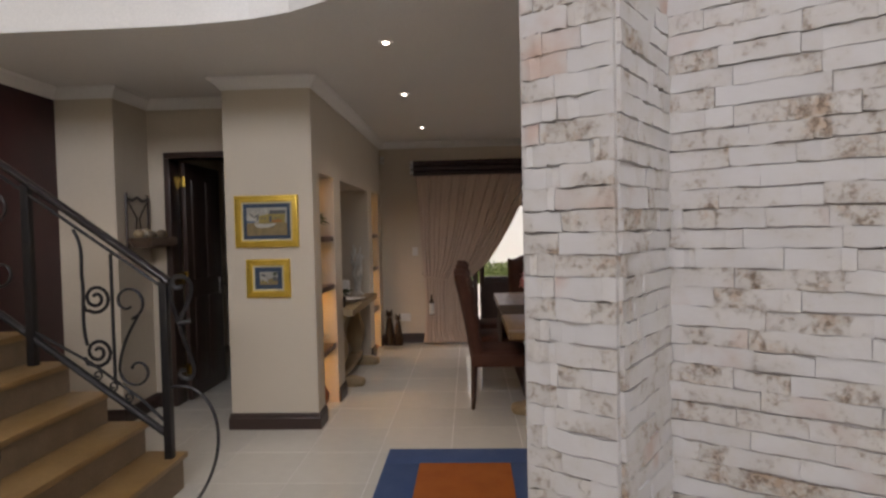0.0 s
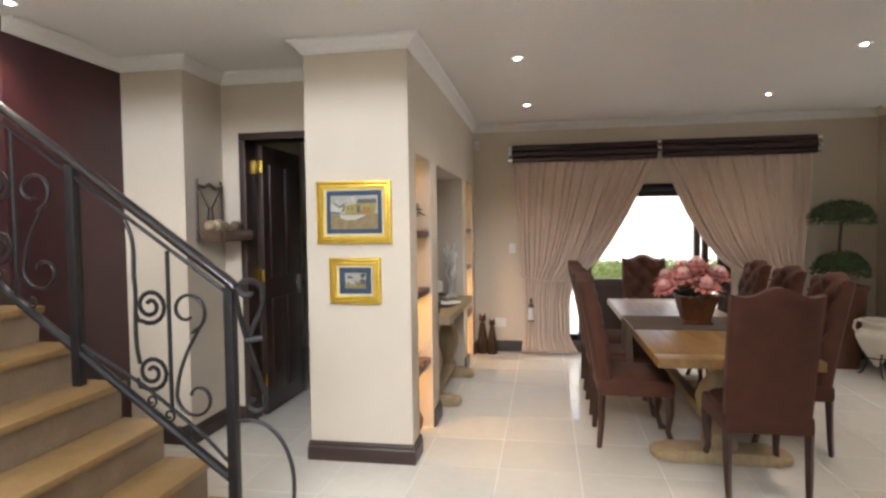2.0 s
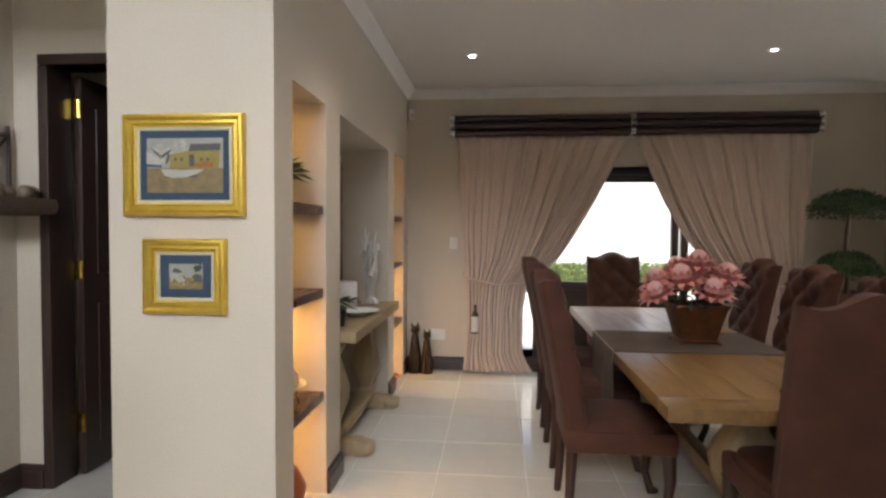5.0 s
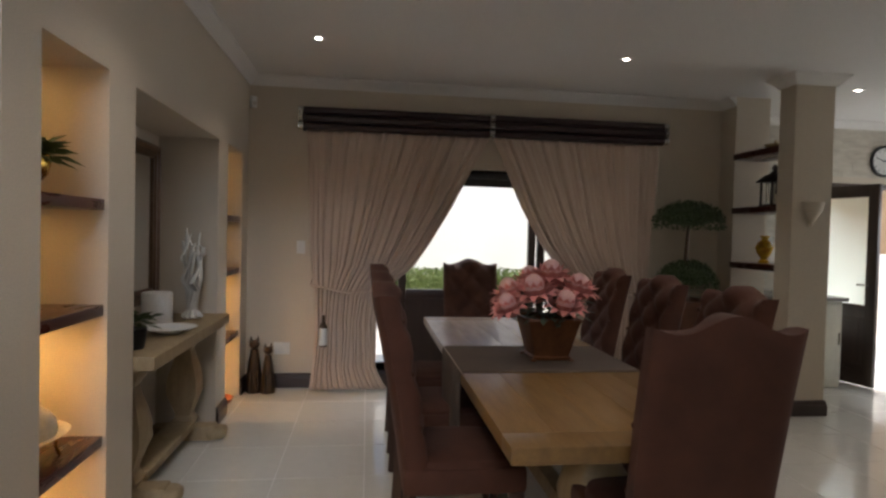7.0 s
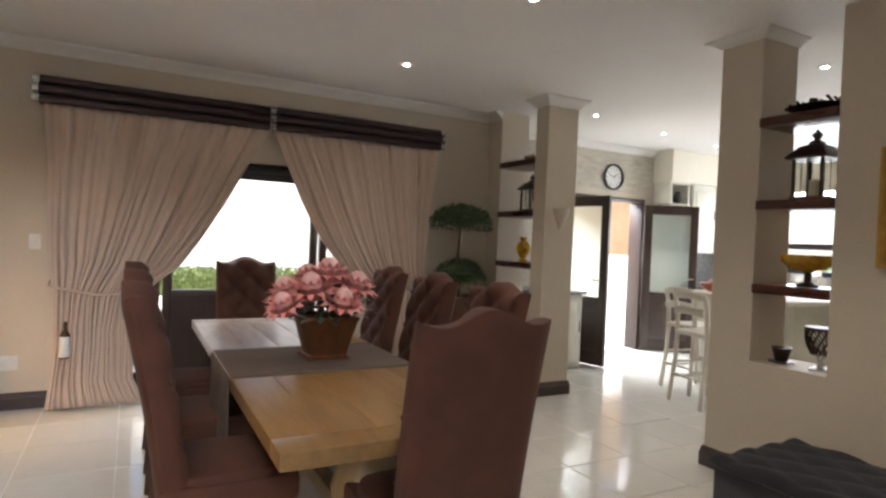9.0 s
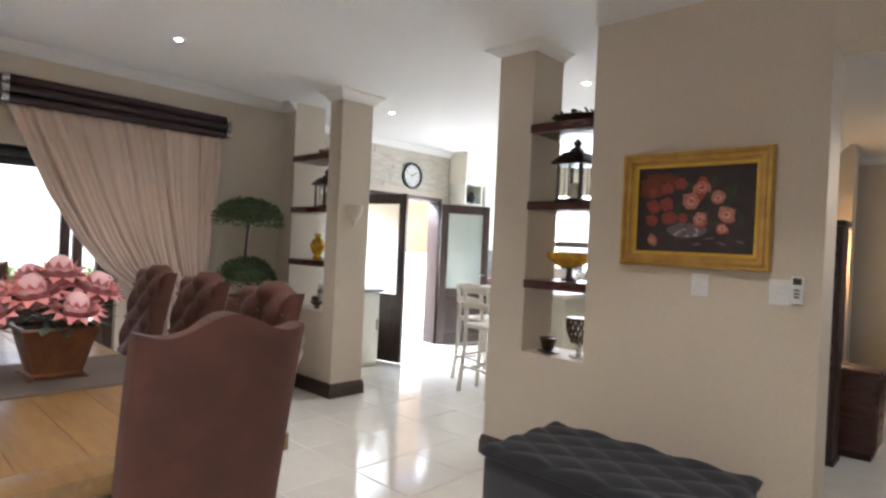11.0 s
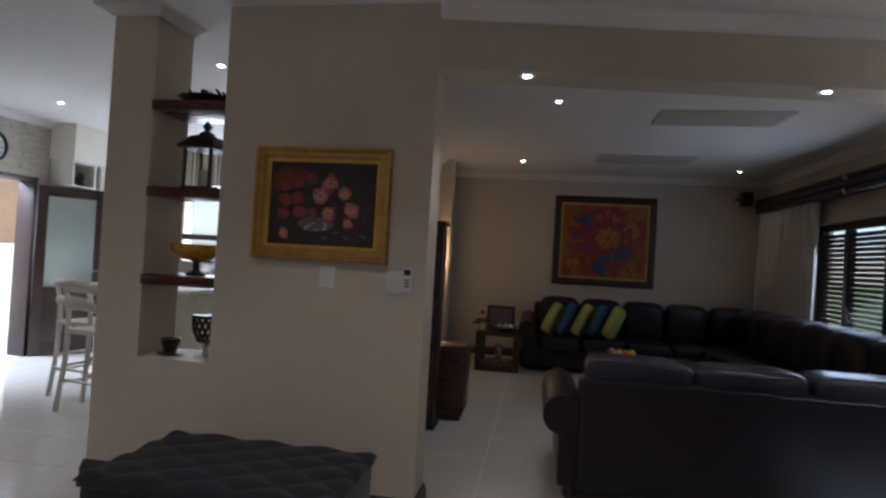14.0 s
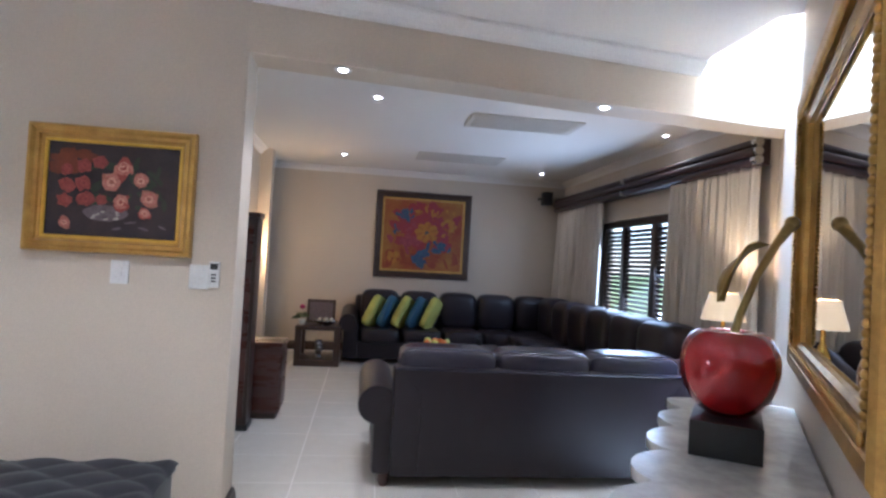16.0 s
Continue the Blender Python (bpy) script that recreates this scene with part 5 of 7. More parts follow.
def spiral(c, r0, r1, a0, turns, n=26):
    return [(c[0] + (r0 + (r1 - r0) * i / n) * math.cos(a0 + turns * 2 * math.pi * i / n), c[1] + (r0 + (r1 - r0) * i / n) * math.sin(a0 + turns * 2 * math.pi * i / n)) for i in range(n + 1)]


def bar(t, pts, y, r=0.011, name="scroll", flat=1.0, n=8):
    """A wrought bar; pts are (x, z) in the plane of the railing, or full points."""
    bm = BM()
    tube(bm, [(p[0], y, p[1]) if len(p) == 2 else p for p in pts], r, n, flat)
    return part(name, bm, M_IRON, t)


def bez(p0, p1, p2, p3, n=16):
    out = []
    for i in range(n + 1):
        s = i / n
        out.append(tuple((1 - s) ** 3 * a + 3 * s * (1 - s) ** 2 * b + 3 * s * s * (1 - s) * c + s ** 3 * d for a, b, c, d in zip(p0, p1, p2, p3)))
    return out


YR = 7.86
rail = thing("stair_railing", "black wrought-iron stair railing with scrolls and a polished handrail", "railing", "", (0, 0, 0))


def hand(x):
    return 1.29 + 0.72 * (-0.59 - x)


def low(x):
    return 0.385 + 0.735 * (-0.63 - x)


M_RAILTOP = surface("polished_dark_handrail", (0.035, 0.028, 0.03), 0.2, 0.35, scale=5, fine=60, bump=0.03, coat=0.4)
bm = BM()
tube(bm, [(-0.56, YR, hand(-0.58) - 0.02), (-0.60, YR, hand(-0.60)), (-3.0, YR, hand(-3.0))], 0.032, 14, 0.75)
part("handrail", bm, M_RAILTOP, rail, "polished dark handrail")
bar(rail, [(-0.59, hand(-0.59) - 0.06), (-3.0, hand(-3.0) - 0.09)], YR, 0.010, "under_rail")
bar(rail, [(-0.60, low(-0.60)), (-3.0, low(-3.0))], YR, 0.022, "bottom_rail")
bar(rail, [(-0.62, low(-0.62) + 0.07), (-0.75, low(-0.75) + 0.10), (-1.05, low(-1.05) + 0.10), (-1.40, low(-1.40) + 0.04)], YR, 0.009, "sub_rail")
for x, zb in ((-0.59, 0.22), (-1.40, 0.78), (-2.25, 1.5)):
    bm = BM()
    box(bm, x - 0.023, YR - 0.023, zb, x + 0.023, YR + 0.023, hand(x) - 0.02, 0.004)
    part("newel_post", bm, M_IRON, rail)


def bay(xr, xl):
    """One bay of scrollwork between two posts."""
    w = xr - xl
    xb = xr - 0.38 * w
    bar(rail, [(xb, low(xb) + 0.08), (xb, hand(xb) - 0.08)], YR, 0.010, "baluster")
    xc = xr - 0.63 * w
    zt, zb = hand(xc) - 0.09, low(xc) + 0.09
    bar(rail, bez((xc - 0.03, zt + 0.02), (xc + 0.02, zt - 0.06), (xc + 0.015, zt - 0.12), (xc + 0.01, zt - 0.25)) + bez((xc + 0.01, zt - 0.25), (xc + 0.03, zt - 0.38), (xc - 0.01, zb + 0.22), (xc + 0.03, zb + 0.08)), YR, 0.010, "curved_baluster")
    for cz in (hand(xb) - 0.34, low(xb) + 0.27):
        c = (xb - 0.098, cz)
        bar(rail, [(xc + 0.01, cz - 0.03)] + [(xc + 0.03, cz - 0.075)] + spiral(c, 0.088, 0.018, math.radians(235), 1.75), YR, 0.011, "scroll", 0.75)
    # the large S next to the right-hand post
    zt = hand(xr - 0.16) - 0.24
    c1, c2 = (xr - 0.195, zt - 0.03), (xr - 0.155, low(xr - 0.15) + 0.26)
    s1 = spiral(c1, 0.035, 0.105, math.radians(-60), -1.05)[::1]
    s2 = spiral(c2, 0.105, 0.03, math.radians(178), 0.95)
    bar(rail, s1 + bez(s1[-1], (xr - 0.06, zt - 0.05), (xr - 0.25, c2[1] + 0.22), s2[0])[1:-1] + s2, YR, 0.011, "scroll", 0.75)
    for i in range(3):
        cx = xr - w * (0.28 + 0.12 * i)
        bar(rail, spiral((cx, low(cx) + 0.055), 0.034, 0.01, math.radians(200), 1.3, 14), YR, 0.006, "small_scroll")


bay(-0.615, -1.375)
bay(-1.425, -2.225)


def newel_scroll(t, x, y, z, ang):
    """The lyre-shaped volute before a newel post."""
    d = Vector((math.cos(ang), math.sin(ang), 0))

    def P(a, b):
        return (x + d.x * a, y + d.y * a, z + b)
    long_leg = bez((0.012, -0.05), (0.03, -0.2), (0.06, -0.26), (0.075, -0.33)) + bez((0.075, -0.33), (0.10, -0.43), (0.15, -0.53), (0.135, -0.58))[1:]
    long_leg += bez((0.135, -0.58), (0.12, -0.62), (0.07, -0.61), (0.06, -0.58))[1:] + bez((0.06, -0.58), (0.055, -0.555), (0.075, -0.54), (0.088, -0.56))[1:]
    loop = bez((0.07, -0.25), (0.10, -0.18), (0.15, -0.10), (0.135, -0.05)) + bez((0.135, -0.05), (0.12, 0.02), (0.03, 0.02), (0.03, -0.03))[1:]
    loop += bez((0.03, -0.03), (0.03, -0.07), (0.085, -0.075), (0.085, -0.045))[1:]
    for line in (long_leg, loop):
        bar(t, [P(*p) for p in line], 0, 0.014, "scroll", 0.55)
    bm = BM()
    tube(bm, [P(0.055, -0.275), P(0.13, -0.262)], 0.015, 8)
    part("collar", bm, M_IRON, t)


newel_scroll(rail, -0.575, YR, 1.29, 0.25)
tail = bez((-0.57, YR, 0.64), (-0.44, YR + 0.02, 0.68), (-0.31, YR + 0.03, 0.55), (-0.295, YR, 0.36)) + bez((-0.295, YR, 0.36), (-0.285, YR - 0.02, 0.20), (-0.33, YR - 0.09, 0.09), (-0.365, YR - 0.15, 0.03))[1:]
tail += bez(tail[-1], (-0.38, YR - 0.18, 0.012), (-0.34, YR - 0.22, 0.010), (-0.30, YR - 0.19, 0.03))[1:]
bar(rail, tail, 0, 0.010, "tail_scroll")
left = thing("stair_railing", "black wrought-iron newel with volutes beside the lower steps", "railing", "", (0, 0, 0))
bm = BM()
box(bm, -0.77, 6.55, 0.22, -0.715, 6.605, 1.27, 0.004)
part("newel_post", bm, M_IRON, left)
newel_scroll(left, -0.72, 6.58, 1.28, 0.3)
bm = BM()
tube(bm, [(-0.70, 6.575, 1.29), (-0.78, 6.575, 1.30), (-3.0, 6.575, 1.30 + 0.72 * 2.22)], 0.032, 14, 0.75)
part("handrail", bm, M_RAILTOP, left, "polished dark handrail")
bar(left, [(-0.74, 6.575, 0.42), (-3.0, 6.575, 0.42 + 0.735 * 2.26)], 0, 0.02, "bottom_rail")
for x in (-1.5, -2.3):
    bar(left, [(x, 6.575, 0.4 + 0.735 * (-0.74 - x)), (x, 6.575, 1.28 + 0.72 * (-0.78 - x))], 0, 0.018, "newel_post")

# ---- inner door, open ----
door = tagged(new("door_1"), "dark panelled inner door standing open in a dark frame", kind="structure")
for x0, y0, z0, x1, y1, z1 in ((-1.495, 9.60, 0, -1.44, 9.78, 2.22), (-0.76, 9.60, 0, -0.692, 9.78, 2.22), (-1.495, 9.60, 2.22, -0.692, 9.78, 2.275)):
    bm = BM()
    box(bm, x0, y0, z0, x1, y1, z1, 0.008)
    part("door_frame", bm, M_DARKWOOD, door)
bm = BM()
box(bm, -1.435, 9.79, 0.008, -1.395, 10.52, 2.205, 0.003)
leaf = part("door_leaf", bm, M_DARKWOOD, door)
for z0, z1 in ((0.16, 0.95), (1.12, 2.05)):
    for y0, y1 in ((9.90, 10.12), (10.19, 10.41)):
        bm = BM()
        box(bm, -1.396, y0, z0, -1.386, y1, z1, 0.006)
        part("door_panel", bm, M_DARKWOOD, leaf)
for z in (0.25, 1.1, 1.98):
    bm = BM()
    tube(bm, [(-1.405, 9.785, z), (-1.405, 9.785, z + 0.1)], 0.012, 8)
    box(bm, -1.437, 9.778, z, -1.40, 9.79, z + 0.1)
    part("hinge", bm, M_BRASS, door, "brass hinge")
bm = BM()
tube(bm, [(-1.39, 10.45, 1.03), (-1.34, 10.45, 1.03), (-1.33, 10.43, 1.03), (-1.33, 10.33, 1.03)], 0.008, 8)
box(bm, -1.396, 10.43, 0.93, -1.388, 10.47, 1.10, 0.002)
part("door_handle", bm, M_SILVER, leaf, "silver lever handle")

# wall rack with baskets
t = thing("wall_rack", "dark wrought wall rack with a wicker tray of brown balls", "wall rack", "", (-1.638, 9.40, 1.44))
for sy in (-0.165, 0.165):
    bm = BM()
    tube(bm, [(0.012, sy, 0.0), (0.012, sy, 0.42), (0.012, sy * 0.96, 0.46)], 0.011, 8)
    part("upright", bm, M_DARKWOOD, t)
bm = BM()
tube(bm, [(0.012, -0.165, 0.42), (0.012, -0.08, 0.40), (0.012, 0.0, 0.43), (0.012, 0.08, 0.40), (0.012, 0.165, 0.42)], 0.013, 8)
part("crest", bm, M_DARKWOOD, t)
bm = BM()
for s in (-1, 1):
    tube(bm, [(0.016, s * 0.15, 0.40), (0.016, s * 0.02, 0.25), (0.016, s * 0.04, 0.14)], 0.007, 6)
part("braid", bm, M_DARKWOOD, t)
bm = BM()
lathe(bm, [(0.085, 0.0), (0.10, 0.04), (0.11, 0.085), (0.10, 0.085), (0.08, 0.01), (0.0, 0.008)], 28, Matrix.Diagonal((1.0, 1.9, 1, 1)), square=True)
bmesh.ops.translate(bm, vec=(0.12, 0, 0), verts=bm.verts)
M_WICKER = surface("brown_wicker", (0.13, 0.08, 0.048), 0.7, second=(0.07, 0.042, 0.026), scale=30, fine=160, bump=0.4)
basket = part("basket", bm, M_WICKER, t, "brown wicker tray")
bm = BM()
for k in range(22):
    y = -0.2 + k * 0.019
    tube(bm, [(0.232, y, 0.008), (0.243, y + 0.010, 0.045), (0.238, y, 0.085)], 0.006, 5)
tagged(part("wicker", bm, M_WICKER, basket), kind="stuff")
rnd = random.Random(3)
for i in range(7):
    bm = BM()
    blob(bm, (0.12 + rnd.uniform(-0.04, 0.04), -0.14 + i * 0.047, 0.10 + rnd.uniform(0, 0.03)), (0.042, 0.042, 0.040), 12, 8)
    part("ball", bm, M_IVORY if i == 1 else M_OAKDARK if i % 3 else M_CARVED, t)

# ---- open shelves in the east wall ----
def lantern(x, y, z, k=1.0):
    t = thing("lantern", "dark wooden pavilion lantern with glass sides, on a shelf", "lantern", "lanterns", (x, y, z))
    bm = BM()
    box(bm, -0.085 * k, -0.085 * k, 0, 0.085 * k, 0.085 * k, 0.022 * k, 0.003)
    part("base", bm, M_DARKWOOD, t)
    for sx in (-1, 1):
        for sy in (-1, 1):
            bm = BM()
            box(bm, sx * 0.072 * k - 0.008, sy * 0.072 * k - 0.008, 0.022 * k, sx * 0.072 * k + 0.008, sy * 0.072 * k + 0.008, 0.215 * k)
            part("post", bm, M_DARKWOOD, t)
    bm = BM()
    lathe(bm, [(0.105 * k, 0.215 * k), (0.115 * k, 0.225 * k), (0.06 * k, 0.285 * k), (0.03 * k, 0.295 * k), (0.03 * k, 0.305 * k), (0.012, 0.32 * k), (0.02 * k, 0.345 * k), (0.0, 0.38 * k)], 24, square=True)
    part("roof", bm, M_DARKWOOD, t)
    bm = BM()
    lathe(bm, [(0.03 * k, 0.022 * k), (0.03 * k, 0.11 * k), (0.004, 0.112 * k), (0.003, 0.125 * k)], 14)
    part("candle", bm, M_IVORY, t)
    for sx, sy in ((1, 0), (-1, 0), (0, 1), (0, -1)):
        bm = BM()
        a, b = (0.001, 0.062 * k) if sx else (0.062 * k, 0.001)
        box(bm, sx * 0.074 * k - a, sy * 0.074 * k - b, 0.024 * k, sx * 0.074 * k + a, sy * 0.074 * k + b, 0.213 * k)
        g = part("pane", bm, M_GLASS, t, smooth=0)
        g.visible_shadow = False
        bm = BM()
        box(bm, sx * 0.075 * k - (a if sx else 0.004), sy * 0.075 * k - (0.004 if sx else b), 0.022 * k, sx * 0.075 * k + (a if sx else 0.004), sy * 0.075 * k + (0.004 if sx else b), 0.214 * k)
        part("glazing_bar", bm, M_DARKWOOD, t)


M_YELLOW = surface("yellow_glaze", (0.70, 0.42, 0.02), 0.22, second=(0.45, 0.20, 0.02), scale=18, fine=60, contrast=0.3)
for y0, y1, x0 in ((11.62, 12.24, XE - 0.02), (8.985, 9.43, XE - 0.02)):
    for z in (2.20, 1.705, 1.205):
        bm = BM()
        box(bm, x0, y0 + 0.003, z - 0.055, XE + T - 0.01, y1 - 0.003, z, 0.004)
        solid("open_shelf", bm, M_MAHOG, "thick dark mahogany shelf across an open niche", "shelf", group="open niche shelves")
lantern(XE + 0.17, 9.19, 1.705, 1.12)
lantern(XE + 0.17, 11.92, 1.705, 1.0)
bm = BM()
lathe(bm, [(0.04, 0), (0.045, 0.02), (0.025, 0.035), (0.06, 0.09), (0.075, 0.14), (0.05, 0.19), (0.025, 0.21), (0.04, 0.245), (0.0, 0.235)], 24)
solid("yellow_vase", bm, M_YELLOW, "yellow patterned ceramic vase on an open shelf", "vase", at=(XE + 0.14, 11.98, 1.205))
t = thing("pedestal_bowl", "yellow painted bowl on a dark stand, on the shelf", "bowl", "", (XE + 0.16, 9.2, 1.205))
bm = BM()
lathe(bm, [(0.06, 0.0), (0.055, 0.012), (0.02, 0.03), (0.02, 0.075), (0.03, 0.085)], 20)
part("stand", bm, M_BRONZE, t)
bm = BM()
lathe(bm, [(0.03, 0.086), (0.09, 0.10), (0.14, 0.145), (0.15, 0.185), (0.142, 0.185), (0.08, 0.115), (0.0, 0.105)], 30)
part("bowl", bm, M_YELLOW, t)
bm = BM()
lathe(bm, [(0.05, 0), (0.10, 0.015), (0.16, 0.05), (0.17, 0.055), (0.10, 0.03), (0.0, 0.02)], 24, Matrix.Diagonal((0.8, 1.0, 1, 1)))
blob(bm, (0, 0.0, 0.05), (0.09, 0.13, 0.035), 14, 8)
for i in range(10):
    tube(bm, [(0.05 * math.sin(i), -0.15 + 0.03 * i, 0.05), (0.02 * math.cos(i), -0.12 + 0.03 * i, 0.09 + 0.01 * (i % 3))], 0.014, 6, 0.4)
solid("leaf_dish", bm, M_BRONZE, "dark metal leaf dish on the top shelf", "dish", at=(XE + 0.16, 9.2, 2.20))
bm = BM()
lathe(bm, [(0.03, 0), (0.07, 0.02), (0.09, 0.05), (0.02, 0.06), (0.0, 0.10)], 16)
solid("shelf_ornament", bm, M_CARVED, "pale wooden ornament on the top shelf", "ornament", at=(XE + 0.15, 11.9, 2.20))
t = thing("small_pot", "little dark metal pot on a saucer on the niche sill", "pot", "", (XE + 0.14, 9.32, 0.735))
bm = BM()
lathe(bm, [(0.045, 0), (0.07, 0.008), (0.07, 0.012), (0.0, 0.010)], 20)
part("saucer", bm, M_BRONZE, t)
bm = BM()
lathe(bm, [(0.03, 0.012), (0.035, 0.02), (0.055, 0.09), (0.06, 0.095), (0.05, 0.095), (0.03, 0.03), (0.0, 0.025)], 20)
part("cup", bm, M_BRONZE, t)
t = thing("lattice_goblet", "dark green goblet with a pierced lattice bowl on the niche sill", "goblet", "", (XE + 0.15, 9.10, 0.735))
bm = BM()
lathe(bm, [(0.06, 0), (0.06, 0.008), (0.02, 0.02), (0.014, 0.05), (0.025, 0.075), (0.04, 0.09), (0.0, 0.095)], 22)
part("stem", bm, M_SILVER, t)
bm = BM()
for i in range(14):
    for s in (-1, 1):
        pts = []
        for k in range(9):
            a = 2 * math.pi * i / 14 + s * k * 0.11
            r = 0.045 + 0.035 * math.sin(min(1, k / 6) * 1.5)
            pts.append((r * math.cos(a), r * math.sin(a), 0.09 + 0.0175 * k))
        tube(bm, pts, 0.005, 5)
lathe(bm, [(0.074, 0.228), (0.085, 0.232), (0.085, 0.248), (0.074, 0.246)], 26)
part("lattice_bowl", bm, M_BRONZE, t)
bm = BM()
lathe(bm, [(0.03, 0), (0.02, 0.02), (0.06, 0.05), (0.07, 0.07), (0.0, 0.06)], 16)
blob(bm, (0.0, 0.03, 0.09), (0.03, 0.06, 0.03), 12, 8)
solid("bird_dish", bm, M_BRONZE, "small dark bird dish on the niche sill", "ornament", at=(XE + 0.12, 11.92, 0.74))
t = thing("wall_sconce", "beige plaster half-bowl wall light on the pier", "wall light", "", (4.56, 11.438, 1.56))
bm = BM()
lathe(bm, [(0.012, -0.03), (0.02, -0.02), (0.015, 0.0), (0.035, 0.03), (0.075, 0.09), (0.085, 0.15), (0.09, 0.16), (0.08, 0.16), (0.03, 0.05), (0.0, 0.04)], 26)
bmesh.ops.bisect_plane(bm, geom=bm.verts[:] + bm.edges[:] + bm.faces[:], plane_co=(0, 0, 0), plane_no=(0, 1, 0), clear_outer=True)
part("shade", bm, M_WALL, t)

# ---- topiary and amphora ----
t = thing("topiary_tree", "two-tier clipped topiary in a tapered brown planter", "topiary", "", (3.90, 12.10, 0))
bm = BM()
lathe(bm, [(0.17, 0), (0.18, 0.02), (0.245, 0.80), (0.265, 0.82), (0.265, 0.86), (0.23, 0.86), (0.22, 0.78), (0.0, 0.77)], 36, square=True)
bmesh.ops.scale(bm, vec=(0.82, 0.82, 1), verts=bm.verts)
part("planter", bm, surface("brown_planter", (0.16, 0.06, 0.028), 0.45, second=(0.09, 0.035, 0.02), scale=5, fine=50, bump=0.2), t)
bm = BM()
tube(bm, [(0, 0, 0.77), (0.01, 0, 1.0), (-0.015, 0.005, 1.25), (0.01, 0, 1.62)], 0.018, 8, taper=[1.3, 1.1, 1, 0.8])
part("trunk", bm, M_BRONZE, t)
M_CLIPPED = surface("clipped_leaf", (0.032, 0.062, 0.020), 0.6, second=(0.06, 0.095, 0.03), scale=25, fine=120)
rnd = random.Random(14)
for cz, rr, hh in ((1.54, 0.29, 0.21), (1.00, 0.25, 0.22)):
    bm = BM()
    for _ in range(2600):
        a, u = rnd.uniform(0, 6.283), rnd.uniform(0, 1)
        q = math.acos(u)
        d = Vector((math.sin(q) * math.cos(a), math.sin(q) * math.sin(a), math.cos(q)))
        k = rnd.uniform(0.86, 1.04) * (1 + 0.05 * math.sin(5 * a))
        p = Vector((d.x * rr * k, d.y * rr * k, cz + d.z * hh * k - 0.02 + (rnd.uniform(-0.04, 0) if u < 0.15 else 0)))
        o = (d + Vector((rnd.uniform(-1, 1), rnd.uniform(-1, 1), rnd.uniform(-1, 1))) * 0.8).normalized()
        s = o.cross(d + Vector((0.01, 0.02, 0.03))).normalized()
        ln = rnd.uniform(0.016, 0.030)
        v = [bm.verts.new(w) for w in (p, p + o * ln * 0.5 + s * ln * 0.35, p + o * ln, p + o * ln * 0.5 - s * ln * 0.35)]
        bm.faces.new(v)
    blob(bm, (0, 0, cz + hh * 0.33), (rr * 0.84, rr * 0.84, hh * 0.42), 20, 8)
    tagged(part("crown", bm, M_CLIPPED, t, smooth=0), kind="stuff")
t = thing("amphora", "white two-handled amphora in a black iron stand", "amphora", "", (4.05, 11.70, 0))
bm = BM()
lathe(bm, [(0.0, 0.09), (0.02, 0.10), (0.06, 0.16), (0.13, 0.27), (0.175, 0.37), (0.18, 0.41), (0.165, 0.44), (0.125, 0.47), (0.12, 0.51), (0.15, 0.54), (0.16, 0.555), (0.145, 0.56), (0.10, 0.51), (0.0, 0.48)], 30)
part("jar", bm, M_WHITEWOOD, t)
for s in (-1, 1):
    bm = BM()
    tube(bm, [(s * 0.14, 0, 0.545), (s * 0.195, 0, 0.55), (s * 0.21, 0, 0.48), (s * 0.175, 0, 0.42)], 0.013, 8)
    part("handle", bm, M_WHITEWOOD, t)
for k in range(3):
    a = k * 2.094 + 0.4
    bm = BM()
    tube(bm, [(0.15 * math.cos(a), 0.15 * math.sin(a), 0.006), (0.12 * math.cos(a), 0.12 * math.sin(a), 0.03), (0.075 * math.cos(a), 0.075 * math.sin(a), 0.14), (0.118 * math.cos(a), 0.118 * math.sin(a), 0.235)], 0.008, 8)
    part("stand_leg", bm, M_IRON, t)
bm = BM()
tube(bm, [(0.092 * math.cos(a * 0.3), 0.092 * math.sin(a * 0.3), 0.185) for a in range(22)], 0.006, 6)
part("stand_ring", bm, M_IRON, t)

# ---- bench by the rose painting ----
t = thing("storage_bench", "charcoal velvet storage bench with a diamond-tufted lid", "bench", "", (3.835, 8.46, 0))
bm = BM()
box(bm, -0.315, -0.52, 0.03, 0.315, 0.52, 0.385, 0.015)
part("body", bm, M_CHARCOAL, t)
bm = BM()


def lid(u, v):
    x, y = (u - 0.5) * 0.67, (v - 0.5) * 1.08
    a, b = x / 0.096, y / 0.135
    d = abs(math.sin(math.pi * (a + b) / 2)) * abs(math.sin(math.pi * (a - b) / 2))
    e = min(u, 1 - u) * 0.67
    e = min(e, min(v, 1 - v) * 1.08) / 0.05
    return (x, y, 0.435 + 0.018 * d ** 0.6 - 0.03 * max(0, 1 - e) ** 2)


grid(bm, 60, 90, lid)
bmesh.ops.solidify(bm, geom=bm.faces[:], thickness=0.03)
box(bm, -0.325, -0.53, 0.39, 0.325, 0.53, 0.41, 0.008)
part("lid", bm, M_CHARCOAL, t, smooth=60)
for sx in (-1, 1):
    for sy in (-1, 1):
        bm = BM()
        lathe(bm, [(0.022, 0), (0.026, 0.03)], 12, pose(sx * 0.27, sy * 0.47, 0))
        part("foot", bm, M_BLACK, t)

# ---- mirror wall: console, cherry and mirror; local x runs along the wall, y into it ----
ANG = math.degrees(math.atan2(-U.y, -U.x))


def by_wall(s, n, z=0.0):
    p = E0 + U * s + NV * n
    return (p.x, p.y, z)


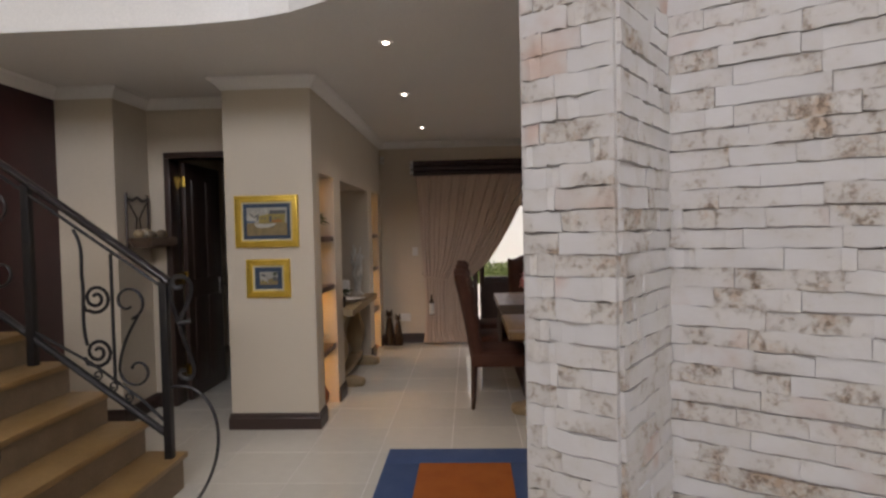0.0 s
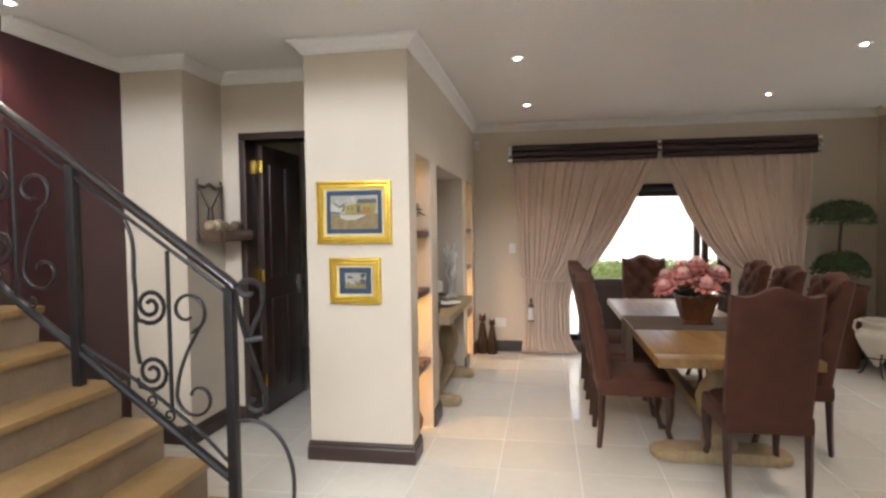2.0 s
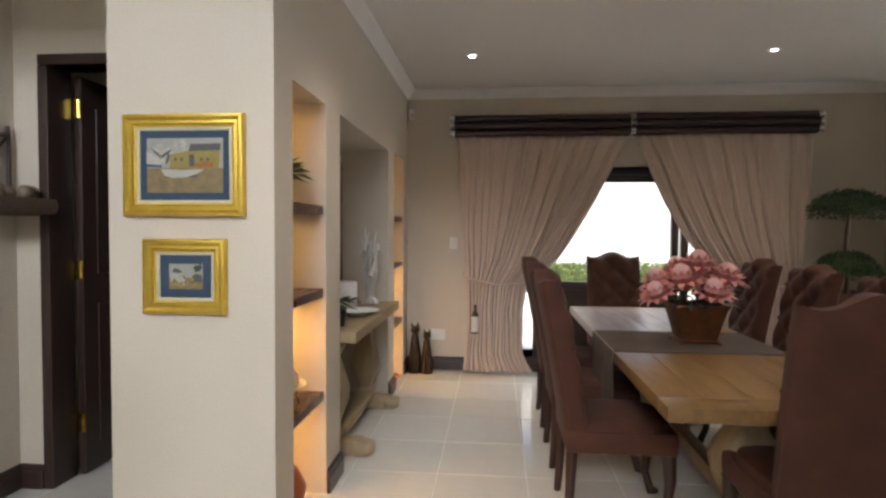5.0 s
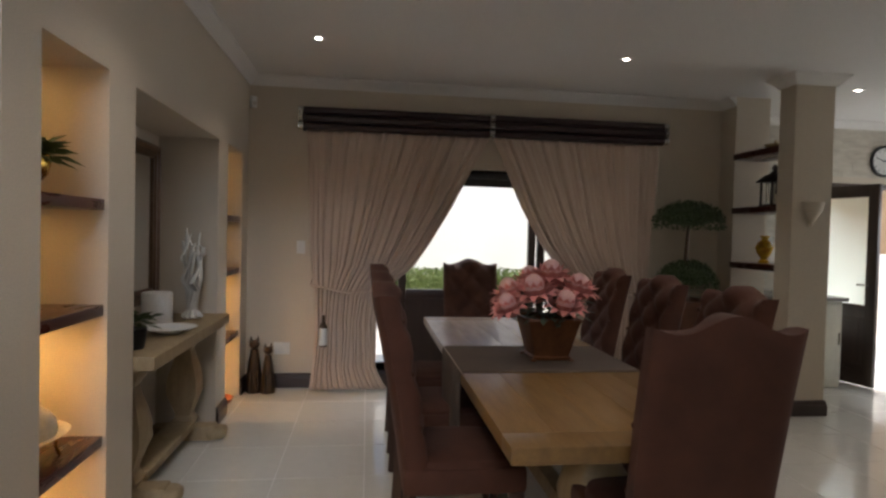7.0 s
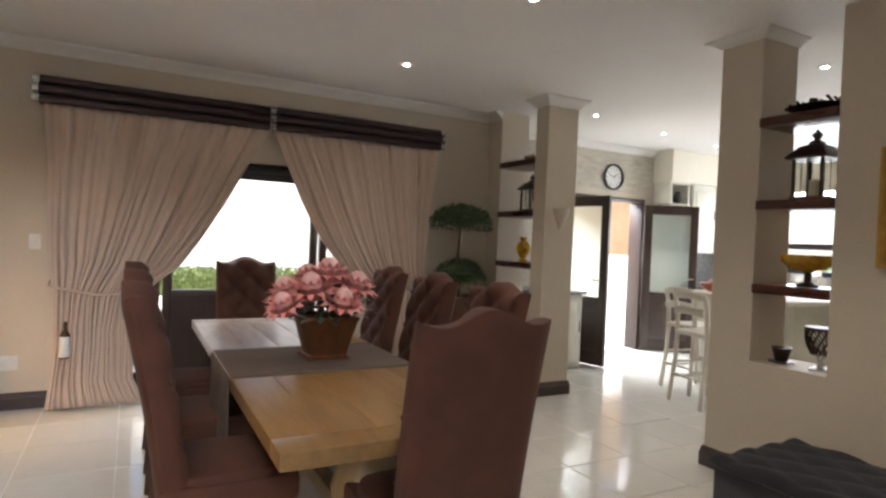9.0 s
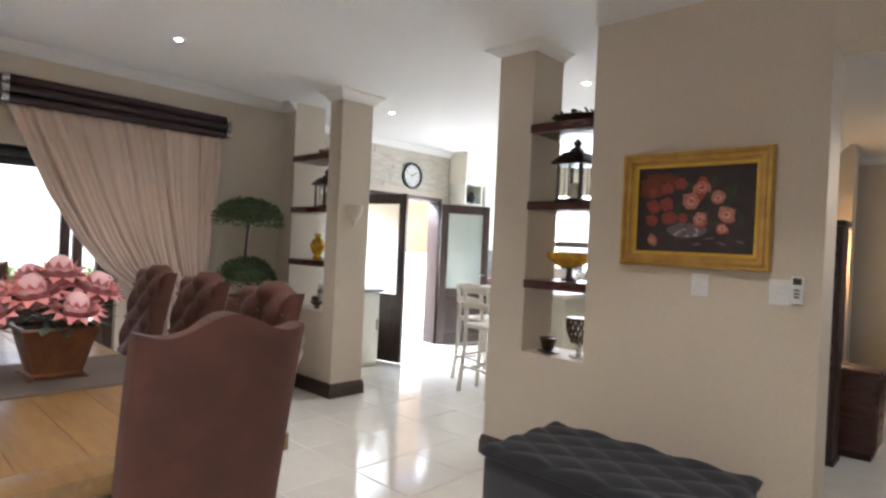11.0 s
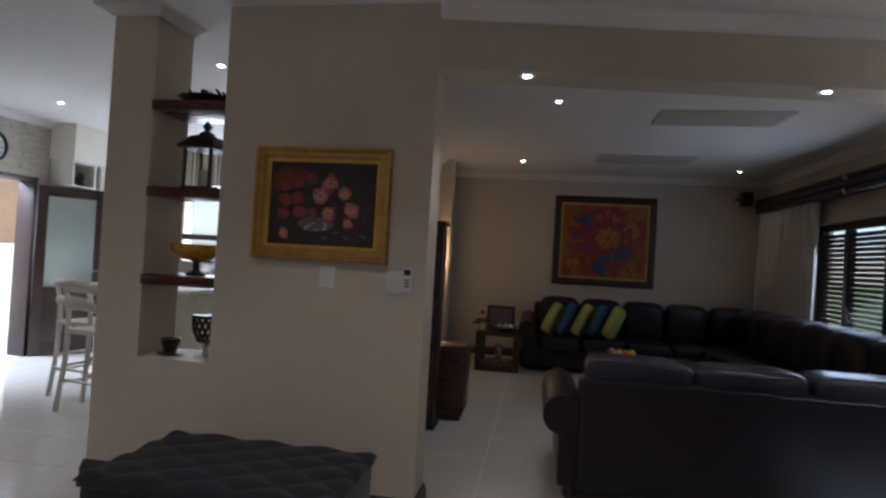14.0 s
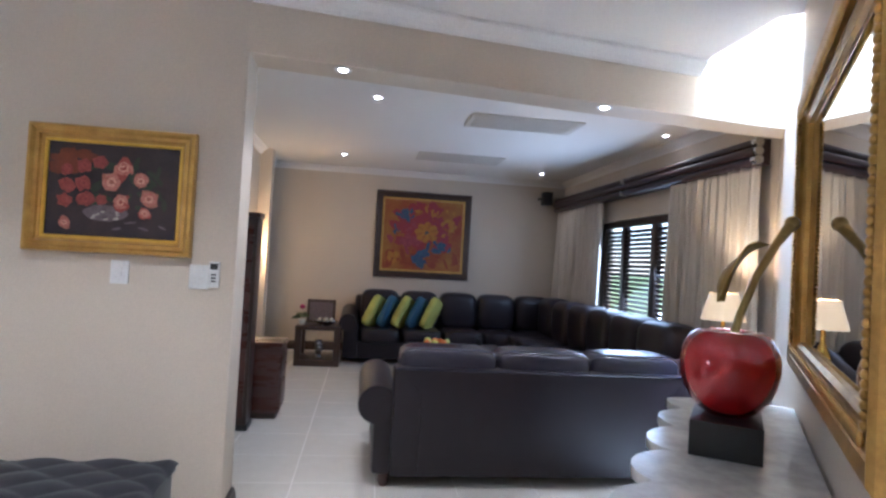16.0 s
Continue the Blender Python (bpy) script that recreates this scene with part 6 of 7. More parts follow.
t = thing("wall_mirror", "large rectangular mirror in a carved antique gilt frame", "mirror", "", by_wall(1.25, BACK + 0.024, 1.58), ANG)
frame_bars(t, 1.40, 0.84, [(0, 0.004), (0, 0.02), (0.014, 0.03), (0.03, 0.026), (0.055, 0.05), (0.085, 0.055), (0.10, 0.045), (0.11, 0.004)], M_OLDGOLD)
for side in range(4):
    bm = BM()
    horiz = side % 2 == 0
    ln, cnt = (1.42, 84) if horiz else (0.86, 51)
    for i in range(cnt):
        a = -ln / 2 + ln * (i + 0.5) / cnt
        o = (0.45 if horiz else 0.73) * (1 if side < 2 else -1)
        blob(bm, (a if horiz else o, -0.05, o if horiz else a), (0.010 if horiz else 0.015, 0.008, 0.015 if horiz else 0.010), 8, 5)
    tagged(part("carved_beading", bm, M_OLDGOLD, t, "gilt carved beading"), kind="stuff")
bm = BM()
box(bm, -0.70, -0.012, -0.42, 0.70, -0.003, 0.42)
part("mirror_glass", bm, M_MIRROR, t, "mirror glass", smooth=0)

t = thing("scalloped_console", "console table with a scalloped pale marble top and dark base", "console table", "", by_wall(1.28, BACK + 0.03), ANG)
bm = BM()
outline = [(0.95, -0.002), (0.97, -0.08)]
for i in range(81):
    x = 0.95 - 1.92 * i / 80
    scallop = abs(math.sin(math.pi * (0.95 - x) / 0.32)) ** 0.55
    ends = min(1, (0.97 - x) / 0.16, (x + 0.99) / 0.16) ** 0.5
    outline.append((x, -(0.14 + 0.25 * ends + 0.10 * scallop)))
outline += [(-0.99, -0.08), (-0.97, -0.002)]
lo = [bm.verts.new((x, y, 0.818)) for x, y in outline]
hi = [bm.verts.new((x, y, 0.85)) for x, y in outline]
bm.faces.new(lo[::-1])
bm.faces.new(hi)
for i in range(len(lo)):
    bm.faces.new((lo[i], lo[(i + 1) % len(lo)], hi[(i + 1) % len(lo)], hi[i]))
part("marble_top", bm, M_MARBLE, t, "pale grey-green marble top", smooth=0)
bm = BM()
box(bm, -0.85, -0.40, 0.70, 0.80, -0.02, 0.815, 0.01)
part("apron", bm, M_IRON, t)
for x in (-0.8, 0.75):
    for y in (-0.37, -0.06):
        bm = BM()
        tube(bm, [(x, y, 0), (x * 0.98, y, 0.2), (x * 1.01, y * 1.02, 0.5), (x, y, 0.71)], 0.022, 10, taper=[0.8, 0.7, 1.1, 1.4])
        part("leg", bm, M_IRON, t)
bm = BM()
for i in range(9):
    x = -0.7 + i * 0.175
    tube(bm, [(x + px, -0.405, 0.70 + pz) for px, pz in spiral((0, -0.06), 0.055, 0.015, 1.5, 1.3, 14)], 0.007, 6)
part("fretwork", bm, M_IRON, t)

M_CHERRY = surface("red_lacquer", (0.52, 0.008, 0.010), 0.16, 0.35, second=(0.36, 0.004, 0.006), scale=3, fine=400, bump=0.0, coat=1.0, rough_spread=0.02)
M_STALK = surface("gold_leafed_stalk", (0.42, 0.30, 0.10), 0.32, 0.8, second=(0.28, 0.19, 0.06), scale=8, fine=80, bump=0.2)
M_CHERRY.node_tree.nodes["Principled BSDF"].inputs["Coat Roughness"].default_value = 0.03
t = thing("cherry_sculpture", "glossy red cherry sculpture with gold stalk on black block", "sculpture", "", by_wall(1.45, BACK + 0.28, 0.85), ANG)
bm = BM()
box(bm, -0.17, -0.10, 0, 0.17, 0.10, 0.105, 0.003)
part("base_block", bm, M_BLACK, t)
bm = BM()
nn, rr = 40, 26
rows = []
for j in range(rr + 1):
    p = math.pi * j / rr
    row = []
    for i in range(nn):
        a = 2 * math.pi * i / nn
        r = 0.148 * max(0.0, math.sin(p)) ** 0.82 * (1 + 0.09 * -math.cos(p))
        z = -0.152 * math.cos(p)
        dent = 0.075 * math.exp(-((r / 0.055) ** 2)) * (1 if j > rr / 2 else 0)
        crease = 1 - 0.035 * math.exp(-((a - 4.4) / 0.30) ** 2) * math.sin(p) * (j / rr)
        row.append(bm.verts.new((r * crease * math.cos(a), r * crease * math.sin(a), 0.245 + z - dent)))
    rows.append(row)
for a, b in zip(rows, rows[1:]):
    for i in range(nn):
        bm.faces.new((a[i], a[(i + 1) % nn], b[(i + 1) % nn], b[i]))
bmesh.ops.remove_doubles(bm, verts=bm.verts, dist=0.0005)
part("cherry", bm, M_CHERRY, t, "glossy red cherry", smooth=80)
bm = BM()
stalk = [(0, 0, 0.31), (-0.03, 0.025, 0.42), (-0.09, 0.07, 0.55), (-0.16, 0.125, 0.66), (-0.23, 0.175, 0.74)]
tube(bm, stalk, 0.014, 12, taper=[1.1, 0.9, 0.9, 1.0, 1.5])
blob(bm, stalk[-1], (0.032, 0.026, 0.026), 12, 8)
part("stalk", bm, M_STALK, t, "gold stalk")
bm = BM()


def leaf_at(u, v):
    w = 0.055 * math.sin(math.pi * min(0.98, u + 0.02)) ** 0.8
    base = Vector((-0.16, 0.11, 0.66)) + Vector((0.14, -0.13, -0.20)) * u + Vector((0.01, -0.02, 0.04)) * math.sin(u * 3.1)
    return base + Vector((0.6, 0.5, 0.6)) * (v - 0.5) * w * 2 + Vector((0, -0.02, 0)) * (abs(v - 0.5) * 2)


grid(bm, 14, 6, leaf_at)
ob = part("leaf", bm, M_STALK, t, "gold curled leaf", smooth=80)
ob.modifiers.new("thickness", "SOLIDIFY").thickness = 0.006

# ---- living room ----
def cushion(bm, x0, y0, z0, x1, y1, z1, p=0.45):
    blob(bm, ((x0 + x1) / 2, (y0 + y1) / 2, (z0 + z1) / 2), ((x1 - x0) / 2, (y1 - y0) / 2, (z1 - z0) / 2), 28, 16, p)


t = thing("leather_sofa", "dark brown leather sofa with rolled arms, seen from behind", "sofa", "leather sofas", (4.95, 6.0, 0))
bm = BM()
box(bm, 0.0, -1.02, 0.07, 0.20, 0.93, 0.735, 0.03)
part("back", bm, M_LEATHER, t)
bm = BM()
box(bm, 0.20, -1.0, 0.07, 0.86, 0.90, 0.30, 0.02)
part("base", bm, M_LEATHER, t)
# piping in the leather with the blue sheen painted in
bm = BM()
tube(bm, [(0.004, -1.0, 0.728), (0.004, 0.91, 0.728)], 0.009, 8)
part("piping", bm, M_LEATHERSHEEN, t)
for y in (-0.83, 0.76):
    bm = BM()
    tube(bm, [(0.001, y, 0.09), (0.001, y, 0.58), (0.001, y + 0.08 * (1 if y > 0 else -1), 0.66)], 0.005, 6)
    part("seam", bm, M_LEATHER, t)
for s, y in ((1, 0.90), (-1, -0.99)):
    bm = BM()
    box(bm, 0.05, y - 0.03 if s > 0 else y - 0.14, 0.07, 0.90, y + 0.14 if s > 0 else y + 0.03, 0.50, 0.03)
    tube(bm, [(0.03, y + s * 0.12, 0.50), (0.5, y + s * 0.12, 0.515), (0.93, y + s * 0.12, 0.51)], 0.118, 22)
    part("arm", bm, M_LEATHER, t)
# cushions are lighter and bluer than the back, as sheen in the colour
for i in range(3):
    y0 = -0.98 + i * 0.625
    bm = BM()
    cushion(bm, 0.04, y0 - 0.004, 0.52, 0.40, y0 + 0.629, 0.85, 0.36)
    part("back_cushion", bm, M_LEATHERSHEEN, t)
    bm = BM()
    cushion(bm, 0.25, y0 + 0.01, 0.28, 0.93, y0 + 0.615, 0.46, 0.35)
    part("seat_cushion", bm, M_LEATHERSHEEN, t)
for x in (0.08, 0.80):
    for y in (-0.95, 0.96):
        bm = BM()
        lathe(bm, [(0.025, 0), (0.04, 0.03), (0.035, 0.075)], 12, pose(x, y, 0))
        part("foot", bm, M_LEGWOOD, t)

t = thing("corner_sofa", "long dark leather corner sofa along two walls", "sofa", "leather sofas", (0, 0, 0))
bm = BM()
box(bm, 9.15, 4.3, 0.07, 10.08, 7.2, 0.30, 0.03)
part("base", bm, M_LEATHER, t)
bm = BM()
box(bm, 5.75, 4.22, 0.07, 9.15, 5.1, 0.30, 0.03)
part("base", bm, M_LEATHER, t)
bm = BM()
box(bm, 9.88, 4.25, 0.07, 10.12, 7.25, 0.86, 0.05)
part("back", bm, M_LEATHER, t)
bm = BM()
box(bm, 5.75, 4.2, 0.07, 9.9, 4.42, 0.86, 0.05)
part("back", bm, M_LEATHER, t)
for i in range(5):
    y0 = 7.18 - (i + 1) * 0.56
    bm = BM()
    cushion(bm, 9.62, y0 + 0.005, 0.44, 9.98, y0 + 0.55, 0.96)
    part("back_cushion", bm, M_LEATHER, t)
    bm = BM()
    cushion(bm, 9.08, y0 + 0.005, 0.27, 9.80, y0 + 0.55, 0.47, 0.35)
    part("seat_cushion", bm, M_LEATHER, t)
for i in range(6):
    x0 = 5.85 + i * 0.6
    bm = BM()
    cushion(bm, x0 + 0.005, 4.32, 0.44, x0 + 0.595, 4.70, 0.98)
    part("back_cushion", bm, M_LEATHER, t)
    bm = BM()
    cushion(bm, x0 + 0.005, 4.50, 0.27, x0 + 0.595, 5.18, 0.47, 0.35)
    part("seat_cushion", bm, M_LEATHER, t)
bm = BM()
box(bm, 9.12, 7.18, 0.07, 10.08, 7.38, 0.52, 0.04)
tube(bm, [(9.08, 7.32, 0.54), (9.6, 7.32, 0.55), (10.08, 7.32, 0.6)], 0.115, 18)
part("arm", bm, M_LEATHER, t)
bm = BM()
box(bm, 5.62, 4.22, 0.07, 5.84, 5.1, 0.55, 0.04)
tube(bm, [(5.70, 5.14, 0.58), (5.70, 4.6, 0.62), (5.70, 4.25, 0.86)], 0.12, 18)
part("arm", bm, M_LEATHER, t)
M_LIME = surface("lime_cotton", (0.52, 0.52, 0.12), 0.85, scale=7, fine=260, bump=0.2)
M_TEAL = surface("petrol_blue_cotton", (0.035, 0.11, 0.19), 0.8, scale=7, fine=260, bump=0.2)
for i in range(5):
    bm = BM()
    m = pose(9.40, 6.98 - i * 0.195, 0.67, 18, -20, 62)
    blob(bm, (0, 0, 0), (0.055, 0.185, 0.225), 24, 14, 0.4, m)
    solid("scatter_cushion", bm, M_LIME if i % 2 == 0 else M_TEAL, ("lime green" if i % 2 == 0 else "petrol blue") + " square scatter cushion on the leather sofa", "cushion", group="scatter cushions")


def side_table(x, y, w, h, name="side_table", label="small dark wooden side table with open sides"):
    t = thing(name, label, "side table", "", (x, y, 0))
    bm = BM()
    box(bm, -w / 2, -w / 2, h - 0.05, w / 2, w / 2, h, 0.006)
    part("tabletop", bm, M_DARKWOOD, t)
    bm = BM()
    box(bm, -w / 2, -w / 2, 0.0, w / 2, w / 2, 0.08, 0.006)
    part("plinth", bm, M_DARKWOOD, t)
    for sx in (-1, 1):
        for sy in (-1, 1):
            bm = BM()
            box(bm, sx * (w / 2 - 0.04) - 0.04, sy * (w / 2 - 0.04) - 0.04, 0.08, sx * (w / 2 - 0.04) + 0.04, sy * (w / 2 - 0.04) + 0.04, h - 0.05)
            part("leg", bm, M_DARKWOOD, t)


side_table(9.14, 7.68, 0.56, 0.50)
bm = BM()
lathe(bm, [(0.05, 0), (0.03, 0.03), (0.06, 0.12), (0.04, 0.2), (0.05, 0.22), (0.0, 0.21)], 18)
solid("lower_vase", bm, M_SILVER, "silver vase inside the side table", "vase", at=(9.14, 7.68, 0.08))
t = thing("photo_frame", "dark standing photo frame with a pale mount on the side table", "photo frame", "", (9.30, 7.68, 0.655), 270)
frame_bars(t, 0.30, 0.24, [(0, 0.002), (0, 0.02), (0.035, 0.02), (0.035, 0.002)], M_DARKWOOD)
bm = BM()
box(bm, -0.15, -0.006, -0.12, 0.15, -0.001, 0.12)
part("print", bm, P_GREY, t)
t = thing("silver_bowl", "polished silver bowl of silver balls on the side table", "bowl", "", (9.02, 7.60, 0.50))
bm = BM()
lathe(bm, [(0.05, 0), (0.12, 0.03), (0.16, 0.065), (0.15, 0.065), (0.09, 0.03), (0.0, 0.02)], 26)
part("bowl", bm, M_SILVER, t)
for i in range(4):
    bm = BM()
    blob(bm, (0.07 * math.cos(i * 1.6), 0.07 * math.sin(i * 1.6), 0.065), (0.04, 0.04, 0.04), 14, 8)
    part("ball", bm, M_SILVER, t)
t = thing("orchid_pot", "small pot with green leaves and a magenta bloom", "plant", "", (9.02, 7.90, 0.50))
bm = BM()
lathe(bm, [(0.03, 0), (0.045, 0.07), (0.04, 0.07), (0.0, 0.06)], 16)
part("pot", bm, M_WHITE, t)
bm = BM()
sprig(bm, (0, 0, 0.09), 40, 0.05, 0.12, rnd, 0.5, 0.2)
tagged(part("leaves", bm, M_GREEN, t, smooth=0), kind="stuff")
bm = BM()
blob(bm, (0.0, 0.0, 0.23), (0.035, 0.035, 0.03), 12, 8)
part("bloom", bm, surface("magenta_petal", (0.35, 0.02, 0.12), 0.6, scale=20), t)

t = thing("coffee_table", "low dark wooden coffee table between the sofas", "coffee table", "", (7.85, 6.05, 0))
bm = BM()
box(bm, -0.55, -0.55, 0.36, 0.55, 0.55, 0.42, 0.008)
part("tabletop", bm, M_DARKWOOD, t)
for sx in (-1, 1):
    for sy in (-1, 1):
        bm = BM()
        box(bm, sx * 0.48 - 0.05, sy * 0.48 - 0.05, 0, sx * 0.48 + 0.05, sy * 0.48 + 0.05, 0.36, 0.004)
        part("leg", bm, M_DARKWOOD, t)
t = thing("fruit_bowl", "dark bowl of yellow and orange fruit on the coffee table", "fruit bowl", "", (7.75, 6.32, 0.42))
bm = BM()
lathe(bm, [(0.06, 0), (0.15, 0.03), (0.20, 0.07), (0.19, 0.07), (0.1, 0.03), (0.0, 0.02)], 26)
part("bowl", bm, M_BRONZE, t)
M_ORANGEF = surface("orange_peel", (0.65, 0.16, 0.02), 0.5, scale=20, fine=150)
for i in range(7):
    bm = BM()
    blob(bm, (0.11 * math.cos(i * 0.95), 0.11 * math.sin(i * 0.95), 0.085 + 0.01 * (i % 2)), (0.042, 0.042, 0.04), 12, 8)
    part("fruit", bm, M_LIME if i % 2 else M_ORANGEF, t)
t = thing("table_tray", "black tray with candle holders on the coffee table", "tray", "", (7.95, 5.8, 0.42))
bm = BM()
box(bm, -0.22, -0.16, 0.0, 0.22, 0.16, 0.02, 0.006)
part("tray", bm, M_BLACK, t)
bm = BM()
lathe(bm, [(0.03, 0.02), (0.03, 0.12), (0.0, 0.12)], 14)
part("candle_holder", bm, M_BLACK, t)

t = thing("side_cabinet", "low polished mahogany cabinet against the living-room wall", "cabinet", "", (6.43, 7.80, 0))
bm = BM()
box(bm, 0, 0.0, 0.05, 0.34, 0.7, 0.60, 0.006)
part("body", bm, M_MAHOG, t)
bm = BM()
box(bm, -0.015, -0.015, 0.60, 0.355, 0.7, 0.64, 0.008)
part("top", bm, M_MAHOG, t)
bm = BM()
box(bm, 0.02, 0.02, 0.0, 0.32, 0.68, 0.05)
part("plinth", bm, M_DARKWOOD, t)
for z0, z1 in ((0.08, 0.32), (0.33, 0.58)):
    bm = BM()
    box(bm, 0.015, -0.012, z0, 0.325, -0.001, z1, 0.004)
    part("drawer_front", bm, M_MAHOG, t)
t = thing("tall_cabinet", "tall narrow dark wooden cabinet beside the low one", "cabinet", "", (6.2, 8.09, 0))
bm = BM()
box(bm, -0.10, -0.10, 0.04, 0.10, 0.42, 1.66, 0.008)
part("body", bm, M_DARKWOOD, t)
bm = BM()
box(bm, -0.115, -0.115, 1.66, 0.115, 0.44, 1.70, 0.008)
part("cornice", bm, M_DARKWOOD, t)
bm = BM()
box(bm, -0.11, -0.11, 0.0, 0.11, 0.43, 0.04, 0.004)
part("plinth", bm, M_BLACK, t)
bm = BM()
box(bm, -0.108, -0.07, 0.10, -0.101, 0.39, 1.60, 0.006)
part("panel", bm, M_MAHOG, t, "reddish mahogany panel")
lamp("corner_lamp_glow", "POINT", pose(8.8, 8.42, 1.45), 4.2, (1.0, 0.62, 0.26), radius=0.05)
t = thing("corner_lamp", "slim lit floor lamp behind the tall cabinet", "lamp", "", (8.8, 8.46, 0.0))
bm = BM()
lathe(bm, [(0.07, 0), (0.07, 0.02), (0.02, 0.04), (0.015, 1.05), (0.0, 1.06)], 18)
part("stand", bm, M_BRONZE, t)
bm = BM()
lathe(bm, [(0.07, 1.12), (0.055, 1.36), (0.05, 1.36), (0.065, 1.12)], 24)
part("shade", bm, M_SHADE, t, "glowing cream shade")

for x, y, rz in ((LX - 0.11, 4.42, 0), (5.95, LN - 0.12, 0)):
    t = thing("wall_speaker", "small black loudspeaker bracketed high on the wall", "loudspeaker", "wall speakers", (x, y, 2.36), rz)
    bm = BM()
    box(bm, -0.08, -0.07, 0, 0.08, 0.07, 0.20, 0.012)
    part("cabinet", bm, M_BLACK, t)
    bm = BM()
    tube(bm, [(0.05, 0.03, 0.1), (0.105, 0.11, 0.1)], 0.015, 8)
    part("bracket", bm, M_BLACK, t)

for x0, x1, y0, y1 in ((6.47, 6.98, 5.22, 6.27), (8.48, 9.03, 5.48, 6.57)):
    t = thing("ceiling_air_vent", "white slatted cassette air vent flush in the ceiling", "air vent", "ceiling vents", ((x0 + x1) / 2, (y0 + y1) / 2, H))
    w, d = (x1 - x0) / 2, (y1 - y0) / 2
    for a, b, c, e in ((-w, -d, w, -d + 0.05), (-w, d - 0.05, w, d), (-w, -d + 0.05, -w + 0.05, d - 0.05), (w - 0.05, -d + 0.05, w, d - 0.05)):
        bm = BM()
        box(bm, a, b, -0.012, c, e, -0.001, 0.003)
        part("frame", bm, M_VENT, t)
    bm = BM()
    box(bm, -w + 0.05, -d + 0.05, -0.004, w - 0.05, d - 0.05, -0.001)
    part("backing", bm, M_BLACK, t, "dark duct behind the slats")
    for i in range(9):
        bm = BM()
        x = -w + 0.08 + i * (2 * w - 0.16) / 8
        box(bm, x - 0.016, -d + 0.05, -0.012, x + 0.016, d - 0.05, -0.008, 0, None)
        part("slat", bm, M_VENT, t)

# living-room window with shutters, curtains and valance
win = tagged(new("window_2"), "dark timber window with closed louvred shutters", kind="structure")
for x0, z0, x1, z1 in ((LW0, 0.1, LW0 + 0.08, 2.02), (LW1 - 0.08, 0.1, LW1, 2.02), (LW0 + 0.08, 1.94, LW1 - 0.08, 2.02), (LW0 + 0.08, 0.1, LW1 - 0.08, 0.18), (7.34, 0.18, 7.44, 1.94), (8.1, 0.18, 8.18, 1.94), (6.9, 0.18, 6.97, 1.94)):
    bm = BM()
    box(bm, x0, LS - 0.13, z0, x1, LS - 0.05, z1, 0.006)
    part("window_frame", bm, M_DARKWOOD, win)
for a, b in ((LW0 + 0.08, 6.9), (6.97, 7.34), (7.44, 8.1), (8.18, LW1 - 0.08)):
    for i in range(33):
        z = 0.22 + i * 0.052
        bm = BM()
        box(bm, a, -0.024, -0.004, b, 0.024, 0.004, 0, pose(0, LS - 0.09, z, 48, 0, 0))
        part("louvre", bm, M_DARKWOOD, win)
bm = BM()
box(bm, LW0 + 0.08, LS - 0.17, 0.18, LW1 - 0.08, LS - 0.164, 1.94)
g = part("pane", bm, M_GLASS, win, smooth=0)
g.visible_shadow = False
for a, b, f in ((8.42, 10.1, 15), (5.45, 6.74, 13)):
    t = thing("curtain", "floor-length pleated pale linen curtain hanging straight", "curtain", "curtains of the living-room window", (0, 0, 0))
    curtain(t, lambda z, a=a: a, lambda z, b=b: b, 2.27, f, LS + 0.13, M_CURTAIN_PALE, f, amp=0.04)
v = valance("curtain_valance", 5.42, 10.1, -(LS + 0.16), 2.36, (), "long dark reeded valance with silver caps over the shutters")
v.matrix_world = Matrix.Diagonal((1, -1, 1, 1))
for x in (5.42, 7.7):
    for k in range(3):
        bm = BM()
        tube(bm, [(x - 0.03, -(LS + 0.16) - 0.012, 2.294 + 0.066 * k), (x + 0.03, -(LS + 0.16) - 0.012, 2.294 + 0.066 * k)], 0.036, 14)
        part("end_cap", bm, M_SILVER, v, "brushed silver cap")
side_table(5.36, 4.58, 0.42, 0.68, label="small dark table carrying the lit table lamp")
t = thing("table_lamp", "table lamp with brass base and lit cream shade", "table lamp", "", (5.37, 4.52, 0.68))
bm = BM()
lathe(bm, [(0.07, 0), (0.075, 0.02), (0.03, 0.04), (0.05, 0.12), (0.055, 0.2), (0.02, 0.30), (0.012, 0.42), (0.0, 0.43)], 22)
part("base", bm, M_BRASS, t)
bm = BM()
lathe(bm, [(0.155, 0.40), (0.10, 0.60), (0.096, 0.60), (0.151, 0.40)], 30)
part("shade", bm, M_SHADE, t, "glowing cream shade")
lamp("table_lamp_glow", "POINT", pose(5.37, 4.52, 1.20), 6.0, (1.0, 0.70, 0.38), radius=0.03)
t = thing("wall_picture", "dark-framed narrow picture on the living-room wall", "picture", "", (5.12, LS + 0.004, 1.58), 180)
frame_bars(t, 0.24, 0.62, [(0, 0.002), (0, 0.02), (0.05, 0.025), (0.05, 0.002)], M_DARKWOOD)
bm = BM()
box(bm, -0.12, -0.006, -0.31, 0.12, -0.001, 0.31)
part("print", bm, P_NIGHT, t)

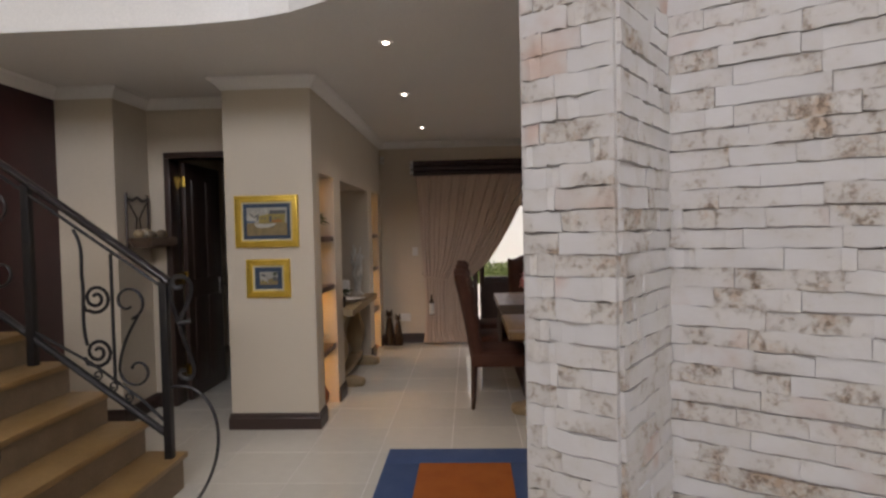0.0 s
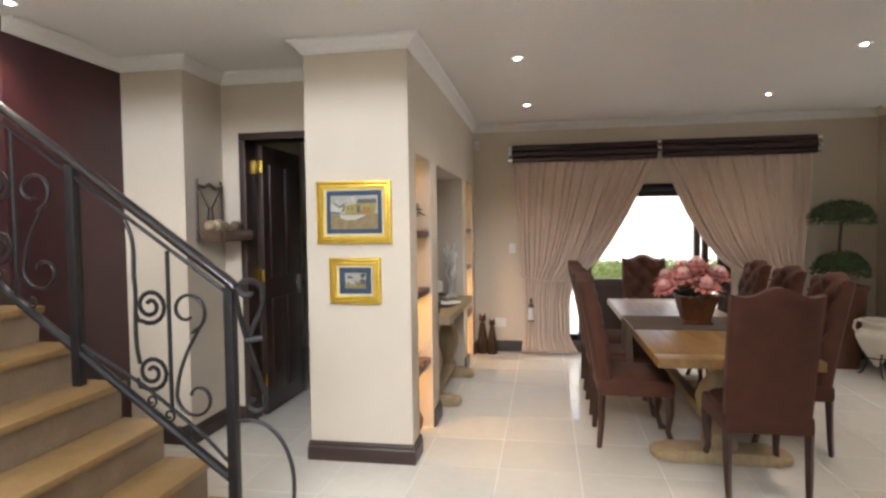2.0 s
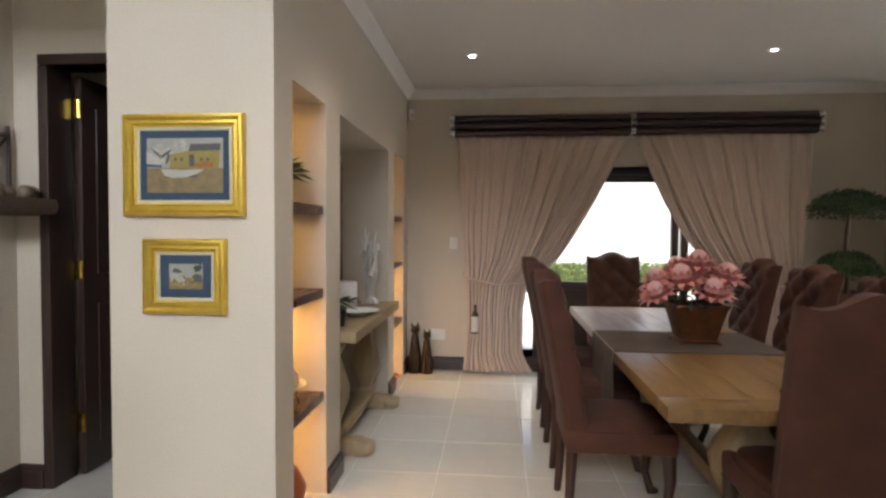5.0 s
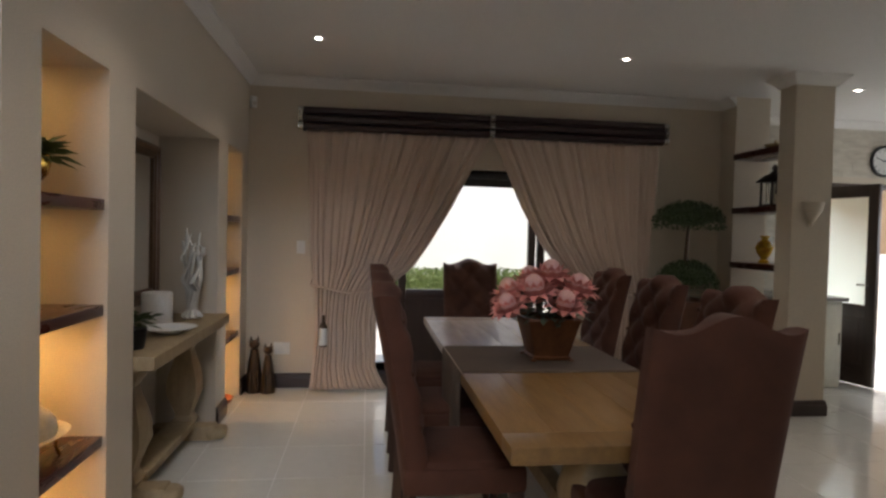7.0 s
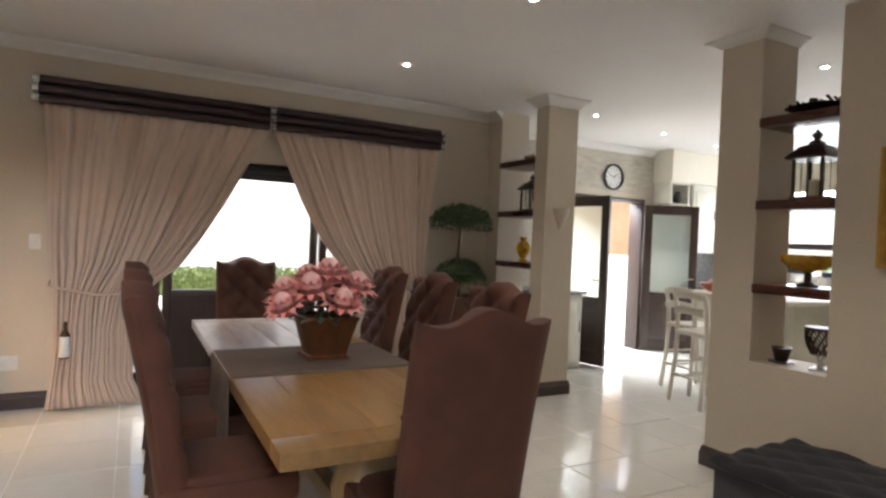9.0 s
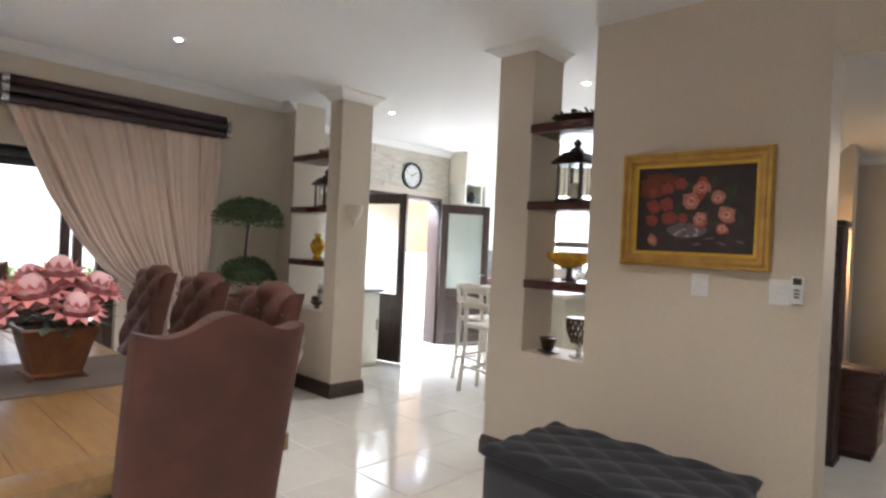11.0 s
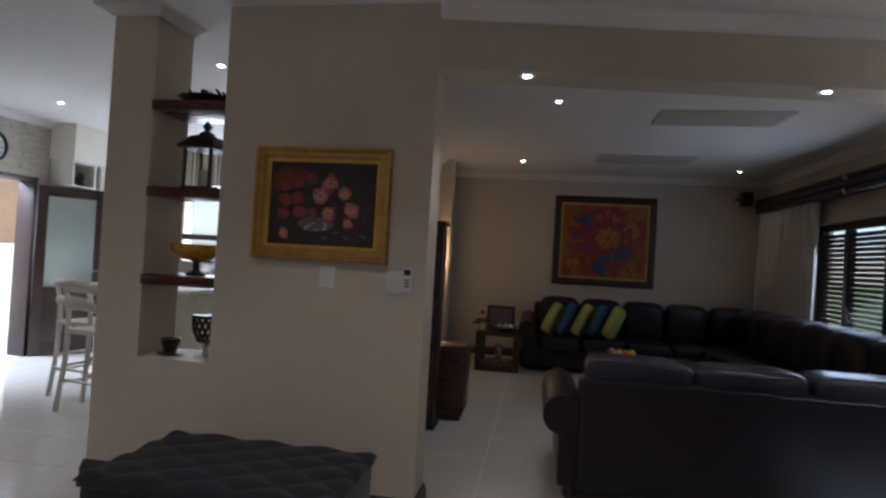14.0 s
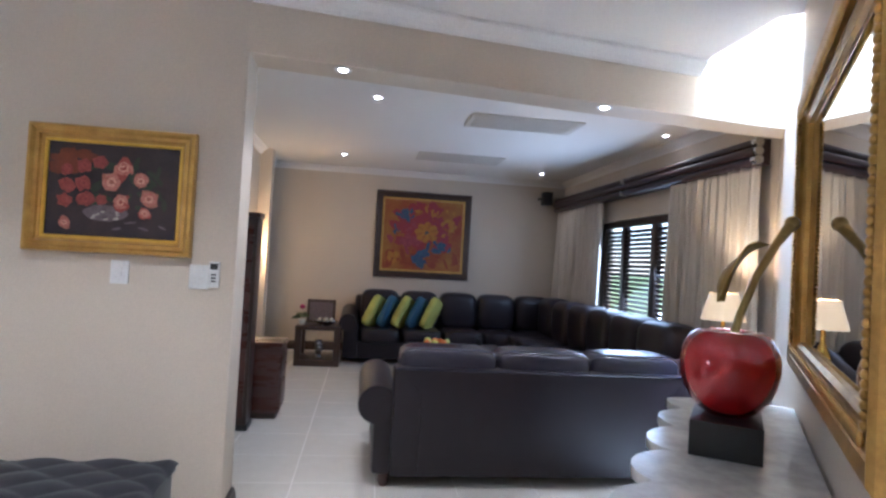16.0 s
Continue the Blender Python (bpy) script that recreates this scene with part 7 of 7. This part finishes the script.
# ---- kitchen ----
def kitchen_unit(x0, y0, x1, y1, z0, z1, face, doors, label, name="kitchen_cabinet"):
    """A cabinet unit whose doors face 'w', 's'."""
    t = thing(name, label, "cabinet", "kitchen cabinets", (x0, y0, z0))
    w, d, h = x1 - x0, y1 - y0, z1 - z0
    bm = BM()
    box(bm, 0, 0, 0, w, d, h, 0.004)
    part("body", bm, M_CABINET, t)
    for i in range(doors):
        if face == "w":
            a, b = d * i / doors + 0.01, d * (i + 1) / doors - 0.01
            spots = [(-0.02, a, 0.03, -0.001, b, h - 0.03), (-0.026, a + 0.06, 0.09, -0.019, b - 0.06, h - 0.09)]
            hp = [(-0.05, (a + b) / 2, h * 0.62), (-0.05, (a + b) / 2, h * 0.62 + 0.12)]
        else:
            a, b = w * i / doors + 0.01, w * (i + 1) / doors - 0.01
            spots = [(a, -0.02, 0.03, b, -0.001, h - 0.03), (a + 0.06, -0.026, 0.09, b - 0.06, -0.019, h - 0.09)]
            hp = [(b - 0.05, -0.05, h * 0.5), (b - 0.05, -0.05, h * 0.5 + 0.12)]
        bm = BM()
        box(bm, *spots[0], 0.004)
        dd = part("cabinet_door", bm, M_CABINET, t)
        bm = BM()
        box(bm, *spots[1], 0.006)
        part("door_panel", bm, M_CABINET, dd)
        bm = BM()
        tube(bm, hp, 0.007, 8)
        part("handle", bm, M_BRONZE, dd, "dark metal handle")


kitchen_unit(4.86, 12.28, 5.62, 12.96, 0, 0.84, "s", 2, "cream painted base cabinet beside the back doors")
bm = BM()
box(bm, 4.84, 12.24, 0.84, 5.66, 12.97, 0.875, 0.004)
solid("worktop", bm, M_STONE, "grey granite worktop on the cream base cabinet", "worktop")
for y0 in (9.2, 9.85, 10.5, 11.15, 11.8):
    kitchen_unit(8.5, y0, 9.08, y0 + 0.64, 0.08, 0.86, "w", 1, "cream painted base cabinet with dark handle")
bm = BM()
box(bm, 8.46, 9.15, 0.862, 9.09, 12.45, 0.90, 0.004)
solid("worktop", bm, M_STONE, "grey granite worktop along the kitchen wall", "worktop")
kitchen_unit(7.84, 12.66, 8.32, 12.97, 1.36, 2.3, "s", 1, "cream wall cabinet beside the open display box")
kitchen_unit(8.33, 12.66, 8.70, 12.97, 1.36, 2.3, "s", 1, "cream wall cabinet with panelled door")
t = thing("display_box", "cream open display box beside the wall cabinets", "shelf", "", (7.43, 12.66, 1.995))
for q in ((0, 0, 0, 0.39, 0.3, 0.02), (0, 0, 0.285, 0.39, 0.3, 0.305), (0, 0, 0.02, 0.02, 0.3, 0.285), (0.34, 0, 0.02, 0.36, 0.3, 0.285), (0.02, 0.28, 0.02, 0.34, 0.3, 0.285)):
    bm = BM()
    box(bm, *q, 0.002)
    part("panel", bm, M_CABINET, t)
bm = BM()
for i in range(9):
    blob(bm, (0.375, 0.02, 0.27 - 0.030 * i), (0.015, 0.015, 0.013), 8, 6)
part("beaded_post", bm, M_CABINET, t)
bm = BM()
lathe(bm, [(0.03, 0), (0.06, 0.05), (0.065, 0.10), (0.035, 0.15), (0.04, 0.17), (0.0, 0.168)], 18)
solid("dark_vase", bm, M_BLACK, "small dark vase in the display box", "vase", at=(7.68, 12.76, 2.016))
bm = BM()
box(bm, 7.42, 12.64, 2.302, 9.1, 12.975, H - 0.001)
structure("bulkhead", bm, M_CREAM, "cream bulkhead over the wall cabinets")
kitchen_unit(8.71, 12.66, 9.08, 12.97, 1.36, 2.3, "s", 1, "cream wall cabinet with panelled door")
kitchen_unit(7.95, 12.40, 9.08, 12.97, 0.08, 0.86, "s", 2, "cream painted corner base cabinet")
bm = BM()
box(bm, 7.93, 12.48, 0.862, 9.09, 12.97, 0.90, 0.004)
solid("worktop", bm, M_STONE, "grey granite worktop in the kitchen corner", "worktop")
bm = BM()
box(bm, 7.96, 12.94, 0.905, 9.08, 12.975, 1.40)
solid("splashback", bm, M_STONE, "dark stone splashback under the wall cabinets", "splashback")
bm = BM()
box(bm, 8.86, 9.3, 1.46, 9.09, 12.2, 1.54, 0.004)
solid("kitchen_shelf", bm, M_DARKWOOD, "long dark shelf under the kitchen window", "shelf")
for y, w, h, m, lab in ((10.75, 0.30, 0.38, M_SILVER, "silver coffee machine on the worktop"), (11.2, 0.26, 0.30, M_WHITE, "white kettle machine on the worktop"), (11.65, 0.30, 0.34, M_SILVER, "silver food processor on the worktop"), (10.3, 0.28, 0.28, M_WHITE, "white toaster on the worktop")):
    t = thing("kitchen_appliance", lab, "appliance", "appliances on the worktop", (8.72, y, 0.90))
    bm = BM()
    box(bm, -0.14, -w / 2, 0, 0.16, w / 2, h * 0.3, 0.02)
    box(bm, 0.0, -w / 2, h * 0.3, 0.16, w / 2, h, 0.02)
    part("body", bm, m, t)
    bm = BM()
    box(bm, -0.15, -w / 2 + 0.02, h * 0.75, 0.0, w / 2 - 0.02, h, 0.015)
    part("head", bm, M_BLACK, t)
# breakfast bar and stools
t = thing("breakfast_bar", "cream breakfast bar with a pale wooden top", "breakfast bar", "", (6.25, 10.3, 0))
bm = BM()
box(bm, 0.25, 0.1, 0, 1.25, 1.1, 0.92, 0.01)
part("body", bm, M_CABINET, t)
bm = BM()
box(bm, 0.0, 0.0, 0.92, 1.35, 1.2, 0.965, 0.008)
part("worktop", bm, M_WHITEWOOD, t)
bm = BM()
lathe(bm, [(0.08, 0), (0.14, 0.04), (0.17, 0.09), (0.16, 0.09), (0.0, 0.03)], 22)
blob(bm, (0.03, 0.0, 0.09), (0.10, 0.11, 0.06), 14, 8)
solid("fruit_basket", bm, M_TERRA, "orange fruit basket on the breakfast bar", "fruit basket", at=(6.55, 11.25, 0.965))
stool = thing("bar_stool", "white painted wooden bar stool with a low back", "bar stool", "bar stools", (5.73, 10.715, 0), -9.5)
bm = BM()
box(bm, -0.20, -0.20, 0.62, 0.20, 0.20, 0.66, 0.012)
part("seat", bm, M_WHITEWOOD, stool)
for sx in (-1, 1):
    bm = BM()
    tube(bm, [(-0.23, sx * 0.20, 0), (-0.19, sx * 0.18, 0.4), (-0.18, sx * 0.18, 0.64), (-0.19, sx * 0.18, 0.85), (-0.23, sx * 0.18, 1.0)], 0.02, 8)
    part("rear_leg", bm, M_WHITEWOOD, stool)
    bm = BM()
    tube(bm, [(0.22, sx * 0.20, 0), (0.17, sx * 0.17, 0.63)], 0.02, 8)
    part("front_leg", bm, M_WHITEWOOD, stool)
    for z in (0.22, 0.36):
        bm = BM()
        tube(bm, [(-0.21, sx * 0.19, z), (0.20, sx * 0.19, z)], 0.012, 8)
        part("stretcher", bm, M_WHITEWOOD, stool)
for z in (0.98, 0.84):
    bm = BM()
    tube(bm, [(-0.215, -0.18, z), (-0.235, 0, z + 0.015), (-0.215, 0.18, z)], 0.017, 8, 2.0)
    part("back_rail", bm, M_WHITEWOOD, stool)
for z, x in ((0.25, -0.215), (0.28, 0.2)):
    bm = BM()
    tube(bm, [(x, -0.19, z), (x, 0.19, z)], 0.012, 8)
    part("stretcher", bm, M_WHITEWOOD, stool)
copy_thing(stool, pose(6.09, 11.125, 0, 0, 0, -9.5))

t = thing("wall_clock", "round white wall clock with a black rim", "clock", "", (6.68, 12.978, 2.315))
bm = BM()
lathe(bm, [(0.165, 0.0), (0.175, 0.01), (0.172, 0.035), (0.155, 0.04), (0.145, 0.025), (0.145, 0.0)], 40, pose(0, 0, 0, 90, 0, 0))
part("rim", bm, M_BLACK, t)
bm = BM()
lathe(bm, [(0.146, 0.004), (0.146, 0.016), (0.0, 0.016)], 40, pose(0, 0, 0, 90, 0, 0))
part("dial", bm, M_WHITE, t)
for i in range(12):
    a = i * math.pi / 6
    bm = BM()
    box(bm, -0.004, -0.018, 0.105, 0.004, -0.0165, 0.130, 0, pose(0, 0, 0, 0, math.degrees(a), 0))
    part("hour_mark", bm, M_BLACK, t)
for ln, a in ((0.075, 55), (0.11, -70)):
    bm = BM()
    box(bm, -0.004, -0.021, -0.01, 0.004, -0.0185, ln, 0, pose(0, 0, 0, 0, a, 0))
    part("clock_hand", bm, M_BLACK, t)


def glazed_leaf(x, y, rz, w, label):
    t = tagged(new("door_2"), label, kind="structure")
    t.matrix_world = pose(x, y, 0, 0, 0, rz)
    h = 1.98
    for a, b, c, d in ((0, 0.01, 0.10, h), (w - 0.10, 0.01, w, h), (0.10, h - 0.12, w - 0.10, h), (0.10, 0.01, w - 0.10, 0.16), (0.10, 0.68, w - 0.10, 0.80)):
        bm = BM()
        box(bm, a, -0.022, b, c, 0.022, d, 0.004)
        part("stile", bm, M_DARKWOOD, t)
    bm = BM()
    box(bm, 0.10, -0.012, 0.16, w - 0.10, 0.012, 0.68, 0.003)
    box(bm, 0.15, -0.018, 0.21, w - 0.15, 0.018, 0.63, 0.006)
    part("lower_panel", bm, M_DARKWOOD, t)
    bm = BM()
    box(bm, 0.10, -0.004, 0.80, w - 0.10, 0.004, h - 0.12)
    g = part("pane", bm, M_FROST, t, "frosted glass pane", smooth=0)
    g.visible_shadow = False
    bm = BM()
    tube(bm, [(w - 0.05, -0.02, 1.0), (w - 0.05, -0.06, 1.0), (w - 0.15, -0.065, 1.0)], 0.009, 8)
    part("door_handle", bm, M_SILVER, t, "silver lever handle")


glazed_leaf(KX0 + 0.05, 12.97, -80, 0.79, "open dark back door with a frosted glass pane")
glazed_leaf(KX1 - 0.03, 12.93, -35, 0.70, "dark back door with a frosted pane, half open into the kitchen")
fr = tagged(new("door_2_surround"), "dark timber frame of the back doors", kind="structure")
for x0, z0, x1, z1 in ((KX0, 0, KX0 + 0.05, KZ), (KX1 - 0.05, 0, KX1, KZ), (KX0 + 0.05, KZ - 0.05, KX1 - 0.05, KZ)):
    bm = BM()
    box(bm, x0, 12.97, z0, x1, 13.19, z1, 0.005)
    part("door_frame", bm, M_DARKWOOD, fr)

# split-stone cladding over the back doors
bm = BM()
rnd = random.Random(31)
z = 0.0
while z < H - 0.02:
    h = rnd.choice((0.05, 0.07, 0.09))
    x = XE + 0.43 - rnd.uniform(0, 0.2)
    while x < 7.41:
        w = rnd.uniform(0.18, 0.5)
        a, b, zt = max(XE + 0.43, x + 0.002), min(7.41, x + w - 0.002), min(z + h - 0.003, H - 0.005)
        clear = b < KX0 or a > KX1 or z > KZ
        if b - a > 0.03 and clear:
            d = 12.98 - rnd.uniform(0.004, 0.011)
            q = [bm.verts.new(p) for p in ((a, d, z), (b, d, z), (b, d - 0.001, zt), (a, d, zt), (a, 12.985, z), (b, 12.985, z), (b, 12.985, zt), (a, 12.985, zt))]
            for f in ((0, 1, 2, 3), (0, 4, 5, 1), (3, 2, 6, 7), (1, 5, 6, 2), (0, 3, 7, 4)):
                bm.faces.new([q[k] for k in f])
        x += w
    z += h
ob = part("stone_courses", bm, M_STONECLAD, wall_kitchen, smooth=0)
tagged(ob, kind="stuff")

# ---- garden ----
M_LAWN = surface("summer_lawn", (0.075, 0.12, 0.025), 0.9, second=(0.11, 0.15, 0.04), scale=1.5, fine=60, bump=0.5, depth=0.03)
M_PAVE = surface("pale_paving", (0.60, 0.57, 0.52), 0.8, second=(0.52, 0.49, 0.44), scale=2, fine=60, bump=0.2)
M_HEDGE = surface("sunlit_hedge_leaf", (0.095, 0.14, 0.03), 0.55, second=(0.12, 0.16, 0.04), scale=15, fine=90)
M_RENDER = surface("white_garden_wall", (0.86, 0.84, 0.80), 0.8, second=(0.80, 0.77, 0.72), scale=1.5, fine=70, bump=0.2)
M_SAND = surface("sandstone_wall", (0.36, 0.24, 0.14), 0.85, second=(0.26, 0.17, 0.10), scale=3, fine=40, bump=0.4, depth=0.01)
bm = BM()
box(bm, -400, -400, -0.32, 400, 400, -0.22)
structure("ground", bm, M_LAWN, "lawn reaching to the horizon")
bm = BM()
box(bm, -3, 12.72, -0.215, 12, 15.95, -0.06)
structure("pavement", bm, M_PAVE, "pale paved terrace outside the windows")
bm = BM()
box(bm, -8, 18.5, -0.2, 5.6, 18.8, 2.6)
structure("garden_wall", bm, M_RENDER, "white rendered garden wall")
bm = BM()
box(bm, 5.9, 15.6, -0.2, 12, 15.9, 3.2)
structure("yard_wall", bm, M_SAND, "rough sandstone wall of the kitchen yard")
bm = BM()
box(bm, 5.0, 14.9, -0.2, 9.0, 15.15, 1.25)
structure("yard_low_wall", bm, M_RENDER, "white low wall of the kitchen yard")
bm = BM()
rnd = random.Random(77)
for _ in range(9000):
    x, y, z = rnd.uniform(-3, 5.5), 16.3 + rnd.uniform(-0.3, 0.4), rnd.uniform(0.52, 0.82)
    if rnd.random() < 0.5:
        z = 0.75 + rnd.uniform(-0.08, 0.10)
    else:
        y = 16.0 + rnd.uniform(-0.05, 0.08)
    o = Vector((rnd.uniform(-1, 1), rnd.uniform(-1, 1), rnd.uniform(-0.3, 1))).normalized() * rnd.uniform(0.03, 0.06)
    s = o.cross(Vector((0.3, 1, 0.2))).normalized() * 0.02
    p = Vector((x, y, z))
    bm.faces.new([bm.verts.new(w) for w in (p, p + o * 0.5 + s, p + o, p + o * 0.5 - s)])
box(bm, -3, 16.08, 0.46, 5.5, 16.6, 0.74)
solid("hedge", bm, M_HEDGE, "clipped green hedge in front of the garden wall", "hedge", kind="stuff", smooth=0)

bm = BM()
box(bm, -3.1, 15.97, -0.215, 5.6, 16.72, 0.46, 0.02)
structure("planter_wall", bm, M_RENDER, "white rendered raised bed under the hedge")

# ---- rug ----
M_RUGBLUE = surface("blue_rug_pile", (0.035, 0.075, 0.19), 0.95, second=(0.06, 0.10, 0.22), scale=6, fine=300, bump=0.5, depth=0.004)
M_RUGORANGE = surface("orange_rug_pile", (0.42, 0.115, 0.012), 0.95, second=(0.34, 0.08, 0.01), scale=6, fine=300, bump=0.5, depth=0.004)
t = thing("rug", "blue-bordered orange pile rug on the tiled floor", "rug", "", (0.62, 8.53, 0))
for x0, y0, x1, y1 in ((0, -0.25, 1.05, 0), (0, -2.1, 1.05, -1.85), (0, -1.85, 0.23, -0.25), (0.82, -1.85, 1.05, -0.25)):
    bm = BM()
    box(bm, x0, y0, 0.001, x1, y1, 0.014, 0.004)
    part("border", bm, M_RUGBLUE, t, "blue border")
bm = BM()
box(bm, 0.23, -1.85, 0.001, 0.82, -0.25, 0.015, 0.004)
part("field", bm, M_RUGORANGE, t, "orange field")

# ---- floor tiles ----
S = 0.5
bm = BM()
box(bm, 0.003, 0.003, -0.006, S - 0.003, S - 0.003, 0.0, 0.0012)
tile = finish(bm, "tile", M_TILE, 0)
verts, faces, count = [], [], 0
rnd = random.Random(2)
for i in range(-12, 21):
    for j in range(-17, 8):
        x, y = 0.05 + S * i, 9.51 + S * j
        if x < -4 or x + S > 10.4 or y < 1.2 or y + S > 13.1:
            continue
        if -1.6 < x < 5.0 and 5.4 < y < 12.9 and count < 300:
            ob = new("tile", tile)
            ob.parent = floor
            ob.location = (x, y, rnd.uniform(-0.0004, 0.0004))
            count += 1
        else:
            k = len(verts)
            verts += [(x + 0.003, y + 0.003, 0), (x + S - 0.003, y + 0.003, 0), (x + S - 0.003, y + S - 0.003, 0), (x + 0.003, y + S - 0.003, 0)]
            faces.append((k, k + 1, k + 2, k + 3))
me = bpy.data.meshes.new("far_tiles")
me.from_pydata(verts, [], faces)
me.materials.append(M_TILE)
ob = new("far_tiles", me)
ob.parent = floor
tagged(ob, kind="stuff")

# ---- bricks of the diagonal wall ----
shapes = []
for v in range(8):
    rnd = random.Random(100 + v)
    bm = BM()
    bx = box(bm, 0, 0, 0, 1, 1, 1)
    bmesh.ops.subdivide_edges(bm, edges=[e for e in bm.edges if abs(e.verts[0].co.x - e.verts[1].co.x) > 0.5], cuts=4)
    for p in bm.verts:
        front = p.co.y < 0.5
        p.co.z += rnd.uniform(-0.09, 0.06)
        if front:
            p.co.y += rnd.uniform(-0.10, 0.12)
            p.co.x += rnd.uniform(-0.006, 0.006)
        if front and (p.co.z < 0.1 or p.co.z > 0.9):
            p.co.y += 0.12
    shapes.append(finish(bm, "brick", M_BRICK, 50))
COURSE = 0.049


def lay(origin, along, out, length, z0, z1, seed, limit, lengths):
    """Courses of rough bricks on one face; out is the way the face looks."""
    rnd = random.Random(seed)
    basis = Matrix((along, -out, Vector((0, 0, 1)))).transposed().to_4x4()
    n = 0
    for c in range(int(z0 / COURSE), int(z1 / COURSE)):
        s = -rnd.uniform(0.0, 0.16) if c % 2 else -rnd.uniform(0.0, 0.05)
        while s < length and n < limit:
            ln = rnd.uniform(*lengths)
            a, b = max(0, s), min(length, s + ln - 0.0006)
            if length - b < 0.05:
                b = length
                ln = 9
            if b - a > 0.02:
                ob = new("brick", rnd.choice(shapes))
                ob.parent = brick_wall
                p = origin + along * a + out * (0.022 + rnd.uniform(0, 0.006)) + Vector((0, 0, c * COURSE + 0.003))
                ob.matrix_world = Matrix.Translation(p) @ basis @ Matrix.Diagonal((b - a, 0.036, COURSE - 0.002 - rnd.uniform(0, 0.004), 1))
                n += 1
            s += ln
    return n


C0 = E0 + U * 0.213
lay(E0 + U * 0.012 + NV * 0.012, U, -NV, 0.213, 0.3, 2.75, 1, 110, (0.09, 0.13))
lay(C0 + NV * 0.012, NV, U, 0.352, 0.3, 2.75, 2, 130, (0.12, 0.24))
lay(Q0 + NV * 0.012, U, -NV, 0.62, 0.62, 2.45, 3, 200, (0.12, 0.26))
bm = BM()
rnd = random.Random(9)
for org, ln, z0, z1 in ((Q0 + NV * 0.012 + U * 0.66, 1.2, 0, 2.95), (Q0 + NV * 0.012, 0.62, 0, 0.61), (Q0 + NV * 0.012, 0.62, 2.44, 2.95)):
    for c in range(int(z0 / COURSE), int(z1 / COURSE)):
        s = 0.0
        while s < ln:
            w = rnd.uniform(0.15, 0.24)
            p = org + U * s - NV * 0.022
            e = min(ln, s + w - 0.006) - s
            m = Matrix.Translation(p + Vector((0, 0, c * COURSE + 0.003))) @ Matrix((U, NV, Vector((0, 0, 1)))).transposed().to_4x4() @ Matrix.Diagonal((e, 0.03, COURSE - 0.008, 1))
            q = [bm.verts.new(m @ Vector(k)) for k in ((0, 0, 0), (1, 0, 0), (1, 0, 1), (0, 0, 1), (0, 1, 0), (1, 1, 0), (1, 1, 1), (0, 1, 1))]
            for f in ((0, 1, 2, 3), (4, 7, 6, 5), (0, 4, 5, 1), (3, 2, 6, 7), (1, 5, 6, 2), (0, 3, 7, 4)):
                bm.faces.new([q[k] for k in f])
            s += w
far_bricks = part("far_bricks", bm, M_BRICK, brick_wall, smooth=0)
tagged(far_bricks, kind="stuff")
